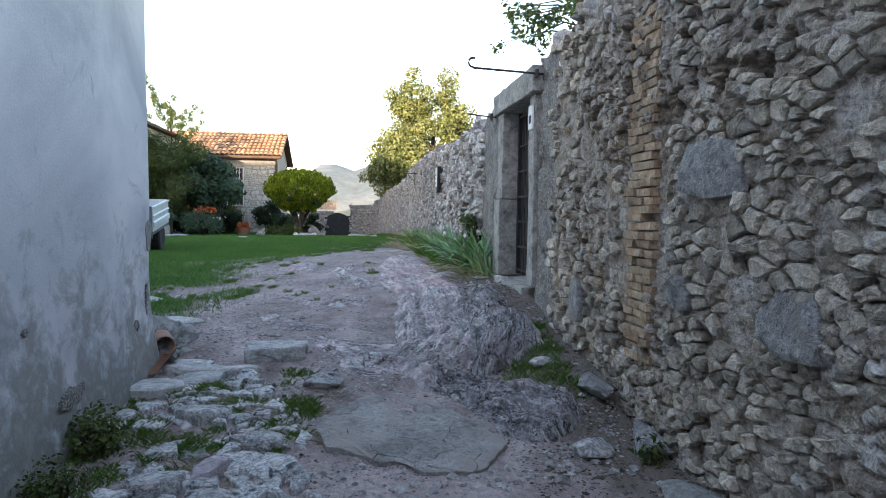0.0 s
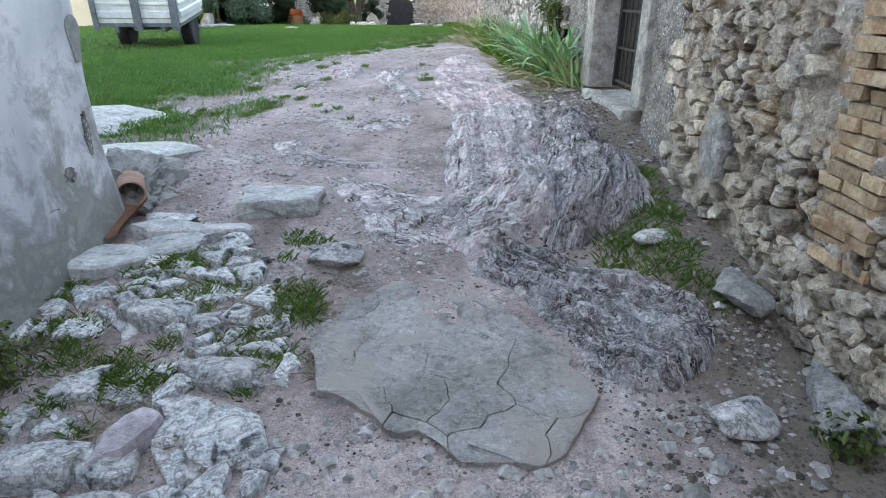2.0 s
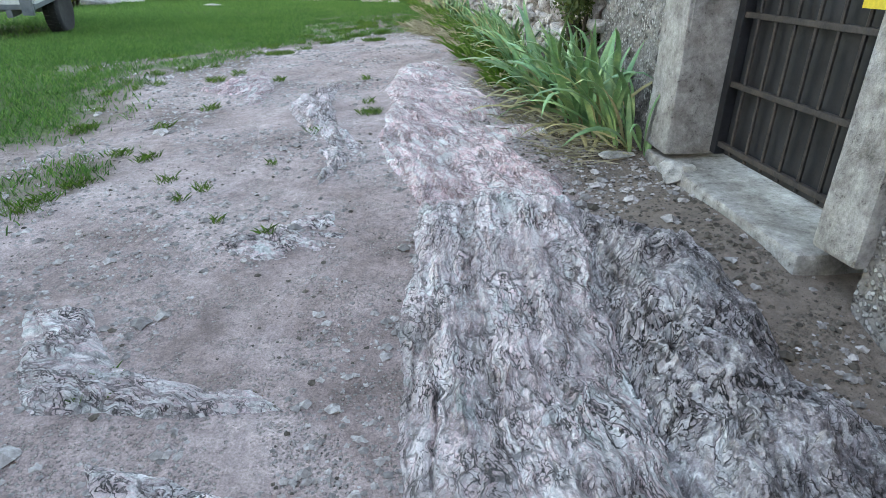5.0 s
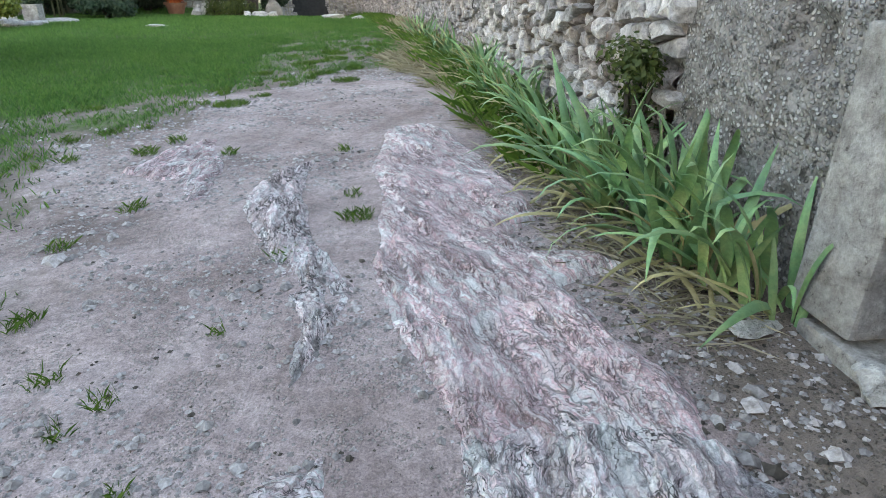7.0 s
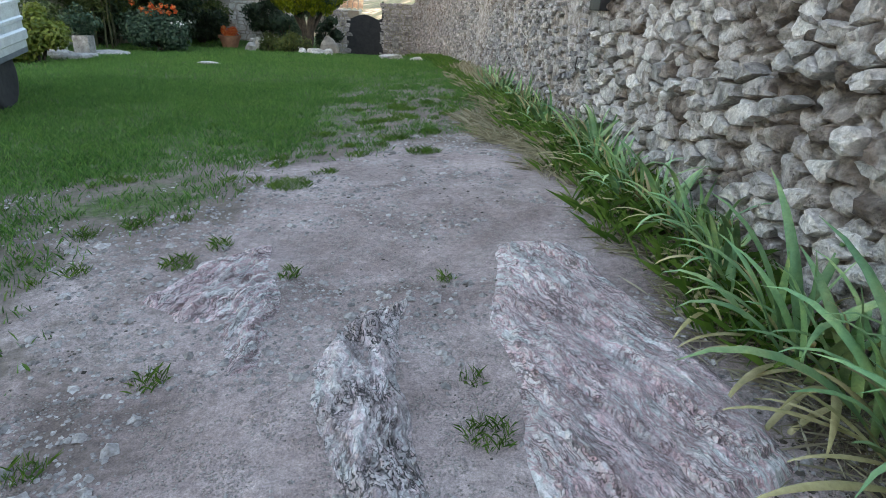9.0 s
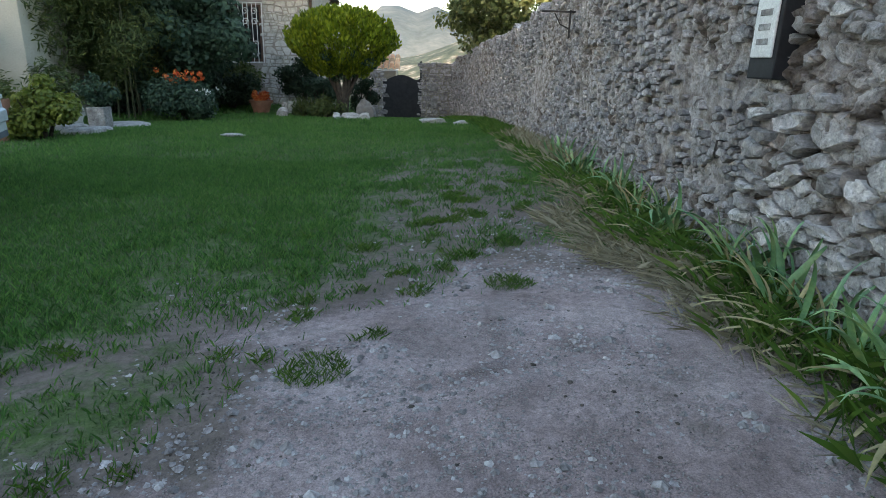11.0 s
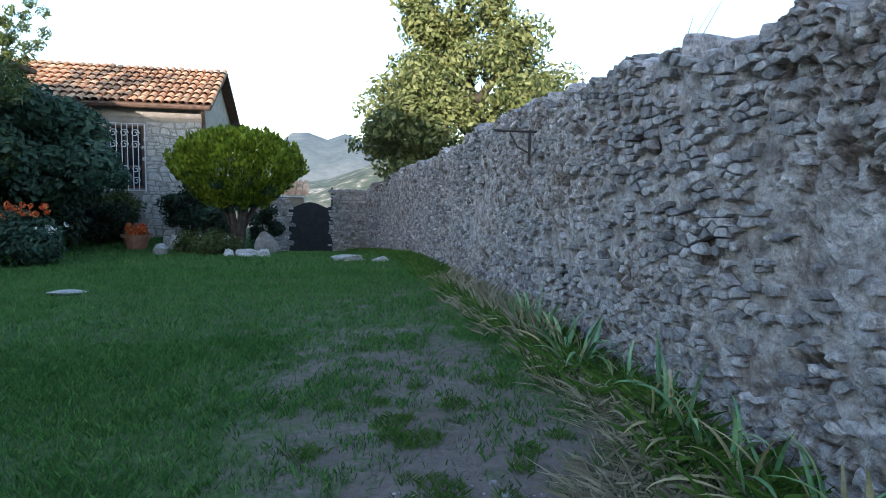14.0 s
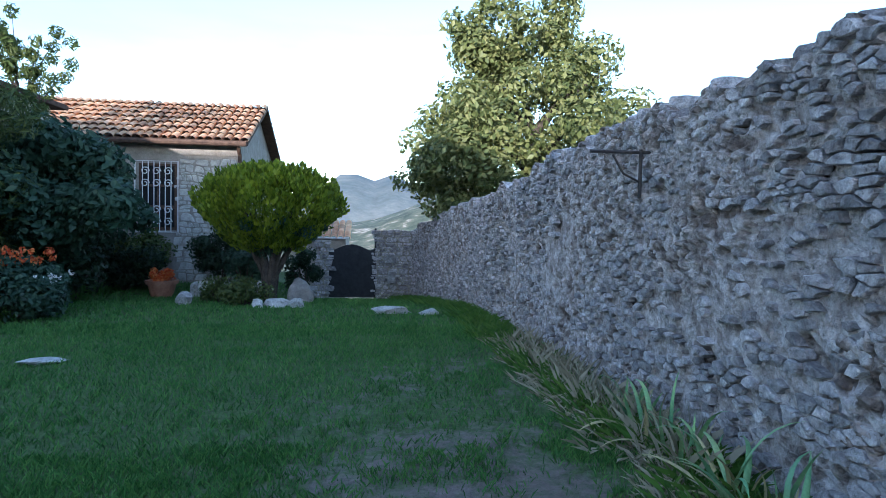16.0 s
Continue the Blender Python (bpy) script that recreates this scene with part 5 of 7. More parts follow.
M_PURPLE = grain("purplish_veined_slab", [(0.3, (0.24, 0.20, 0.215)), (0.5, (0.40, 0.345, 0.365)), (0.72, (0.52, 0.475, 0.485))], 6, 50, rough=0.8, strength=0.9, distance=0.02, dirt=((0.13, 0.115, 0.10), 7.0, 0.6))
laid("flat_stone", 0.42, 0.32, 0.075, (-0.75, 2.58, gz(-0.75, 2.58)), 10, M_PURPLE, "large purplish flat slab among the cobbles", 201, 10, 0.2)
laid("flat_stone", 0.42, 0.24, 0.075, (-0.76, 2.92, gz(-0.76, 2.92)), 15, M_COBBLE, "long pale veined slab among the cobbles", 202, 10, 0.2)
laid("flat_stone", 0.30, 0.36, 0.075, (-0.47, 2.68, gz(-0.47, 2.68)), 40, M_COBBLE, "broad pale cobblestone bedded in soil", 203, 10, 0.2)
laid("flat_stone", 0.17, 0.40, 0.075, (-0.55, 3.05, gz(-0.55, 3.05)), -15, M_PURPLE, "narrow purplish slab among the cobbles", 204, 10, 0.2)
laid("flat_stone", 0.30, 0.36, 0.075, (-0.22, 3.04, gz(-0.22, 3.04)), 25, M_COBBLE, "broad pale cobblestone at the edge of the path", 205, 10, 0.2)
laid("flat_stone", 0.42, 0.25, 0.075, (-0.73, 3.82, gz(-0.73, 3.82)), 5, M_COBBLE, "flat pale cobblestone bedded in soil", 206, 10, 0.2)
laid("flat_stone", 0.50, 0.22, 0.075, (-1.02, 4.73, gz(-1.02, 4.73)), 6, M_FLAG, "pale flagstone near the drain", 207, 10, 0.2)
laid("flat_stone", 0.40, 0.20, 0.075, (-0.35, 3.39, gz(-0.35, 3.39)), 0, M_COBBLE, "flat pale cobblestone bedded in soil", 208, 10, 0.2)


def scatter(name, label, region, n, size, material, seed, parent=None, mask=None):
    """Loose pebbles, far too many to count, as one mesh."""
    rng = np.random.RandomState(seed)
    oct_v = np.array([(1, 0, 0), (0, 1, 0), (-1, 0, 0), (0, -1, 0), (0, 0, 0.7), (0.7, 0.7, 0.3), (-0.7, 0.6, 0.35), (-0.6, -0.7, 0.3), (0.7, -0.6, 0.4)], float)
    oct_f = np.array([(0, 5, 4), (5, 1, 4), (1, 6, 4), (6, 2, 4), (2, 7, 4), (7, 3, 4), (3, 8, 4), (8, 0, 4), (0, 1, 5), (1, 2, 6), (2, 3, 7), (3, 0, 8)])
    x, y = rng.uniform(region[0], region[1], n), rng.uniform(region[2], region[3], n)
    if mask is not None:
        k = mask(x, y) > rng.rand(n)
        x, y = x[k], y[k]
    n = len(x)
    s = size * rng.lognormal(0, 0.55, n)
    a = rng.uniform(0, 6.28, n)
    v = oct_v[None] * s[:, None, None] * rng.uniform(0.6, 1.2, (n, 9, 3))
    vx, vy = v[..., 0] * np.cos(a)[:, None] - v[..., 1] * np.sin(a)[:, None], v[..., 0] * np.sin(a)[:, None] + v[..., 1] * np.cos(a)[:, None]
    z = ground_at(x, y)
    vv = np.stack([vx + x[:, None], vy + y[:, None], v[..., 2] + z[:, None] - 0.002], -1).reshape(-1, 3)
    ff = (oct_f[None] + (np.arange(n) * 9)[:, None, None]).reshape(-1, 3)
    return tagged(tri_soup(name, vv, ff, material, parent), label, "gravel", kind="stuff")


M_GRAVEL = grain("pale_gravel", [(0.3, (0.16, 0.14, 0.13)), (0.5, (0.30, 0.275, 0.265)), (0.72, (0.44, 0.415, 0.40))], 30, 90, strength=0.2, vary=0.4, island=True)
M_DEBRIS = grain("dark_debris", [(0.3, (0.05, 0.042, 0.035)), (0.7, (0.13, 0.11, 0.09))], 30, 90, strength=0.2, vary=0.4, island=True)


def bare(x, y):
    return np.clip(1 - 1.3 * lawn_amount(x, y), 0, 1) * smooth_step(-0.05, 0.12, 0.05 + fbm(x * 2.2, y * 2.2, 3))


scatter("gravel", "loose pale gravel over the path", (-2.6, 1.95, 0.5, 14), 110000, 0.0068, M_GRAVEL, 41, mask=bare)
scatter("leaf_litter", "dark crumbs of leaf litter over the path", (-2.6, 1.95, 0.5, 15), 60000, 0.0042, M_DEBRIS, 42, mask=lambda x, y: bare(x + 7, y + 3) * (lawn_amount(x, y) < 0.6))


def rubble(x, y):
    front = smooth_step(0.35, 0.05, np.abs(y - 2.85 - 0.25 * (x - 0.7) ** 2)) * smooth_step(-0.1, 0.3, x)
    foot_of_wall = smooth_step(1.15, 1.5, x) * smooth_step(8.5, 7.5, y)
    gutter = smooth_step(0.4, 0.0, np.abs(x - 0.0 + 0.25 * (y - 3.5))) * smooth_step(5.0, 4.4, y)
    return np.clip(front + 0.28 * foot_of_wall + 0.5 * gutter, 0, 1)


scatter("rubble_chips", "broken limestone chips around the slab and wall foot", (-0.8, 2.0, 0.8, 8.5), 9000, 0.013, M_GRAVEL, 43, mask=rubble)
scatter("leaf_litter", "brown leaf crumbs at the foot of the wall", (1.1, 2.05, 1.0, 8.5), 14000, 0.0055, M_DEBRIS, 44)


# ---------------------------------------------------------------- grass
def blades(rng, x, y, height, width, lean=0.5):
    """Two-triangle grass blades standing at x, y."""
    n = len(x)
    a = rng.uniform(0, 2 * math.pi, n)
    h = height * rng.uniform(0.5, 1.4, n)
    w = width * rng.uniform(0.7, 1.3, n)
    l = h * rng.uniform(0.1, lean * 2, n)
    b = rng.uniform(0, 2 * math.pi, n)
    z = ground_at(x, y) - 0.005
    dx, dy = np.cos(a) * w, np.sin(a) * w
    ex, ey = np.cos(b) * l, np.sin(b) * l
    p0 = np.stack([x - dx, y - dy, z], -1)
    p1 = np.stack([x + dx, y + dy, z], -1)
    p2 = np.stack([x + dx * 0.8 + ex * 0.4, y + dy * 0.8 + ey * 0.4, z + h * 0.62], -1)
    p3 = np.stack([x + ex, y + ey, z + h], -1)
    return np.stack([p0, p1, p2, p3], 1).reshape(-1, 3), np.arange(n * 4).reshape(-1, 4)


M_GRASS = leaf_mat("lawn_grass", [(0.1, (0.03, 0.08, 0.016)), (0.5, (0.066, 0.168, 0.034)), (0.85, (0.135, 0.26, 0.056)), (0.98, (0.32, 0.28, 0.15))], 0.6, 0.25)
RG = np.random.RandomState(99)


def sow(n, x0, x1, y0, y1, power=1.0):
    x, y = RG.uniform(x0, x1, n), RG.uniform(y0, y1, n)
    tuft = np.clip(0.45 + 2.2 * fbm(x * 2.3, y * 2.3, 4) + 2.6 * fbm(x * 8.5, y * 8.5, 3), 0.03, 1)
    la = lawn_amount(x, y)
    tuft = np.maximum(tuft, 0.42 * smooth_step(0.6, 0.95, la))
    k = RG.rand(n) < la ** 1.15 * tuft
    return x[k], y[k]


gv, gf, off = [], [], 0
for (n, x0, x1, y0, y1, h, w) in ((420000, -4.5, 1.9, 6, 17, 0.042, 0.0036), (150000, -5.5, 1.9, 15, 22, 0.045, 0.0042), (60000, -9, -4.5, 7, 21, 0.05, 0.007), (80000, -8.5, 1.5, 21, 29.5, 0.055, 0.008)):
    x, y = sow(n, x0, x1, y0, y1)
    v, f = blades(RG, x, y, h, w)
    gv.append(v)
    gf.append(f + off)
    off += len(v)
tagged(tri_soup("lawn_grass", np.concatenate(gv), np.concatenate(gf), M_GRASS), "short green lawn grass, patchy towards the path", "grass", kind="stuff")


def tufts(name, label, spots, material, seed, count=70, height=0.1, width=0.004, lean=0.7):
    rng = np.random.RandomState(seed)
    xs2, ys2 = [], []
    for (x, y, r) in spots:
        n = int(count * (r / 0.1) ** 2)
        d, a = r * np.sqrt(rng.rand(n)), rng.uniform(0, 6.28, n)
        xs2.append(x + d * np.cos(a))
        ys2.append(y + d * np.sin(a))
    v, f = blades(rng, np.concatenate(xs2), np.concatenate(ys2), height, width, lean)
    return tagged(tri_soup(name, v, f, material), label, "grass", kind="stuff")


M_GRASS_LUSH = leaf_mat("lush_grass", [(0.1, (0.03, 0.07, 0.012)), (0.5, (0.07, 0.15, 0.02)), (0.9, (0.14, 0.22, 0.04))], 0.55, 0.3)
M_STRAW = leaf_mat("dry_straw", [(0.1, (0.14, 0.125, 0.075)), (0.5, (0.27, 0.24, 0.155)), (0.9, (0.42, 0.38, 0.28))], 0.7, 0.2)
rt = np.random.RandomState(52)
small = [(0.47, 8.6, 0.09), (-0.86, 7.9, 0.07), (-0.35, 5.85, 0.09), (-0.55, 11.25, 0.16), (-0.95, 10.0, 0.09), (0.45, 8.9, 0.05), (0.12, 8.25, 0.06), (-0.75, 9.0, 0.07), (0.42, 9.7, 0.05)]
small += [(rt.uniform(-1.8, 0.1), rt.uniform(6.8, 14), rt.uniform(0.03, 0.07)) for _ in range(26)]
small += [(rt.uniform(-1.3, -0.1), rt.uniform(1.2, 4.7), rt.uniform(0.05, 0.15)) for _ in range(64)]
small += [(rt.uniform(-1.3, -0.9), rt.uniform(1.2, 3.4), rt.uniform(0.08, 0.16)) for _ in range(14)]
small += [(rt.uniform(-0.5, 0.9), rt.uniform(12, 15), rt.uniform(0.06, 0.14)) for _ in range(12)]
for _ in range(900):
    x, y = rt.uniform(-3.5, 1.2), rt.uniform(7.0, 15.5)
    a = float(lawn_amount(x, y))
    if 0.12 < a < 0.5 and rt.rand() < 0.5:
        small.append((x, y, rt.uniform(0.03, 0.09)))
tufts("grass_tufts", "small green grass tufts in the gravel and between cobbles", small, M_GRASS_LUSH, 53, 190, 0.038, 0.0016)
tufts("dry_tufts", "yellowed dry grass between the cobbles", [(rt.uniform(-1.35, 0.05), rt.uniform(1.0, 4.5), rt.uniform(0.04, 0.12)) for _ in range(70)], M_STRAW, 59, 90, 0.03, 0.0014, 1.6)
tufts("grass_patch", "lush green grass patch between bedrock and wall", [(1.62, 4.2, 0.22), (1.75, 4.6, 0.18), (1.5, 4.45, 0.12), (1.7, 3.8, 0.14), (1.35, 4.15, 0.12), (1.85, 5.1, 0.1)] + [(rt.uniform(1.4, 1.9), rt.uniform(3.4, 5.2), rt.uniform(0.03, 0.1)) for _ in range(16)], M_GRASS_LUSH, 54, 110, 0.045, 0.002)
tufts("dry_grass", "pale dry straw along the foot of the wall", [(1.6 + rt.uniform(-0.2, 0.2), y, 0.2) for y in np.arange(11.0, 21, 0.2)] + [(1.3, 12.6, 0.25), (1.4, 13.0, 0.3), (1.15, 13.6, 0.25), (1.3, 13.9, 0.2)], M_STRAW, 55, 24, 0.08, 0.0018, 1.2)
tufts("wall_grass", "long green grass along the foot of the wall", [(wall_x(y) - 0.3 + rt.uniform(-0.25, 0.2), y, 0.22) for y in np.arange(9.0, 30, 0.22)], M_GRASS_LUSH, 56, 24, 0.12, 0.002, 0.9)
tufts("fallen_straw", "flattened pale straw and dead leaves at the foot of the wall", [(1.55 + rt.uniform(-0.2, 0.15), y, 0.2) for y in np.arange(10.0, 15.5, 0.16)] + [(1.3, 12.7, 0.3), (1.25, 13.4, 0.3), (1.45, 12.3, 0.2)] + [(1.62 + rt.uniform(-0.15, 0.15), y, 0.18) for y in np.arange(7.3, 10.0, 0.16)], M_STRAW, 58, 26, 0.035, 0.003, 3.2)
tufts("tall_straw", "tall dry grass stems against the wall", [(wall_x(y) - 0.25, y, 0.22) for y in np.arange(16.3, 20.5, 0.25)], M_STRAW, 57, 11, 0.2, 0.0013, 0.5)
tufts("straw_mat", "matted blond straw lying beside the irises", [(1.5, 12.45, 0.28), (1.35, 12.8, 0.3), (1.3, 13.2, 0.25), (1.2, 13.7, 0.25), (1.5, 12.1, 0.2)], M_STRAW, 60, 60, 0.045, 0.0026, 3.5)


# ---------------------------------------------------------------- irises along the wall
M_IRIS = grain("blue_green_iris_leaf", [(0.3, (0.10, 0.235, 0.12)), (0.5, (0.18, 0.325, 0.14)), (0.68, (0.36, 0.45, 0.19))], 5, 60, rough=0.45, strength=0.1, vary=0.3)
M_IRIS_OLD = grain("yellowed_iris_leaf", [(0.3, (0.24, 0.22, 0.09)), (0.6, (0.40, 0.34, 0.18)), (0.8, (0.50, 0.43, 0.28))], 6, 60, rough=0.6, strength=0.1, vary=0.25)


def iris_leaf(length, width, droop, material, seed):
    rng = np.random.RandomState(seed)
    n = 8
    vs, fs = [], []
    x = z = 0.0
    ang = radians(82)
    for i in range(n + 1):
        t = i / n
        w = width * (0.55 + 1.1 * t if t < 0.35 else 0.95 * (1 - ((t - 0.35) / 0.65) ** 1.8)) + 0.0015
        vs += [(x, -w / 2, z), (x - 0.18 * w * math.sin(ang), 0, z + 0.16 * w), (x, w / 2, z)]
        ang -= droop * (0.25 + 1.6 * t * t) / n
        x += math.cos(ang) * length / n
        z += math.sin(ang) * length / n
    for i in range(n):
        for k in range(2):
            a = i * 3 + k
            fs.append((a, a + 1, a + 4, a + 3))
    me = bpy.data.meshes.new("leaf")
    me.from_pydata(vs, [], fs)
    me.shade_smooth()
    me.materials.append(material)
    return me


LEAVES = [iris_leaf(l, w, d, M_IRIS, i) for i, (l, w, d) in enumerate([(0.66, 0.052, 0.6), (0.60, 0.046, 1.5), (0.74, 0.054, 2.2), (0.66, 0.046, 2.7), (0.78, 0.050, 1.5), (0.5, 0.042, 0.4)])]
OLD = [iris_leaf(l, w, d, M_IRIS_OLD, i) for i, (l, w, d) in enumerate([(0.5, 0.034, 1.3), (0.45, 0.03, 1.9)])]
ri = np.random.RandomState(61)


def iris(x, y, scale, n, old, wild=1.0):
    e = thing("iris_plant", (x, y, gz(x, y) - 0.01))
    for i in range(n):
        fan = ri.randint(3)
        me = OLD[ri.randint(2)] if ri.rand() < old else LEAVES[ri.randint(6)]
        ob = new("leaf", me)
        ob.parent = e
        side = 180 if ri.rand() < 0.75 else 0
        ob.matrix_basis = pose(ri.normal() * 0.05, ri.uniform(-0.13, 0.13), 0, ri.normal() * 13 * wild, 8 + ri.normal() * 16, side + ri.normal() * 55 * wild) @ Matrix.Scale(scale * ri.uniform(0.7, 1.15), 4)
    for i in range(5):
        ob = new("dead_leaf", OLD[ri.randint(2)])
        ob.parent = e
        ob.matrix_basis = pose(-0.06 + ri.normal() * 0.05, ri.uniform(-0.15, 0.15), 0.03, ri.normal() * 20, 62 + ri.normal() * 8, 180 + ri.normal() * 45) @ Matrix.Scale(ri.uniform(0.6, 1.0), 4)
    return tagged(e, "clump of green sword-shaped iris leaves" if old < 0.3 else "clump of drooping iris leaves, partly yellowed", "plant", "irises along the wall")


for (x, y, s, n) in ((1.9, 7.3, 0.8, 12), (1.84, 7.5, 0.95, 26), (1.76, 7.75, 1.05, 30), (1.82, 8.05, 1.08, 28), (1.72, 8.35, 1.05, 26), (1.78, 8.65, 1.0, 22), (1.72, 8.9, 0.9, 16)):
    iris(x, y, s, n, 0.12)
y = 9.05
while y < 17.5:
    far_k = min(1.0, (y - 9) / 6)
    iris(1.79 + ri.normal() * 0.08, y, 0.78 - 0.13 * far_k + ri.uniform(-0.1, 0.15), ri.randint(12, 18), 0.2 + 0.25 * far_k, 1.0 + 0.4 * far_k)
    y += ri.uniform(0.2, 0.34) * (1 + 0.4 * far_k)



# ---------------------------------------------------------------- doorway in the wall
def doorway():
    t = thing("stone_door_frame")
    rng = np.random.RandomState(4)

    def block(name, y0, y1, z0, z1, x0=1.93, x1=2.3):
        bm = boxed(x0, x1, y0, y1, z0, z1, 0.018)
        bmesh.ops.subdivide_edges(bm, edges=[e for e in bm.edges if e.calc_length() > 0.25], cuts=3)
        for v in bm.verts:
            v.co += Vector((noise.noise(v.co * 4), noise.noise(v.co * 4 + Vector((5, 0, 0))), noise.noise(v.co * 4 + Vector((0, 5, 0))))) * 0.012
        part(name, bm, M_DRESSED, t)
    block("jamb", DOOR_Y1, DOOR_Y1 + 0.275, DOOR_Z0 - 0.02, 2.82)
    block("jamb", DOOR_Y1 - 0.01, DOOR_Y1 + 0.26, 2.825, DOOR_Z1, 1.96)
    block("jamb", DOOR_Y0 - 0.195, DOOR_Y0, DOOR_Z0 - 0.02, DOOR_Z1, 1.98)
    block("lintel", DOOR_Y0 - 0.3, DOOR_Y1 + 0.34, DOOR_Z1 + 0.005, DOOR_Z1 + 0.26, 1.92)
    block("sill", DOOR_Y0 - 0.03, DOOR_Y1 + 0.2, DOOR_Z0 - 0.30, DOOR_Z0 - 0.045, 1.92)
    return tagged(t, "weathered grey stone door surround with a worn sill", "door frame")


doorway()


def iron_door():
    t = thing("iron_gate_door")
    x = 2.17
    part("sheet", boxed(x + 0.03, x + 0.045, DOOR_Y0 + 0.01, DOOR_Y1 - 0.02, DOOR_Z0 + 0.0, DOOR_Z1 - 0.01), M_METAL_DARK, t)
    for y in (DOOR_Y0 + 0.012, DOOR_Y1 - 0.062):
        part("stile", boxed(x - 0.02, x + 0.03, y, y + 0.05, DOOR_Z0, DOOR_Z1 - 0.01, 0.004), M_METAL_DARK, t)
    for k in range(7):
        y = DOOR_Y0 + 0.14 + k * 0.125
        part("bar", tube(bmesh.new(), [(x, y, DOOR_Z0 + 0.02), (x, y, DOOR_Z1 - 0.03)], 0.009, 6), M_RUST, t)
    for z in (DOOR_Z0 + 0.05, 2.25, 2.55, 2.85, 3.15, 3.45, DOOR_Z1 - 0.05):
        part("rail", boxed(x - 0.012, x + 0.012, DOOR_Y0 + 0.06, DOOR_Y1 - 0.06, z - 0.012, z + 0.012, 0.003), M_RUST, t)
    part("sign", boxed(x - 0.03, x - 0.022, DOOR_Y0 + 0.1, DOOR_Y0 + 0.28, 2.62, 2.86), M_YELLOW, t, "yellow enamel sign")
    return tagged(t, "dark barred iron gate backed with sheet metal", "door")


M_RUST = grain("rusty_iron", [(0.3, (0.03, 0.027, 0.027)), (0.7, (0.075, 0.06, 0.052))], 15, 90, rough=0.7, strength=0.3)
M_YELLOW = grain("yellow_enamel", [(0.3, (0.62, 0.45, 0.03)), (0.7, (0.72, 0.55, 0.05))], 5, 50, rough=0.4, strength=0.05)
iron_door()

plate = thing("door_plaque")
part("tile", boxed(1.955, 1.975, 5.76, 5.9, 3.5, 3.74, 0.005), M_WHITE, plate)
part("mark", boxed(1.951, 1.956, 5.80, 5.86, 3.56, 3.64, 0.002), M_RUST, plate)
tagged(plate, "white enamel plaque beside the doorway", "sign")


def iron_rod(at, length, curl):
    t = thing("iron_bracket_rod")
    x, y, z = at
    pts = [(x + 0.1, y, z), (x, y, z)] + [(x - length * k / 6, y + 0.02 * k / 6, z + 0.03 * k / 6) for k in range(1, 7)]
    if curl:
        pts += [(x - length + 0.045 * math.cos(a) - 0.01, y, z + 0.03 + 0.045 + 0.045 * math.sin(a)) for a in np.linspace(-1.4, -5.2, 8)]
    part("rod", tube(bmesh.new(), pts, 0.011, 7), M_RUST, t)
    part("wall_plate", boxed(x - 0.01, x + 0.02, y - 0.03, y + 0.03, z - 0.04, z + 0.04, 0.004), M_RUST, t)
    return tagged(t, "thin rusty iron rod sticking out over the doorway", "bracket")


iron_rod((1.95, 5.64, 4.02), 0.62, True)
iron_rod((1.95, 7.6, 3.9), 0.3, False)

br = thing("iron_wall_bracket")
part("arm", tube(bmesh.new(), [(2.02, 17.45, 3.80), (1.55, 17.47, 3.80)], 0.013, 7), M_RUST, br)
part("upright", tube(bmesh.new(), [(1.93, 17.45, 3.82), (1.93, 17.45, 3.46)], 0.014, 7), M_RUST, br)
part("brace", tube(bmesh.new(), [(1.93, 17.45, 3.58), (1.80, 17.45, 3.64), (1.72, 17.46, 3.78)], 0.009, 7), M_RUST, br)
tagged(br, "rusty iron bracket fixed high on the rubble wall", "bracket")
hk = thing("iron_wall_hook")
part("rod", tube(bmesh.new(), [(2.0, 12.95, 2.66), (1.95, 12.95, 2.66), (1.94, 12.95, 2.56)], 0.007, 6), M_RUST, hk)
part("tip", tube(bmesh.new(), [(1.94, 12.95, 2.56), (1.955, 12.95, 2.54)], 0.006, 6), M_RUST, hk)
tagged(hk, "small rusty hook in the rubble wall", "hook")

mb = thing("wall_cabinet")
part("housing", boxed(1.90, 2.03, 12.34, 12.62, 3.08, 3.62, 0.01), M_METAL_DARK, mb)
part("face_panel", boxed(1.885, 1.899, 12.37, 12.59, 3.2, 3.6, 0.006), M_WHITE, mb, "white face plate")
for z in (3.27, 3.35, 3.43):
    part("label_strip", boxed(1.881, 1.886, 12.42, 12.54, z, z + 0.035, 0.001), M_DRESSED, mb)
tagged(mb, "small white-faced cabinet on the rubble wall", "cabinet")


# ---------------------------------------------------------------- drain at the house corner
M_CONCRETE = grain("stained_concrete", [(0.3, (0.15, 0.145, 0.135)), (0.6, (0.28, 0.27, 0.255)), (0.75, (0.36, 0.35, 0.33))], 5, 60, strength=0.7, distance=0.015)
M_CLAY = grain("terracotta", [(0.3, (0.22, 0.10, 0.065)), (0.6, (0.33, 0.17, 0.11)), (0.8, (0.42, 0.26, 0.18))], 6, 60, rough=0.8, strength=0.2)
M_PVC = grain("orange_plastic_pipe", [(0.3, (0.30, 0.16, 0.115)), (0.7, (0.42, 0.26, 0.20))], 6, 60, rough=0.55, strength=0.1)


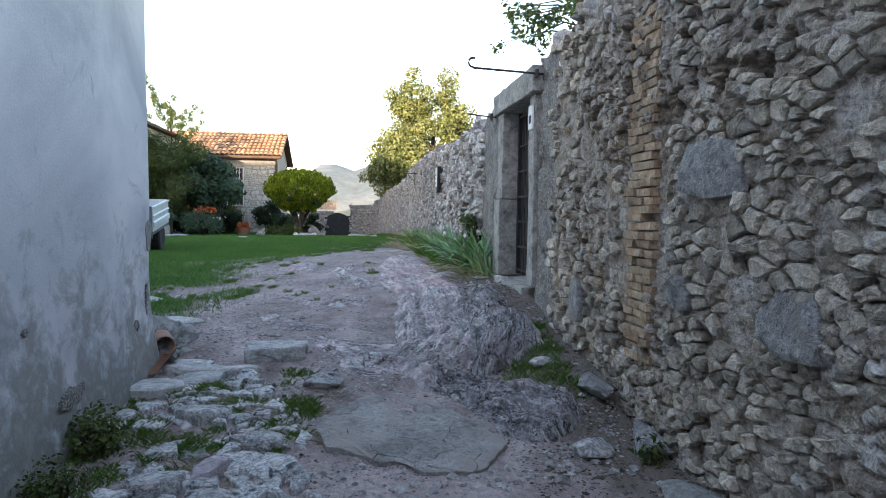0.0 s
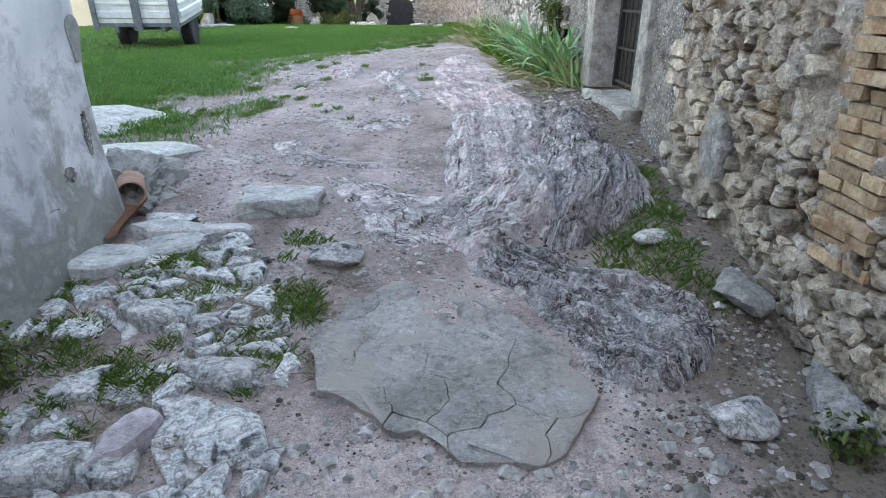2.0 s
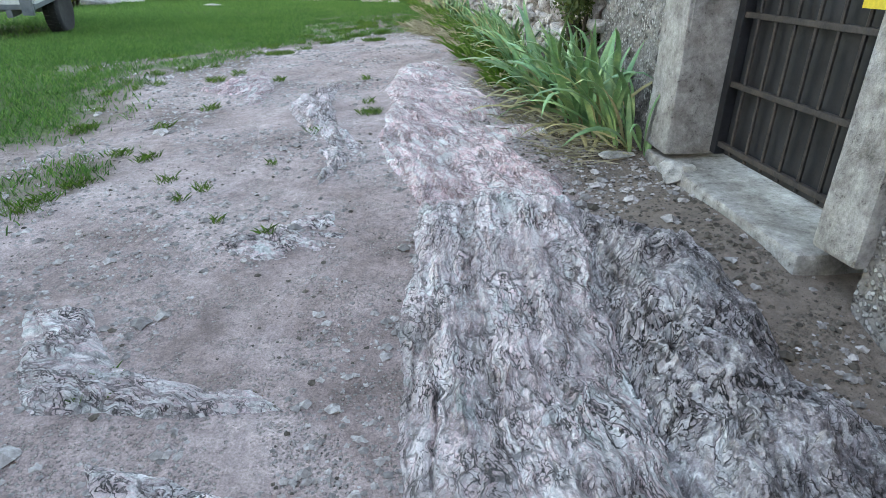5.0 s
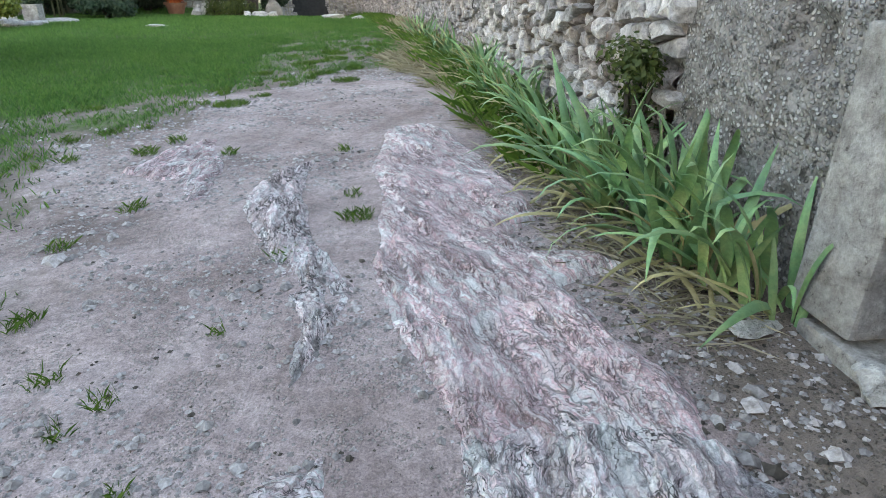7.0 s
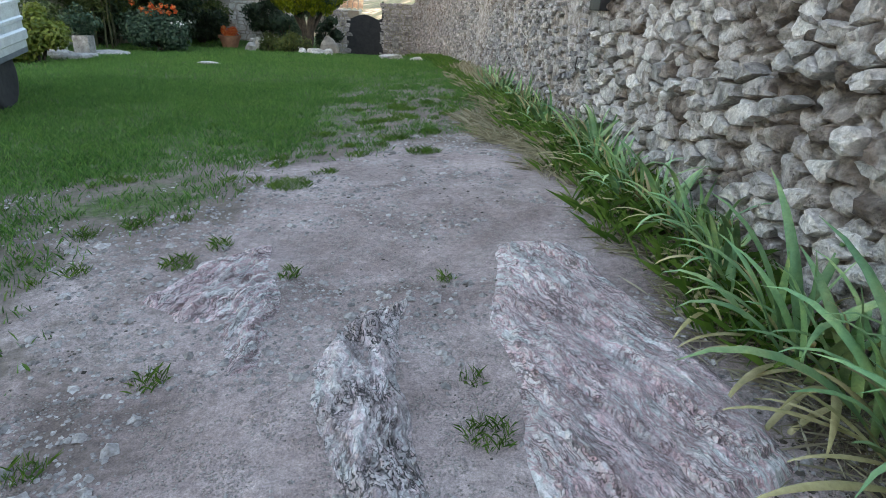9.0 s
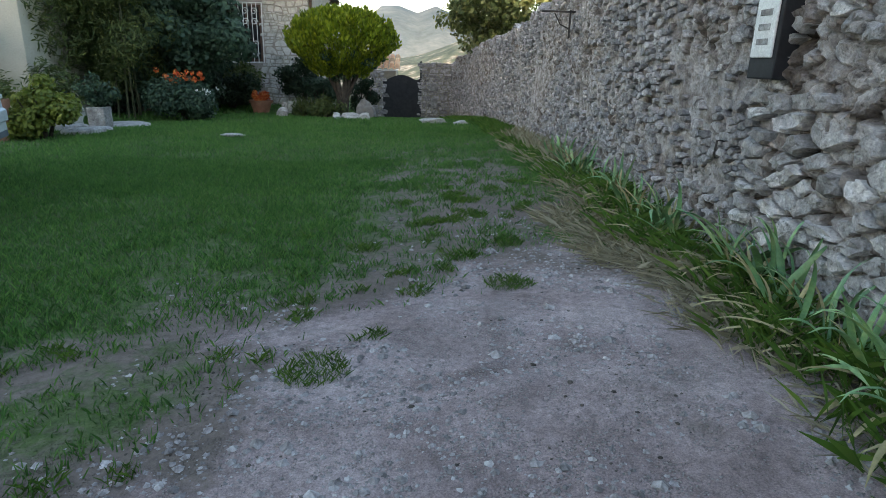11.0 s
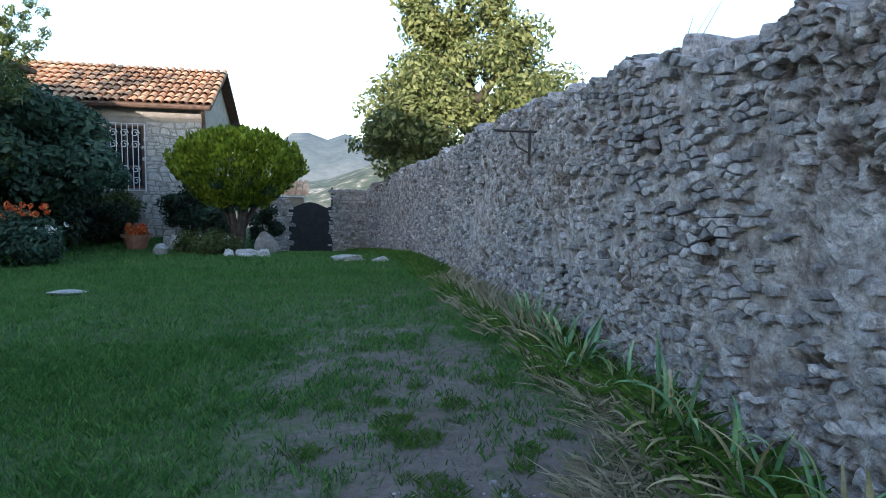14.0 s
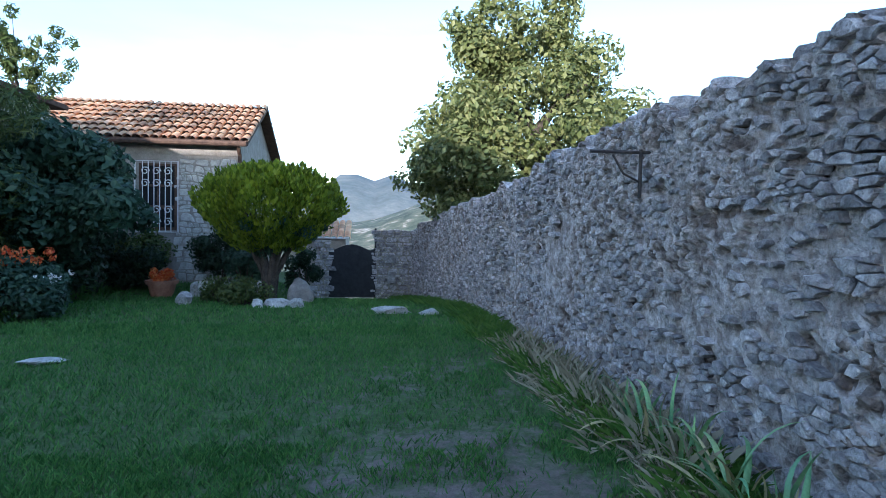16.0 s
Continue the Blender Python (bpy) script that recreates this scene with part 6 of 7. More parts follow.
def drain():
    t = thing("drain_outlet")
    bm = bmesh.new()
    bmesh.ops.create_icosphere(bm, subdivisions=5, radius=1.0)
    for v in bm.verts:
        d = v.co.copy()
        v.co = Vector((d.x * 0.27, d.y * 0.40, d.z * 0.29))
        v.co += d * (0.13 * noise.noise(v.co * 4) + 0.05 * noise.noise(v.co * 13) + 0.025 * noise.noise(v.co * 34))
        v.co += Vector((-1.47, 5.30, 1.40))
    part("concrete_hump", bm, M_CONCRETE, t)
    bm = bmesh.new()
    a, d = Vector((-1.46, 5.24, 1.55)), Vector((0.14, -0.31, -0.02))
    q = d.to_track_quat("Z", "Y")
    rings = []
    for (r, s) in ((0.085, 0.0), (0.085, 1.0), (0.074, 1.0), (0.074, 0.3)):
        rings.append([bm.verts.new(a + d * s + q @ Vector((math.cos(k) * r, math.sin(k) * r, 0))) for k in np.linspace(0, 2 * math.pi, 20, endpoint=False)])
    for r1, r2 in zip(rings, rings[1:]):
        for k in range(20):
            bm.faces.new((r1[k], r1[(k + 1) % 20], r2[(k + 1) % 20], r2[k]))
    bm.faces.new(rings[-1])
    part("pipe", bm, M_PVC, t, "round orange-brown pipe end", smooth=True)
    bm = bmesh.new()
    rows = []
    for s in np.linspace(0, 1, 5):
        c = Vector((-1.31, 4.93, 1.49)).lerp(Vector((-1.32, 4.55, 1.42)), s)
        rows.append([bm.verts.new(c + Vector((math.cos(k) * 0.085, 0, 0.03 + math.sin(k) * 0.055))) for k in np.linspace(math.pi, 2 * math.pi, 8)])
    for r1, r2 in zip(rows, rows[1:]):
        for k in range(7):
            bm.faces.new((r1[k], r1[k + 1], r2[k + 1], r2[k]))
    g = bmesh.ops.solidify(bm, geom=bm.faces[:], thickness=0.018)
    part("gutter_tile", bm, M_CLAY, t, "curved terracotta gutter tile", smooth=True)
    return tagged(t, "drain pipe end set in a lump of concrete", "drain")


drain()
# a patch where the plaster has come away
bm = bmesh.new()
ring = [(4.80 + 0.055 * math.cos(a) * (1 + 0.3 * math.sin(3 * a)), 2.43 + 0.14 * math.sin(a) * (1 + 0.15 * math.cos(2 * a))) for a in np.linspace(0, 2 * math.pi, 18, endpoint=False)]
lo_r, hi_r = [bm.verts.new((-1.42, y, z)) for y, z in ring], [bm.verts.new((-1.388, y, z)) for y, z in ring]
for k in range(18):
    bm.faces.new((lo_r[k], lo_r[(k + 1) % 18], hi_r[(k + 1) % 18], hi_r[k]))
bm.faces.new(hi_r)
tagged(part("cover_plate", bm, M_CONCRETE), "oval grey cover plate on the plastered wall", "plate")


# ---------------------------------------------------------------- trailer
M_ZINC = grain("galvanised_steel", [(0.3, (0.46, 0.49, 0.52)), (0.7, (0.62, 0.65, 0.67))], 7, 60, rough=0.45, metal=0.35, strength=0.1, distance=0.004, dirt=((0.30, 0.31, 0.31), 3.0, 0.62))
M_STEEL_BLUE = grain("blue_grey_painted_steel", [(0.3, (0.06, 0.075, 0.09)), (0.7, (0.12, 0.14, 0.16))], 8, 70, rough=0.55, strength=0.15)
M_TYRE = grain("black_rubber", [(0.3, (0.014, 0.014, 0.015)), (0.7, (0.03, 0.03, 0.031))], 12, 90, rough=0.85, strength=0.3)
M_RIM = grain("dusty_white_rim", [(0.3, (0.34, 0.34, 0.34)), (0.7, (0.55, 0.55, 0.55))], 12, 80, rough=0.5, strength=0.1)


def spin(name, prof, n, material, parent, at):
    """A body of revolution about the x axis from (radius, x) pairs."""
    bm = bmesh.new()
    rings = [[bm.verts.new((at[0] + x, at[1] + math.cos(a) * r, at[2] + math.sin(a) * r)) for a in np.linspace(0, 2 * math.pi, n, endpoint=False)] for r, x in prof]
    for r1, r2 in zip(rings, rings[1:]):
        for k in range(n):
            bm.faces.new((r1[k], r1[(k + 1) % n], r2[(k + 1) % n], r2[k]))
    bm.faces.new(rings[0])
    bm.faces.new(rings[-1][::-1])
    bmesh.ops.recalc_face_normals(bm, faces=bm.faces[:])
    return part(name, bm, material, parent, smooth=True)


def trailer():
    t = thing("farm_trailer", (-4.0, 13.3, gz(-4, 14) - 0.04), 7)
    W, L, B, T = 1.45, 1.95, 0.58, 1.12

    def tilt(bm):
        bmesh.ops.rotate(bm, cent=(0, 0.9, 0.4), matrix=Matrix.Rotation(radians(5.5), 3, "X"), verts=bm.verts)
        return bm

    def panel(bm, along, fixed, a0, a1, side):
        """A pressed steel side with two ribs."""
        prof = [(B, 0), (B + 0.08, 0), (B + 0.10, 0.03), (B + 0.20, 0.03), (B + 0.22, 0), (B + 0.30, 0), (B + 0.315, 0.022), (B + 0.345, 0.022), (B + 0.36, 0), (T - 0.04, 0), (T - 0.035, 0.03), (T, 0.03), (T, -0.025), (B, -0.025)]
        ends = []
        for a in (a0, a1):
            ends.append([bm.verts.new((fixed + side * o, a, z) if along == "y" else (a, fixed + side * o, z)) for z, o in prof])
        n = len(prof)
        for k in range(n):
            bm.faces.new((ends[0][k], ends[0][(k + 1) % n], ends[1][(k + 1) % n], ends[1][k]))
        bm.faces.new(ends[0][::-1])
        bm.faces.new(ends[1])
        bmesh.ops.recalc_face_normals(bm, faces=bm.faces[:])
        return tilt(bm)
    part("side_panel", panel(bmesh.new(), "y", 0.0, 0.03, L, 1), M_ZINC, t)
    part("side_panel", panel(bmesh.new(), "y", -W, 0.03, L, -1), M_ZINC, t)
    part("tailgate", panel(bmesh.new(), "x", 0.0, -W + 0.03, -0.03, -1), M_ZINC, t)
    part("front_panel", panel(bmesh.new(), "x", L, -W + 0.03, -0.03, 1), M_ZINC, t)
    part("bed_floor", tilt(boxed(-W, 0.0, 0, L, B - 0.06, B + 0.01, 0.004)), M_STEEL_BLUE, t)
    for x in (-W - 0.02, -W / 2 - 0.06, -0.14):
        part("post", tilt(boxed(x, x + 0.14 if x > -W else x + 0.09, -0.075, -0.03, B - 0.12, T + 0.01, 0.006)), M_STEEL_BLUE, t)
    for x in (-1.15, -0.36):
        part("chassis_beam", tilt(boxed(x, x + 0.07, 0.0, L + 0.2, B - 0.16, B - 0.062, 0.006)), M_STEEL_BLUE, t)
    part("axle", boxed(-W + 0.1, -0.1, 1.18, 1.26, 0.33, 0.41, 0.006), M_STEEL_BLUE, t)
    part("axle_mount", boxed(-1.15, -0.3, 1.16, 1.28, 0.40, B - 0.11, 0.004), M_STEEL_BLUE, t)
    part("drawbar", tube(bmesh.new(), [(-W / 2, L - 0.2, 0.48), (-W / 2, L + 1.0, 0.42)], 0.04, 8), M_STEEL_BLUE, t)
    part("prop", tube(bmesh.new(), [(-W / 2, L + 0.9, 0.44), (-W / 2, L + 0.9, -0.02)], 0.025, 8), M_STEEL_BLUE, t)
    for x in (-W + 0.02, -0.24):
        w = part("wheel", boxed(x + 0.06, x + 0.16, 1.16, 1.28, 0.31, 0.43, 0.01), M_STEEL_BLUE, t)
        spin("tyre", [(0.235, 0.02), (0.30, 0.0), (0.35, 0.012), (0.37, 0.04), (0.372, 0.11), (0.37, 0.18), (0.35, 0.208), (0.30, 0.22), (0.235, 0.20)], 36, M_TYRE, w, (x, 1.22, 0.37))
        bm = bmesh.new()
        for k in range(34):
            a = 2 * math.pi * k / 34
            for s in (0.035, 0.125):
                c = Vector((x + s + 0.03, 1.22 + math.cos(a + s) * 0.372, 0.37 + math.sin(a + s) * 0.372))
                bmesh.ops.create_cube(bm, size=1, matrix=Matrix.Translation(c) @ Matrix.Rotation(a + s, 4, "X") @ Matrix.Diagonal((0.07, 0.022, 0.03, 1)))
        part("tread", bm, M_TYRE, w)
        spin("rim", [(0.05, 0.10), (0.05, 0.175), (0.12, 0.165), (0.15, 0.13), (0.19, 0.135), (0.22, 0.19), (0.235, 0.195), (0.235, 0.02), (0.05, 0.03)], 28, M_RIM, w, (x, 1.22, 0.37))
        for k in range(5):
            a = 2 * math.pi * k / 5
            spin("wheel_nut", [(0.012, 0.16), (0.012, 0.185), (0.006, 0.188)], 6, M_RUST, w, (x, 1.22 + 0.09 * math.cos(a), 0.37 + 0.09 * math.sin(a)))
    return tagged(t, "small galvanised farm trailer with blue-grey posts parked on the lawn", "trailer")


trailer()


# ---------------------------------------------------------------- garden shrubs
def shrub(name, at, r, h, n, size, material, label, seed, lift=0.25, stems=6, category="shrub", small=0.3, **kw):
    rng = np.random.RandomState(seed)
    x, y = at
    z = gz(x, y)
    t = thing(name)
    for i in range(stems):
        a = 2 * math.pi * i / stems + rng.uniform(-0.3, 0.3)
        bm = tube(bmesh.new(), [(x + 0.04 * math.cos(a), y + 0.04 * math.sin(a), z - 0.05), (x + r * 0.3 * math.cos(a), y + r * 0.3 * math.sin(a), z + h * 0.4), (x + r * 0.6 * math.cos(a), y + r * 0.6 * math.sin(a), z + h * 0.75)], [0.03, 0.02, 0.008], 6)
        part("stem", bm, M_BARK, t)
    crown("leaves", rng, clumps(rng, (x, y, z + h * (0.5 + lift * 0.4)), r, h * 0.5, int(14 + 12 * r), small * r + 0.08), n, size, material, t, **kw)
    return tagged(t, label, category)


M_LEAF_DEEP = leaf_mat("deep_green_leaf", [(0.15, (0.012, 0.026, 0.014)), (0.5, (0.024, 0.045, 0.022)), (0.9, (0.05, 0.075, 0.035))])
M_LEAF_BAMBOO = leaf_mat("olive_bamboo_leaf", [(0.15, (0.03, 0.05, 0.015)), (0.5, (0.06, 0.09, 0.025)), (0.9, (0.13, 0.15, 0.045))])
M_LEAF_GOLD = leaf_mat("golden_shrub_leaf", [(0.15, (0.06, 0.09, 0.015)), (0.5, (0.13, 0.17, 0.025)), (0.9, (0.24, 0.26, 0.05))])
M_FLOWER = leaf_mat("orange_red_petal", [(0.2, (0.50, 0.06, 0.02)), (0.6, (0.66, 0.16, 0.04)), (0.9, (0.75, 0.35, 0.12))])
M_PETAL = leaf_mat("white_petal", [(0.2, (0.65, 0.62, 0.58)), (0.9, (0.8, 0.78, 0.74))])

fl = shrub("flowering_shrub", (-5.1, 22.6), 0.75, 0.75, 5500, 0.045, M_LEAF_DARK, "rounded dark shrub topped with orange-red flowers", 71)
rf = np.random.RandomState(72)
zt = gz(-5.1, 22.6)
FLOWERS = crown("flowers", rf, [(-5.1 + rf.normal() * 0.2, 22.5 + rf.normal() * 0.2, zt + 0.78 + rf.uniform(0, 0.28), 0.06, 0.06) for _ in range(26)], 420, 0.03, M_FLOWER, fl)
tagged(FLOWERS, "orange-red flower heads", kind="stuff")
WHITES = crown("white_flowers", rf, [(-4.6 + rf.normal() * 0.13, 22.4 + rf.normal() * 0.1, zt + 0.62 + rf.uniform(-0.1, 0.12), 0.03, 0.03) for _ in range(14)], 80, 0.022, M_PETAL, fl)
tagged(WHITES, "small white flowers", kind="stuff")
shrub("golden_shrub", (-5.95, 18.75), 0.55, 0.8, 4500, 0.045, M_LEAF_GOLD, "bright yellow-green low garden shrub", 73)
shrub("climbing_shrub", (-8.3, 19.9), 0.8, 2.2, 2600, 0.06, M_LEAF_MID, "loose leafy shrub against the cream house", 88, small=0.2)
shrub("garden_shrub", (-7.0, 23.8), 0.9, 1.3, 5000, 0.06, M_LEAF_DEEP, "dark evergreen undergrowth at the garden's edge", 74)
shrub("garden_shrub", (-6.3, 25.6), 1.0, 1.2, 5000, 0.06, M_LEAF_DEEP, "dark evergreen undergrowth at the garden's edge", 75)
shrub("garden_shrub", (-5.5, 27.3), 0.7, 1.0, 4500, 0.05, M_LEAF_DEEP, "dark evergreen undergrowth below the window", 76)
shrub("garden_shrub", (-5.6, 28.1), 0.8, 1.3, 4500, 0.05, M_LEAF_MID, "loose green shrub below the window", 77)
shrub("garden_shrub", (-3.6, 27.9), 0.7, 1.25, 4500, 0.05, M_LEAF_DEEP, "dark evergreen undergrowth beside the house", 78)
shrub("garden_shrub", (-2.9, 27.2), 0.5, 0.85, 3000, 0.045, M_LEAF_DARK, "dark green shrub beside the house", 79)
shrub("garden_shrub", (-1.75, 28.2), 0.4, 1.1, 3000, 0.045, M_LEAF_DEEP, "dark green shrub beside the gate", 80)
shrub("garden_shrub", (-2.4, 24.75), 0.42, 0.45, 2600, 0.035, M_LEAF_MID, "low green cushion plant under the clipped conifer", 81)
shrub("garden_shrub", (-3.2, 25.9), 0.3, 0.4, 1500, 0.035, M_LEAF_MID, "low green cushion plant by the stone edging", 82)
shrub("house_weed", (-1.24, 3.35), 0.15, 0.2, 1500, 0.016, M_LEAF_MID, "green weeds at the foot of the plastered wall", 83, category="weed")
shrub("house_weed", (-1.2, 2.85), 0.13, 0.12, 900, 0.014, M_LEAF_MID, "green weeds at the foot of the plastered wall", 84, category="weed")
shrub("wall_weed", (1.9, 8.55), 0.12, 0.8, 1300, 0.02, M_LEAF_MID, "thin bushy green weed against the wall", 85, category="weed")
shrub("wall_weed", (1.86, 2.95), 0.05, 0.1, 120, 0.02, M_LEAF_MID, "small leafy green weed at the wall foot", 86, category="weed")


def bamboo():
    rng = np.random.RandomState(91)
    t = thing("bamboo_hedge")
    for i in range(16):
        x, y = -7.3 + rng.uniform(-0.7, 1.1), 23.6 + rng.uniform(-1.3, 1.5)
        h = rng.uniform(2.6, 4.0)
        lean = rng.uniform(-0.3, 0.3, 2)
        z = gz(x, y) - 0.03
        part("cane", tube(bmesh.new(), [(x, y, z), (x + lean[0] * 0.4, y + lean[1] * 0.4, z + h * 0.6), (x + lean[0], y + lean[1], z + h)], [0.025, 0.018, 0.006], 6), M_CANE, t)
    b = [(-7.35 + rng.normal() * 0.75, 23.2 + rng.normal() * 1.0, rng.uniform(2.4, 5.1), 0.45, 0.42) for _ in range(100)]
    crown("leaves", rng, b, 40000, 0.075, M_LEAF_BAMBOO, t, aspect=0.22)
    return tagged(t, "tall olive-green bamboo hedge beside the cream house", "hedge")


M_CANE = grain("green_cane", [(0.3, (0.04, 0.045, 0.02)), (0.7, (0.08, 0.08, 0.04))], 8, 60, rough=0.5, strength=0.1)
bamboo()


def feathery():
    rng = np.random.RandomState(92)
    t = thing("feathery_tree")
    bm = bmesh.new()
    tube(bm, [(-7.6, 27.2, 1.4), (-7.5, 27.0, 4.0), (-7.4, 26.7, 6.0)], [0.09, 0.06, 0.03], 7)
    tips = [(-8.3, 26, 8.2), (-7.9, 26.2, 7.4), (-7.1, 26, 7.1), (-6.6, 26, 6.6), (-6.1, 26, 6.1), (-7.2, 25.8, 6.7), (-6.2, 26, 6.9), (-8.6, 26.2, 6.9)]
    blobs = []
    for p in tips:
        a = Vector((-7.45, 26.85, rng.uniform(4.6, 5.8)))
        e = Vector(p)
        mid = a.lerp(e, 0.5) + Vector((0, 0, 0.25))
        tube(bm, [a, mid, e], [0.022, 0.013, 0.004], 5)
        for k in np.linspace(0.45, 1.0, 7):
            q = a.lerp(e, k)
            blobs.append((*(q + Vector(rng.normal(size=3) * 0.08)), 0.15, 0.14))
    part("trunk", bm, M_BARK, t)
    crown("leaves", rng, blobs, 4200, 0.07, M_LEAF_MID, t, aspect=0.25)
    return tagged(t, "thin feathery tree with sparse pinnate leaves above the roof", "tree")


feathery()


def overhang():
    rng = np.random.RandomState(93)
    t = thing("overhanging_tree")
    bm = bmesh.new()
    tube(bm, [(4.6, 7.2, 1.0), (4.3, 7.2, 3.5), (3.6, 7.4, 5.2)], [0.12, 0.09, 0.05], 8)
    blobs = []
    for _ in range(16):
        e = Vector((rng.uniform(2.35, 3.0), rng.uniform(6.2, 9.2), rng.uniform(4.9, 6.2)))
        a = Vector((3.6, 7.4, 5.2)) + Vector(rng.normal(size=3) * 0.15)
        tube(bm, [a, a.lerp(e, 0.5) + Vector((0, 0, 0.15)), e], [0.02, 0.012, 0.004], 5)
        for k in (0.6, 0.75, 0.9, 1.0):
            q = a.lerp(e, k)
            blobs.append((*(q + Vector(rng.normal(size=3) * 0.06)), 0.13, 0.12))
    part("trunk", bm, M_BARK, t)
    crown("leaves", rng, blobs, 1300, 0.04, M_LEAF_MID, t)
    return tagged(t, "small tree reaching bare-twigged branches over the wall", "tree")


overhang()
tw = thing("dry_twigs")
bm = bmesh.new()
rw = np.random.RandomState(94)
for _ in range(9):
    a = Vector((2.5, 16.0 + rw.uniform(-0.1, 0.1), 4.0))
    e = a + Vector((rw.uniform(-0.2, 0.5), rw.uniform(-0.6, 0.3), rw.uniform(0.3, 0.75)))
    tube(bm, [a, a.lerp(e, 0.5) + Vector(rw.normal(size=3) * 0.05), e], [0.008, 0.005, 0.002], 5)
part("twigs", bm, M_BARK, tw)
tagged(tw, "bare dry twigs growing on top of the wall", "twigs")


# ---------------------------------------------------------------- pots, stones and edging in the garden
def pot(name, at, r, h, material, label, plant=None, seed=1):
    x, y = at
    z = gz(x, y) - 0.01
    t = thing(name)
    bm = bmesh.new()
    prof = [(r * 0.68, 0), (r * 0.94, h * 0.8), (r * 1.06, h * 0.8), (r * 1.08, h), (r * 0.95, h), (r * 0.88, h * 0.85)]
    rings = [[bm.verts.new((x + math.cos(a) * q, y + math.sin(a) * q, z + k)) for a in np.linspace(0, 2 * math.pi, 24, endpoint=False)] for q, k in prof]
    for r1, r2 in zip(rings, rings[1:]):
        for k in range(24):
            bm.faces.new((r1[k], r1[(k + 1) % 24], r2[(k + 1) % 24], r2[k]))
    bm.faces.new(rings[0][::-1])
    part("pot", bm, material, t)
    bm = bmesh.new()
    bm.faces.new([bm.verts.new((x + math.cos(a) * r * 0.89, y + math.sin(a) * r * 0.89, z + h * 0.86 + 0.01 * math.sin(a * 5))) for a in np.linspace(0, 2 * math.pi, 20, endpoint=False)])
    part("soil", bm, M_DEBRIS, t)
    if plant:
        rng = np.random.RandomState(seed)
        crown("plant", rng, clumps(rng, (x, y, z + h + 0.12), r * 0.8, 0.14, 10, 0.12), 700, 0.035, plant, t)
    return tagged(t, label, "pot")


pot("flower_pot", (-4.5, 26.6), 0.31, 0.36, M_CLAY, "round terracotta pot with a small reddish plant", M_FLOWER, 2)
pot("flower_pot", (-6.35, 18.25), 0.2, 0.62, M_CLAY, "tall terracotta pot behind the trailer", M_LEAF_MID, 3)
pot("flower_pot", (-6.45, 20.5), 0.2, 0.26, M_WHITE, "white bowl planter with a cushion plant", M_LEAF_MID, 4)
pot("flower_pot", (-6.75, 20.9), 0.2, 0.3, M_CLAY, "terracotta pot with a leafy plant", M_LEAF_DARK, 5)
pl = thing("box_planter")
zz = gz(-5.85, 20.3)
part("box", boxed(-6.0, -5.7, 20.15, 20.45, zz - 0.01, zz + 0.38, 0.012), M_DRESSED, pl)
rp = np.random.RandomState(6)
crown("plant", rp, clumps(rp, (-5.85, 20.3, zz + 0.65), 0.26, 0.32, 12, 0.14), 900, 0.04, M_LEAF_DARK, pl)
tagged(pl, "square grey stone planter with a leafy plant", "planter")


def scroll(bm, c, r, turns, plane, thick, flip=1):
    pts = []
    for k in range(15):
        a = k / 14 * turns * 2 * math.pi
        q = r * (1 - 0.75 * k / 14)
        pts.append((c[0] + flip * math.cos(a) * q, c[1], c[2] + math.sin(a) * q))
    tube(bm, pts, thick, 5)


fence = thing("white_scroll_fence")
for k in range(4):
    bm = bmesh.new()
    x = -7.15 + k * 0.22
    tube(bm, [(x, 20.6, 1.65), (x, 20.6, 2.5 - k * 0.08)], 0.009, 5)
    part("bar", bm, M_WHITE, fence)
    bm = bmesh.new()
    scroll(bm, (x + 0.11, 20.6, 2.3 - k * 0.08), 0.1, 1.4, "x", 0.008)
    scroll(bm, (x + 0.11, 20.6, 2.05 - k * 0.08), 0.09, 1.4, "x", 0.008, -1)
    part("scroll", bm, M_WHITE, fence)
tagged(fence, "low white wrought-iron scroll fence", "fence")

laid("paving_stone", 0.9, 0.75, 0.09, (-5.75, 19.5, gz(-5.75, 19.5)), 20, M_FLAG, "pale paving stone at the edge of the lawn", 101, category="paving")
laid("paving_stone", 0.85, 0.7, 0.09, (-6.3, 19.95, gz(-6.3, 19.95)), 70, M_FLAG, "pale paving stone at the edge of the lawn", 102, category="paving")
laid("paving_stone", 0.9, 0.6, 0.08, (-5.6, 20.75, gz(-5.6, 20.75)), 40, M_FLAG, "pale paving stone at the edge of the lawn", 103, category="paving")
laid("lawn_stone", 0.5, 0.3, 0.06, (-3.2, 19.4, gz(-3.2, 19.4)), 15, M_WHITESTONE, "flat pale stone sunk in the lawn", 104)
laid("lawn_stone", 0.7, 0.5, 0.16, (0.3, 23.5, gz(0.3, 23.5)), 5, M_WHITESTONE, "flat white stone in the grass near the gate", 105)
laid("lawn_stone", 0.4, 0.3, 0.1, (0.95, 23.3, gz(0.95, 23.3)), 45, M_WHITESTONE, "flat white stone in the grass near the gate", 106)
laid("garden_rock", 0.42, 0.34, 0.27, (-3.6, 25.1, gz(-3.6, 25.1)), 30, M_WHITESTONE, "rough white rock at the edge of the flower bed", 107, 8, 0.15)
laid("garden_rock", 0.45, 0.38, 0.24, (-1.75, 24.5, gz(-1.75, 24.5)), 10, M_WHITESTONE, "rough white rock under the clipped conifer", 108, 8, 0.15)
laid("garden_rock", 0.36, 0.3, 0.22, (-1.4, 24.45, gz(-1.4, 24.45)), 60, M_WHITESTONE, "rough white rock under the clipped conifer", 109, 8, 0.15)
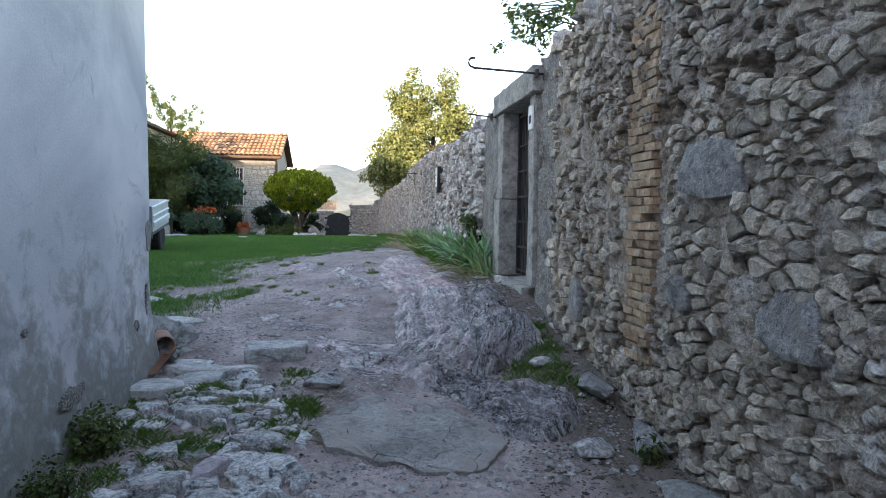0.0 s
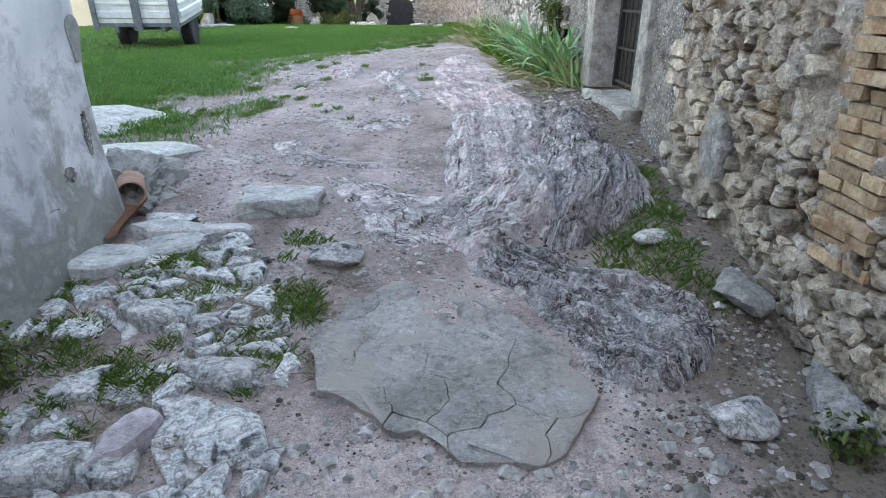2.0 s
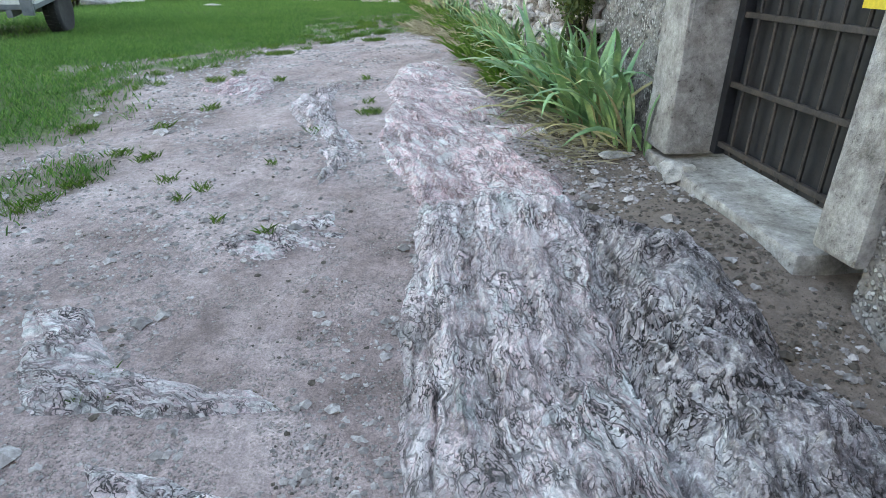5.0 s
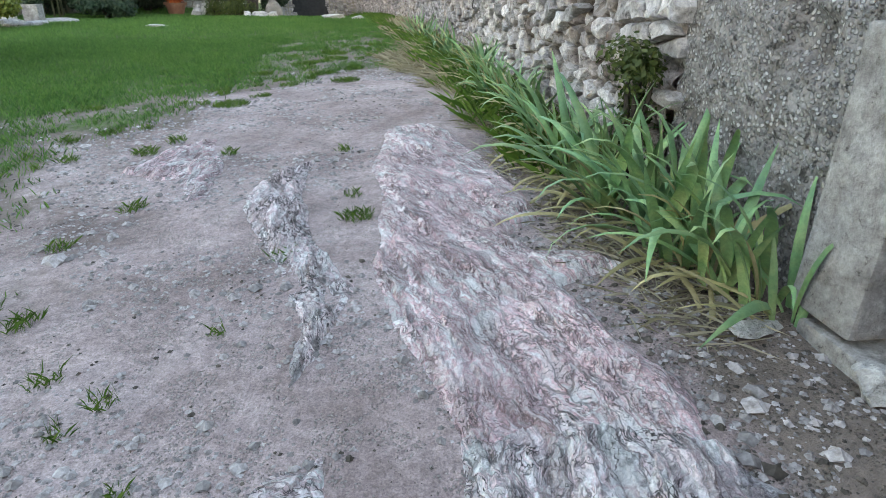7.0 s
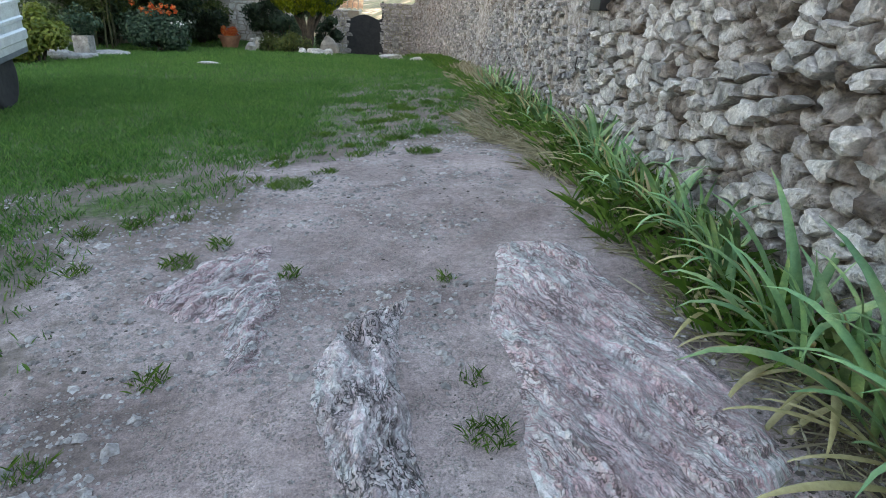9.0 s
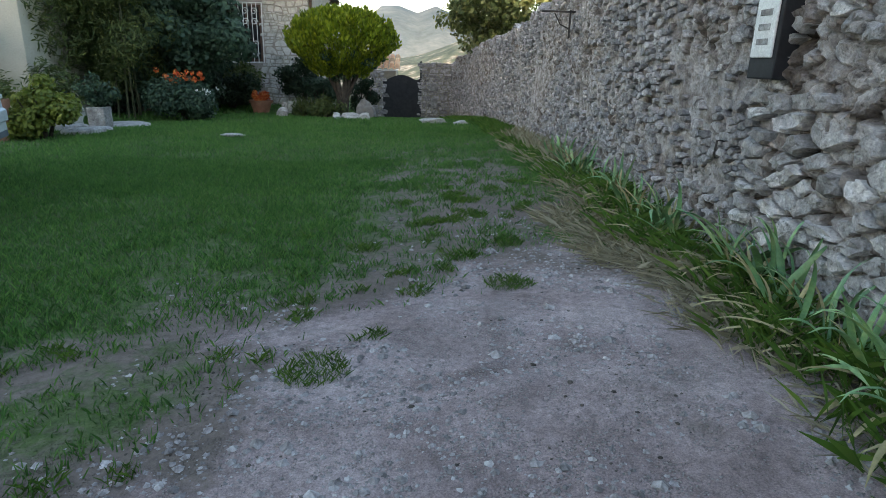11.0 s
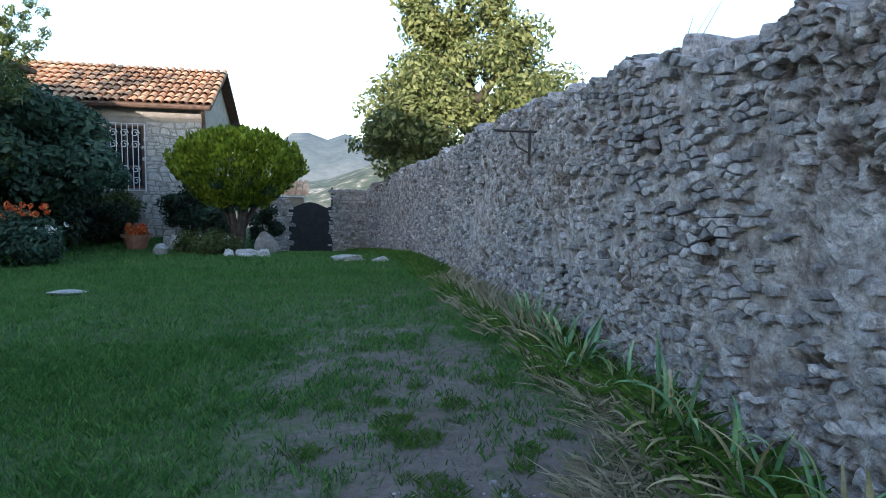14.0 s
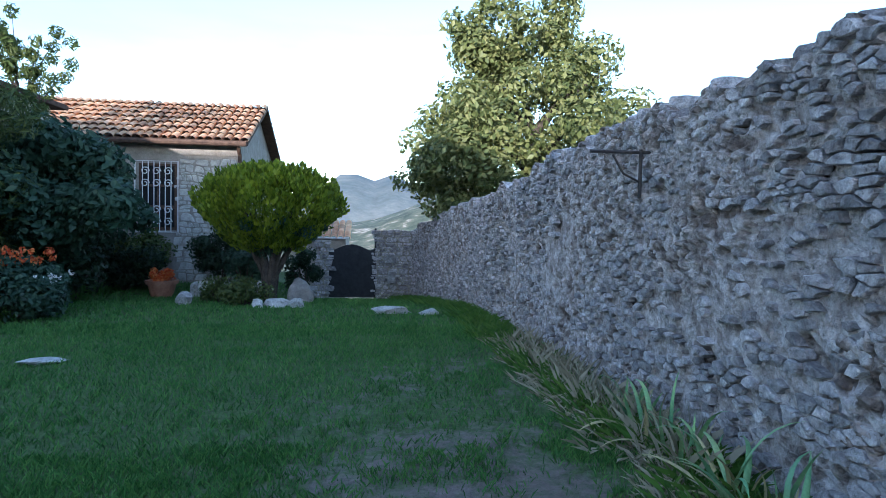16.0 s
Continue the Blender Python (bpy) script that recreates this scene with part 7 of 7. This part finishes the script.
laid("garden_rock", 0.3, 0.25, 0.18, (-2.1, 24.3, gz(-2.1, 24.3)), 80, M_WHITESTONE, "rough white rock under the clipped conifer", 110, 8, 0.15)
laid("garden_rock", 0.5, 0.35, 0.6, (-1.5, 25.7, gz(-1.5, 25.5)), 5, M_CONCRETE, "tall rounded grey boulder beside the conifer", 111, 9, 0.08)
edging = thing("stone_edging")
re_ = np.random.RandomState(112)
for k in range(9):
    x = -3.85 + k * 0.17
    ob = part("stone", flat_stone(re_, 0.2, 0.26, 0.30 + re_.uniform(-0.03, 0.04), 8, 0.1), M_WHITESTONE, edging)
    ob.location = (x, 26.7 + re_.uniform(-0.03, 0.03), gz(x, 26.7))
tagged(edging, "low edging of pale rough stones round the flower bed", "edging")


# ---------------------------------------------------------------- details of the stone house
M_GLASS_DARK = grain("dark_window_glass", [(0.3, (0.02, 0.02, 0.022)), (0.7, (0.035, 0.032, 0.03))], 3, 20, rough=0.15, strength=0.02)
win = part("window", boxed(-5.84, -4.94, HY - 0.03, HY + 0.05, 2.95, 4.6, 0.004), M_WOOD, HOUSE)
for x in (-5.78, -5.36):
    for z in (3.02, 3.56, 4.08):
        part("pane", boxed(x, x + 0.37, HY - 0.045, HY - 0.028, z, z + 0.46, 0.002), M_GLASS_DARK, win)
gr = part("window_grille", tube(bmesh.new(), [(-5.9, HY - 0.12, 2.9), (-4.88, HY - 0.12, 2.9), (-4.88, HY - 0.12, 4.65), (-5.9, HY - 0.12, 4.65), (-5.9, HY - 0.12, 2.9)], 0.022, 6), M_WHITE, HOUSE, "white wrought-iron grille")
for k in range(6):
    x = -5.72 + k * 0.135
    part("bar", tube(bmesh.new(), [(x, HY - 0.12, 2.9), (x, HY - 0.12, 4.65)], 0.012, 5), M_WHITE, gr)
for z in (3.15, 3.45, 4.1, 4.4):
    for x in (-5.66, -5.39, -5.12):
        bm = bmesh.new()
        scroll(bm, (x, HY - 0.125, z), 0.11, 1.3, "x", 0.012)
        part("scroll", bm, M_WHITE, gr)
part("drainpipe", tube(bmesh.new(), [(HX + 0.05, HY - 0.35, HZ - 0.12), (HX + 0.05, HY - 0.1, HZ - 0.4), (HX + 0.05, HY - 0.08, 1.5)], 0.05, 8), M_WOOD, HOUSE, "brown metal drainpipe")
part("gutter", tube(bmesh.new(), [(HL, HY - 0.42, HZ - 0.16), (HX + 0.28, HY - 0.42, HZ - 0.14)], 0.07, 8), M_WOOD, HOUSE, "brown half-round gutter")
part("eave_band", boxed(HL, HX + 0.01, HY - 0.03, HY - 0.002, HZ - 0.42, HZ - 0.02), M_HOUSE, HOUSE)
part("lamp_hoop", tube(bmesh.new(), [(HX + 0.4 + 0.3 * math.cos(a), 32.2, 4.75 + 0.3 * math.sin(a)) for a in np.linspace(math.pi, 0, 12)], 0.02, 6), M_METAL_DARK, HOUSE)
part("lamp_arm", tube(bmesh.new(), [(HX - 0.02, 32.2, 4.75), (HX + 0.12, 32.2, 4.75)], 0.02, 6), M_METAL_DARK, HOUSE)
part("roof_edge", boxed(-14.2, -7.15, 20.75, 28.3, 5.7, 5.82, 0.02), M_WOOD, cream)
part("window", boxed(-8.75, -8.2, 20.975, 21.02, 4.3, 5.2, 0.005), M_GLASS_DARK, cream)
part("window_sill", boxed(-8.85, -8.1, 20.9, 20.99, 4.2, 4.29, 0.01), M_DRESSED, cream)
lampw = thing("gooseneck_lamp")
part("arm", tube(bmesh.new(), [(-7.38, 20.95, 5.2), (-7.2, 20.8, 5.4), (-6.9, 20.75, 5.42), (-6.65, 20.72, 5.25), (-6.58, 20.7, 5.0)], 0.02, 6), M_METAL_DARK, lampw)
bm = bmesh.new()
bmesh.ops.create_cone(bm, cap_ends=True, segments=18, radius1=0.17, radius2=0.04, depth=0.2, matrix=Matrix.Translation((-6.58, 20.7, 4.92)))
part("shade", bm, M_METAL_DARK, lampw)
tagged(lampw, "dark gooseneck wall lamp with a conical shade", "lamp")

# beside the garden gate
RH = np.random.RandomState(120)


def front_of(yface):
    def turn(v):
        return np.stack([v[:, 1], yface + v[:, 0], v[:, 2]], -1)
    return turn


for o in stone_cells(RH, -4.85, -3.5, lambda y: 1.6, lambda y: 4.85, 0.15):
    v, f = stone_solid(RH, o, 0.035)
    mesh_from("stone", front_of(HY)(v), f.tolist(), M_STONE_HOUSE, HOUSE)
stones_joined("rubble_stones", stone_cells(RH, 0.08, 1.15, lambda y: 1.0, lambda y: 3.05, 0.10), lambda y: 0.0, RH, 0.03, M_STONE, gate_wall, front_of(30.3))
stones_joined("rubble_stones", stone_cells(RH, -1.6, -1.3, lambda y: 1.0, lambda y: 2.75, 0.10), lambda y: 0.0, RH, 0.03, M_STONE, gate_pier, front_of(30.3))
box2 = thing("letter_box")
part("box", boxed(0.35, 0.62, 30.2, 30.29, 2.12, 2.34, 0.008), M_DRESSED, box2)
part("flap", boxed(0.37, 0.60, 30.185, 30.199, 2.26, 2.31, 0.003), M_SLAB, box2)
tagged(box2, "grey letter box on the gate wall", "letter box")
box3 = thing("meter_box")
part("box", boxed(0.38, 0.6, 30.2, 30.29, 1.55, 1.87, 0.008), M_DRESSED, box3)
part("door", boxed(0.4, 0.58, 30.188, 30.199, 1.58, 1.84, 0.003), M_DRESSED, box3)
tagged(box3, "pale meter box on the gate wall", "meter box")

# a lower tiled roof beyond the gate
low_house = thing("outbuilding")
part("wall", boxed(-2.6, -0.9, 32.6, 35, -1.0, 2.7, 0.02), M_HOUSE, low_house)
bm = bmesh.new()
vs, fs, n = [], [], 0
for i in range(9):
    x = -0.85 - i * 0.21
    for j in range(4):
        for (s, r) in ((j * 0.35 - 0.03, 0.105), (j * 0.35 + 0.38, 0.088)):
            for k in range(6):
                a = math.pi * k / 5
                vs.append((x + math.cos(a) * r, 32.3 + s * 0.93, 2.72 + s * 0.36 + math.sin(a) * r * 0.85))
        for k in range(5):
            fs.append((n + k, n + k + 1, n + 7 + k, n + 6 + k))
        n += 12
bm.free()
tagged(mesh_from("roof_tiles", vs, fs, M_TILE, low_house), kind="stuff")
tagged(low_house, "low outbuilding with a red tiled roof beyond the gate", "outbuilding")


# ---------------------------------------------------------------- stones laid over the walls
RS = np.random.RandomState(77)


def no_brick(y, z):
    return 3.1 < y < 3.8 and 1.68 < z < 3.95


def low(y):
    return foot(y) + 0.2


def area(o):
    return np.ptp(o[:, 0]) * np.ptp(o[:, 1])


near = rubble_cells(RS, 0.6, 5.25, low, wall_top, 0.098, 0.66, 0.005, no_brick)
near = [o for o in near if RS.rand() < (0.68 if o[:, 0].mean() < 3.9 else 0.32)]
pieces = [o for o in near if 1.6 < o[:, 0].mean()]
pieces = sorted(pieces, key=area)[-300:]
held = {id(o) for o in pieces}
stones_joined("rubble_stones", [o for o in near if id(o) not in held], lambda y: wall_x(y) + 0.004, RS, 0.024, M_STONE_WARM, wall_near)
for o in pieces:
    m = o.mean(0)
    v, f = stone_solid(RS, o, 0.028 if m[0] < 3.9 else 0.016)
    v -= np.array([0, m[0], m[1]])
    ob = mesh_from("stone", v, f.tolist(), M_STONE_WARM_PIECE, wall_near)
    ob.location = (wall_x(m[0]) + 0.006, m[0], m[1])
for (y0, y1, z0, z1) in ((2.44, 2.92, 2.74, 3.02), (1.86, 2.28, 2.06, 2.32), (4.38, 4.64, 1.78, 2.1), (2.85, 3.05, 2.12, 2.30)):
    ring = np.array([(y0, z0), ((y0 + y1) / 2, z0 - 0.02), (y1, z0 + 0.03), (y1 + 0.01, (z0 + z1) / 2), (y1 - 0.05, z1), ((y0 + y1) / 2, z1 + 0.02), (y0 + 0.04, z1 - 0.02), (y0 - 0.01, (z0 + z1) / 2)])
    v, f = stone_solid(RS, ring, 0.035)
    m = ring.mean(0)
    v -= np.array([0, m[0], m[1]])
    ob = mesh_from("stone", v, f.tolist(), M_BLOCK, wall_near)
    ob.location = (wall_x(m[0]) - 0.015, m[0], m[1])
mid = rubble_cells(RS, 8.45, 12.5, low, wall_top, 0.14, 0.58, 0.007)
for o in sorted(mid, key=area)[-300:]:
    if RS.rand() < 0.93:
        v, f = stone_solid(RS, o, 0.05)
        m = o.mean(0)
        v -= np.array([0, m[0], m[1]])
        ob = mesh_from("stone", v, f.tolist(), M_STONE_PIECE, wall_mid)
        ob.location = (wall_x(m[0]) - 0.005, m[0], m[1])
far = rubble_cells(RS, 12.5, 30.4, low, wall_top, 0.09, 0.52, 0.004, lambda y, z: RS.rand() < 0.42 + 0.9 * max(0.0, noise.noise((y * 0.7, z * 0.9, 3.0)) + 0.1))
stones_joined("rubble_stones", far, lambda y: wall_x(y) - 0.002, RS, 0.015, M_STONE, wall_far)

# coping stones on the wall's ragged top
caps = []
yc = -2.0
while yc < 30:
    w = RS.uniform(0.12, 0.3)
    if not 5.4 < yc < 7.5:
        caps.append((yc, w))
    yc += w * 0.97
vs, fs, n = [], [], 0
for yc, w in caps:
    bm = flat_stone(RS, 0.52, w * 1.08, RS.uniform(0.04, 0.12), 8, 0.16)
    base = Vector((wall_x(yc) + 0.24, yc, wall_top(yc) - 0.03))
    bm.verts.index_update()
    vs += [tuple(v.co + base) for v in bm.verts]
    fs += [tuple(v.index + n for v in f.verts) for f in bm.faces]
    n += len(bm.verts)
    bm.free()
tagged(mesh_from("coping_stones", vs, fs, M_STONE, wall_far), kind="stuff")

# brick strip built into the near wall
brick_me = []
for k in range(4):
    bm = boxed(-0.05, 0.08, -0.5, 0.5, -0.5, 0.5)
    for v in bm.verts:
        v.co.y *= RS.uniform(0.94, 1.0)
        v.co.z *= RS.uniform(0.82, 1.0)
        if v.co.x < 0:
            v.co.x -= RS.uniform(0, 0.02)
    me = bpy.data.meshes.new("brick")
    bmesh.ops.bevel(bm, geom=bm.edges[:], offset=0.03, segments=1, affect="EDGES")
    bm.to_mesh(me)
    bm.free()
    me.materials.append(M_BRICK)
    brick_me.append(me)
z, row = 1.74, 0
while z < 3.9:
    wide = 0.34 + RS.uniform(-0.025, 0.025)
    y0 = 3.25 + RS.uniform(-0.02, 0.02)
    cuts = [y0, y0 + wide * (0.62 if row % 2 else 0.38), y0 + wide]
    if RS.rand() < 0.4:
        cuts = [y0, y0 + wide]
    for a, b2 in zip(cuts, cuts[1:]):
        if RS.rand() < 0.03:
            continue
        ob = new("brick", brick_me[RS.randint(4)])
        ob.parent = wall_near
        ob.matrix_basis = Matrix.LocRotScale((wall_x(3) + RS.uniform(0.015, 0.05), (a + b2) / 2, z + RS.uniform(-0.004, 0.004)), Euler((RS.uniform(-0.035, 0.035), 0, RS.uniform(-0.04, 0.04))), (1, (b2 - a) * 0.985, 0.054))
    z, row = z + 0.055, row + 1
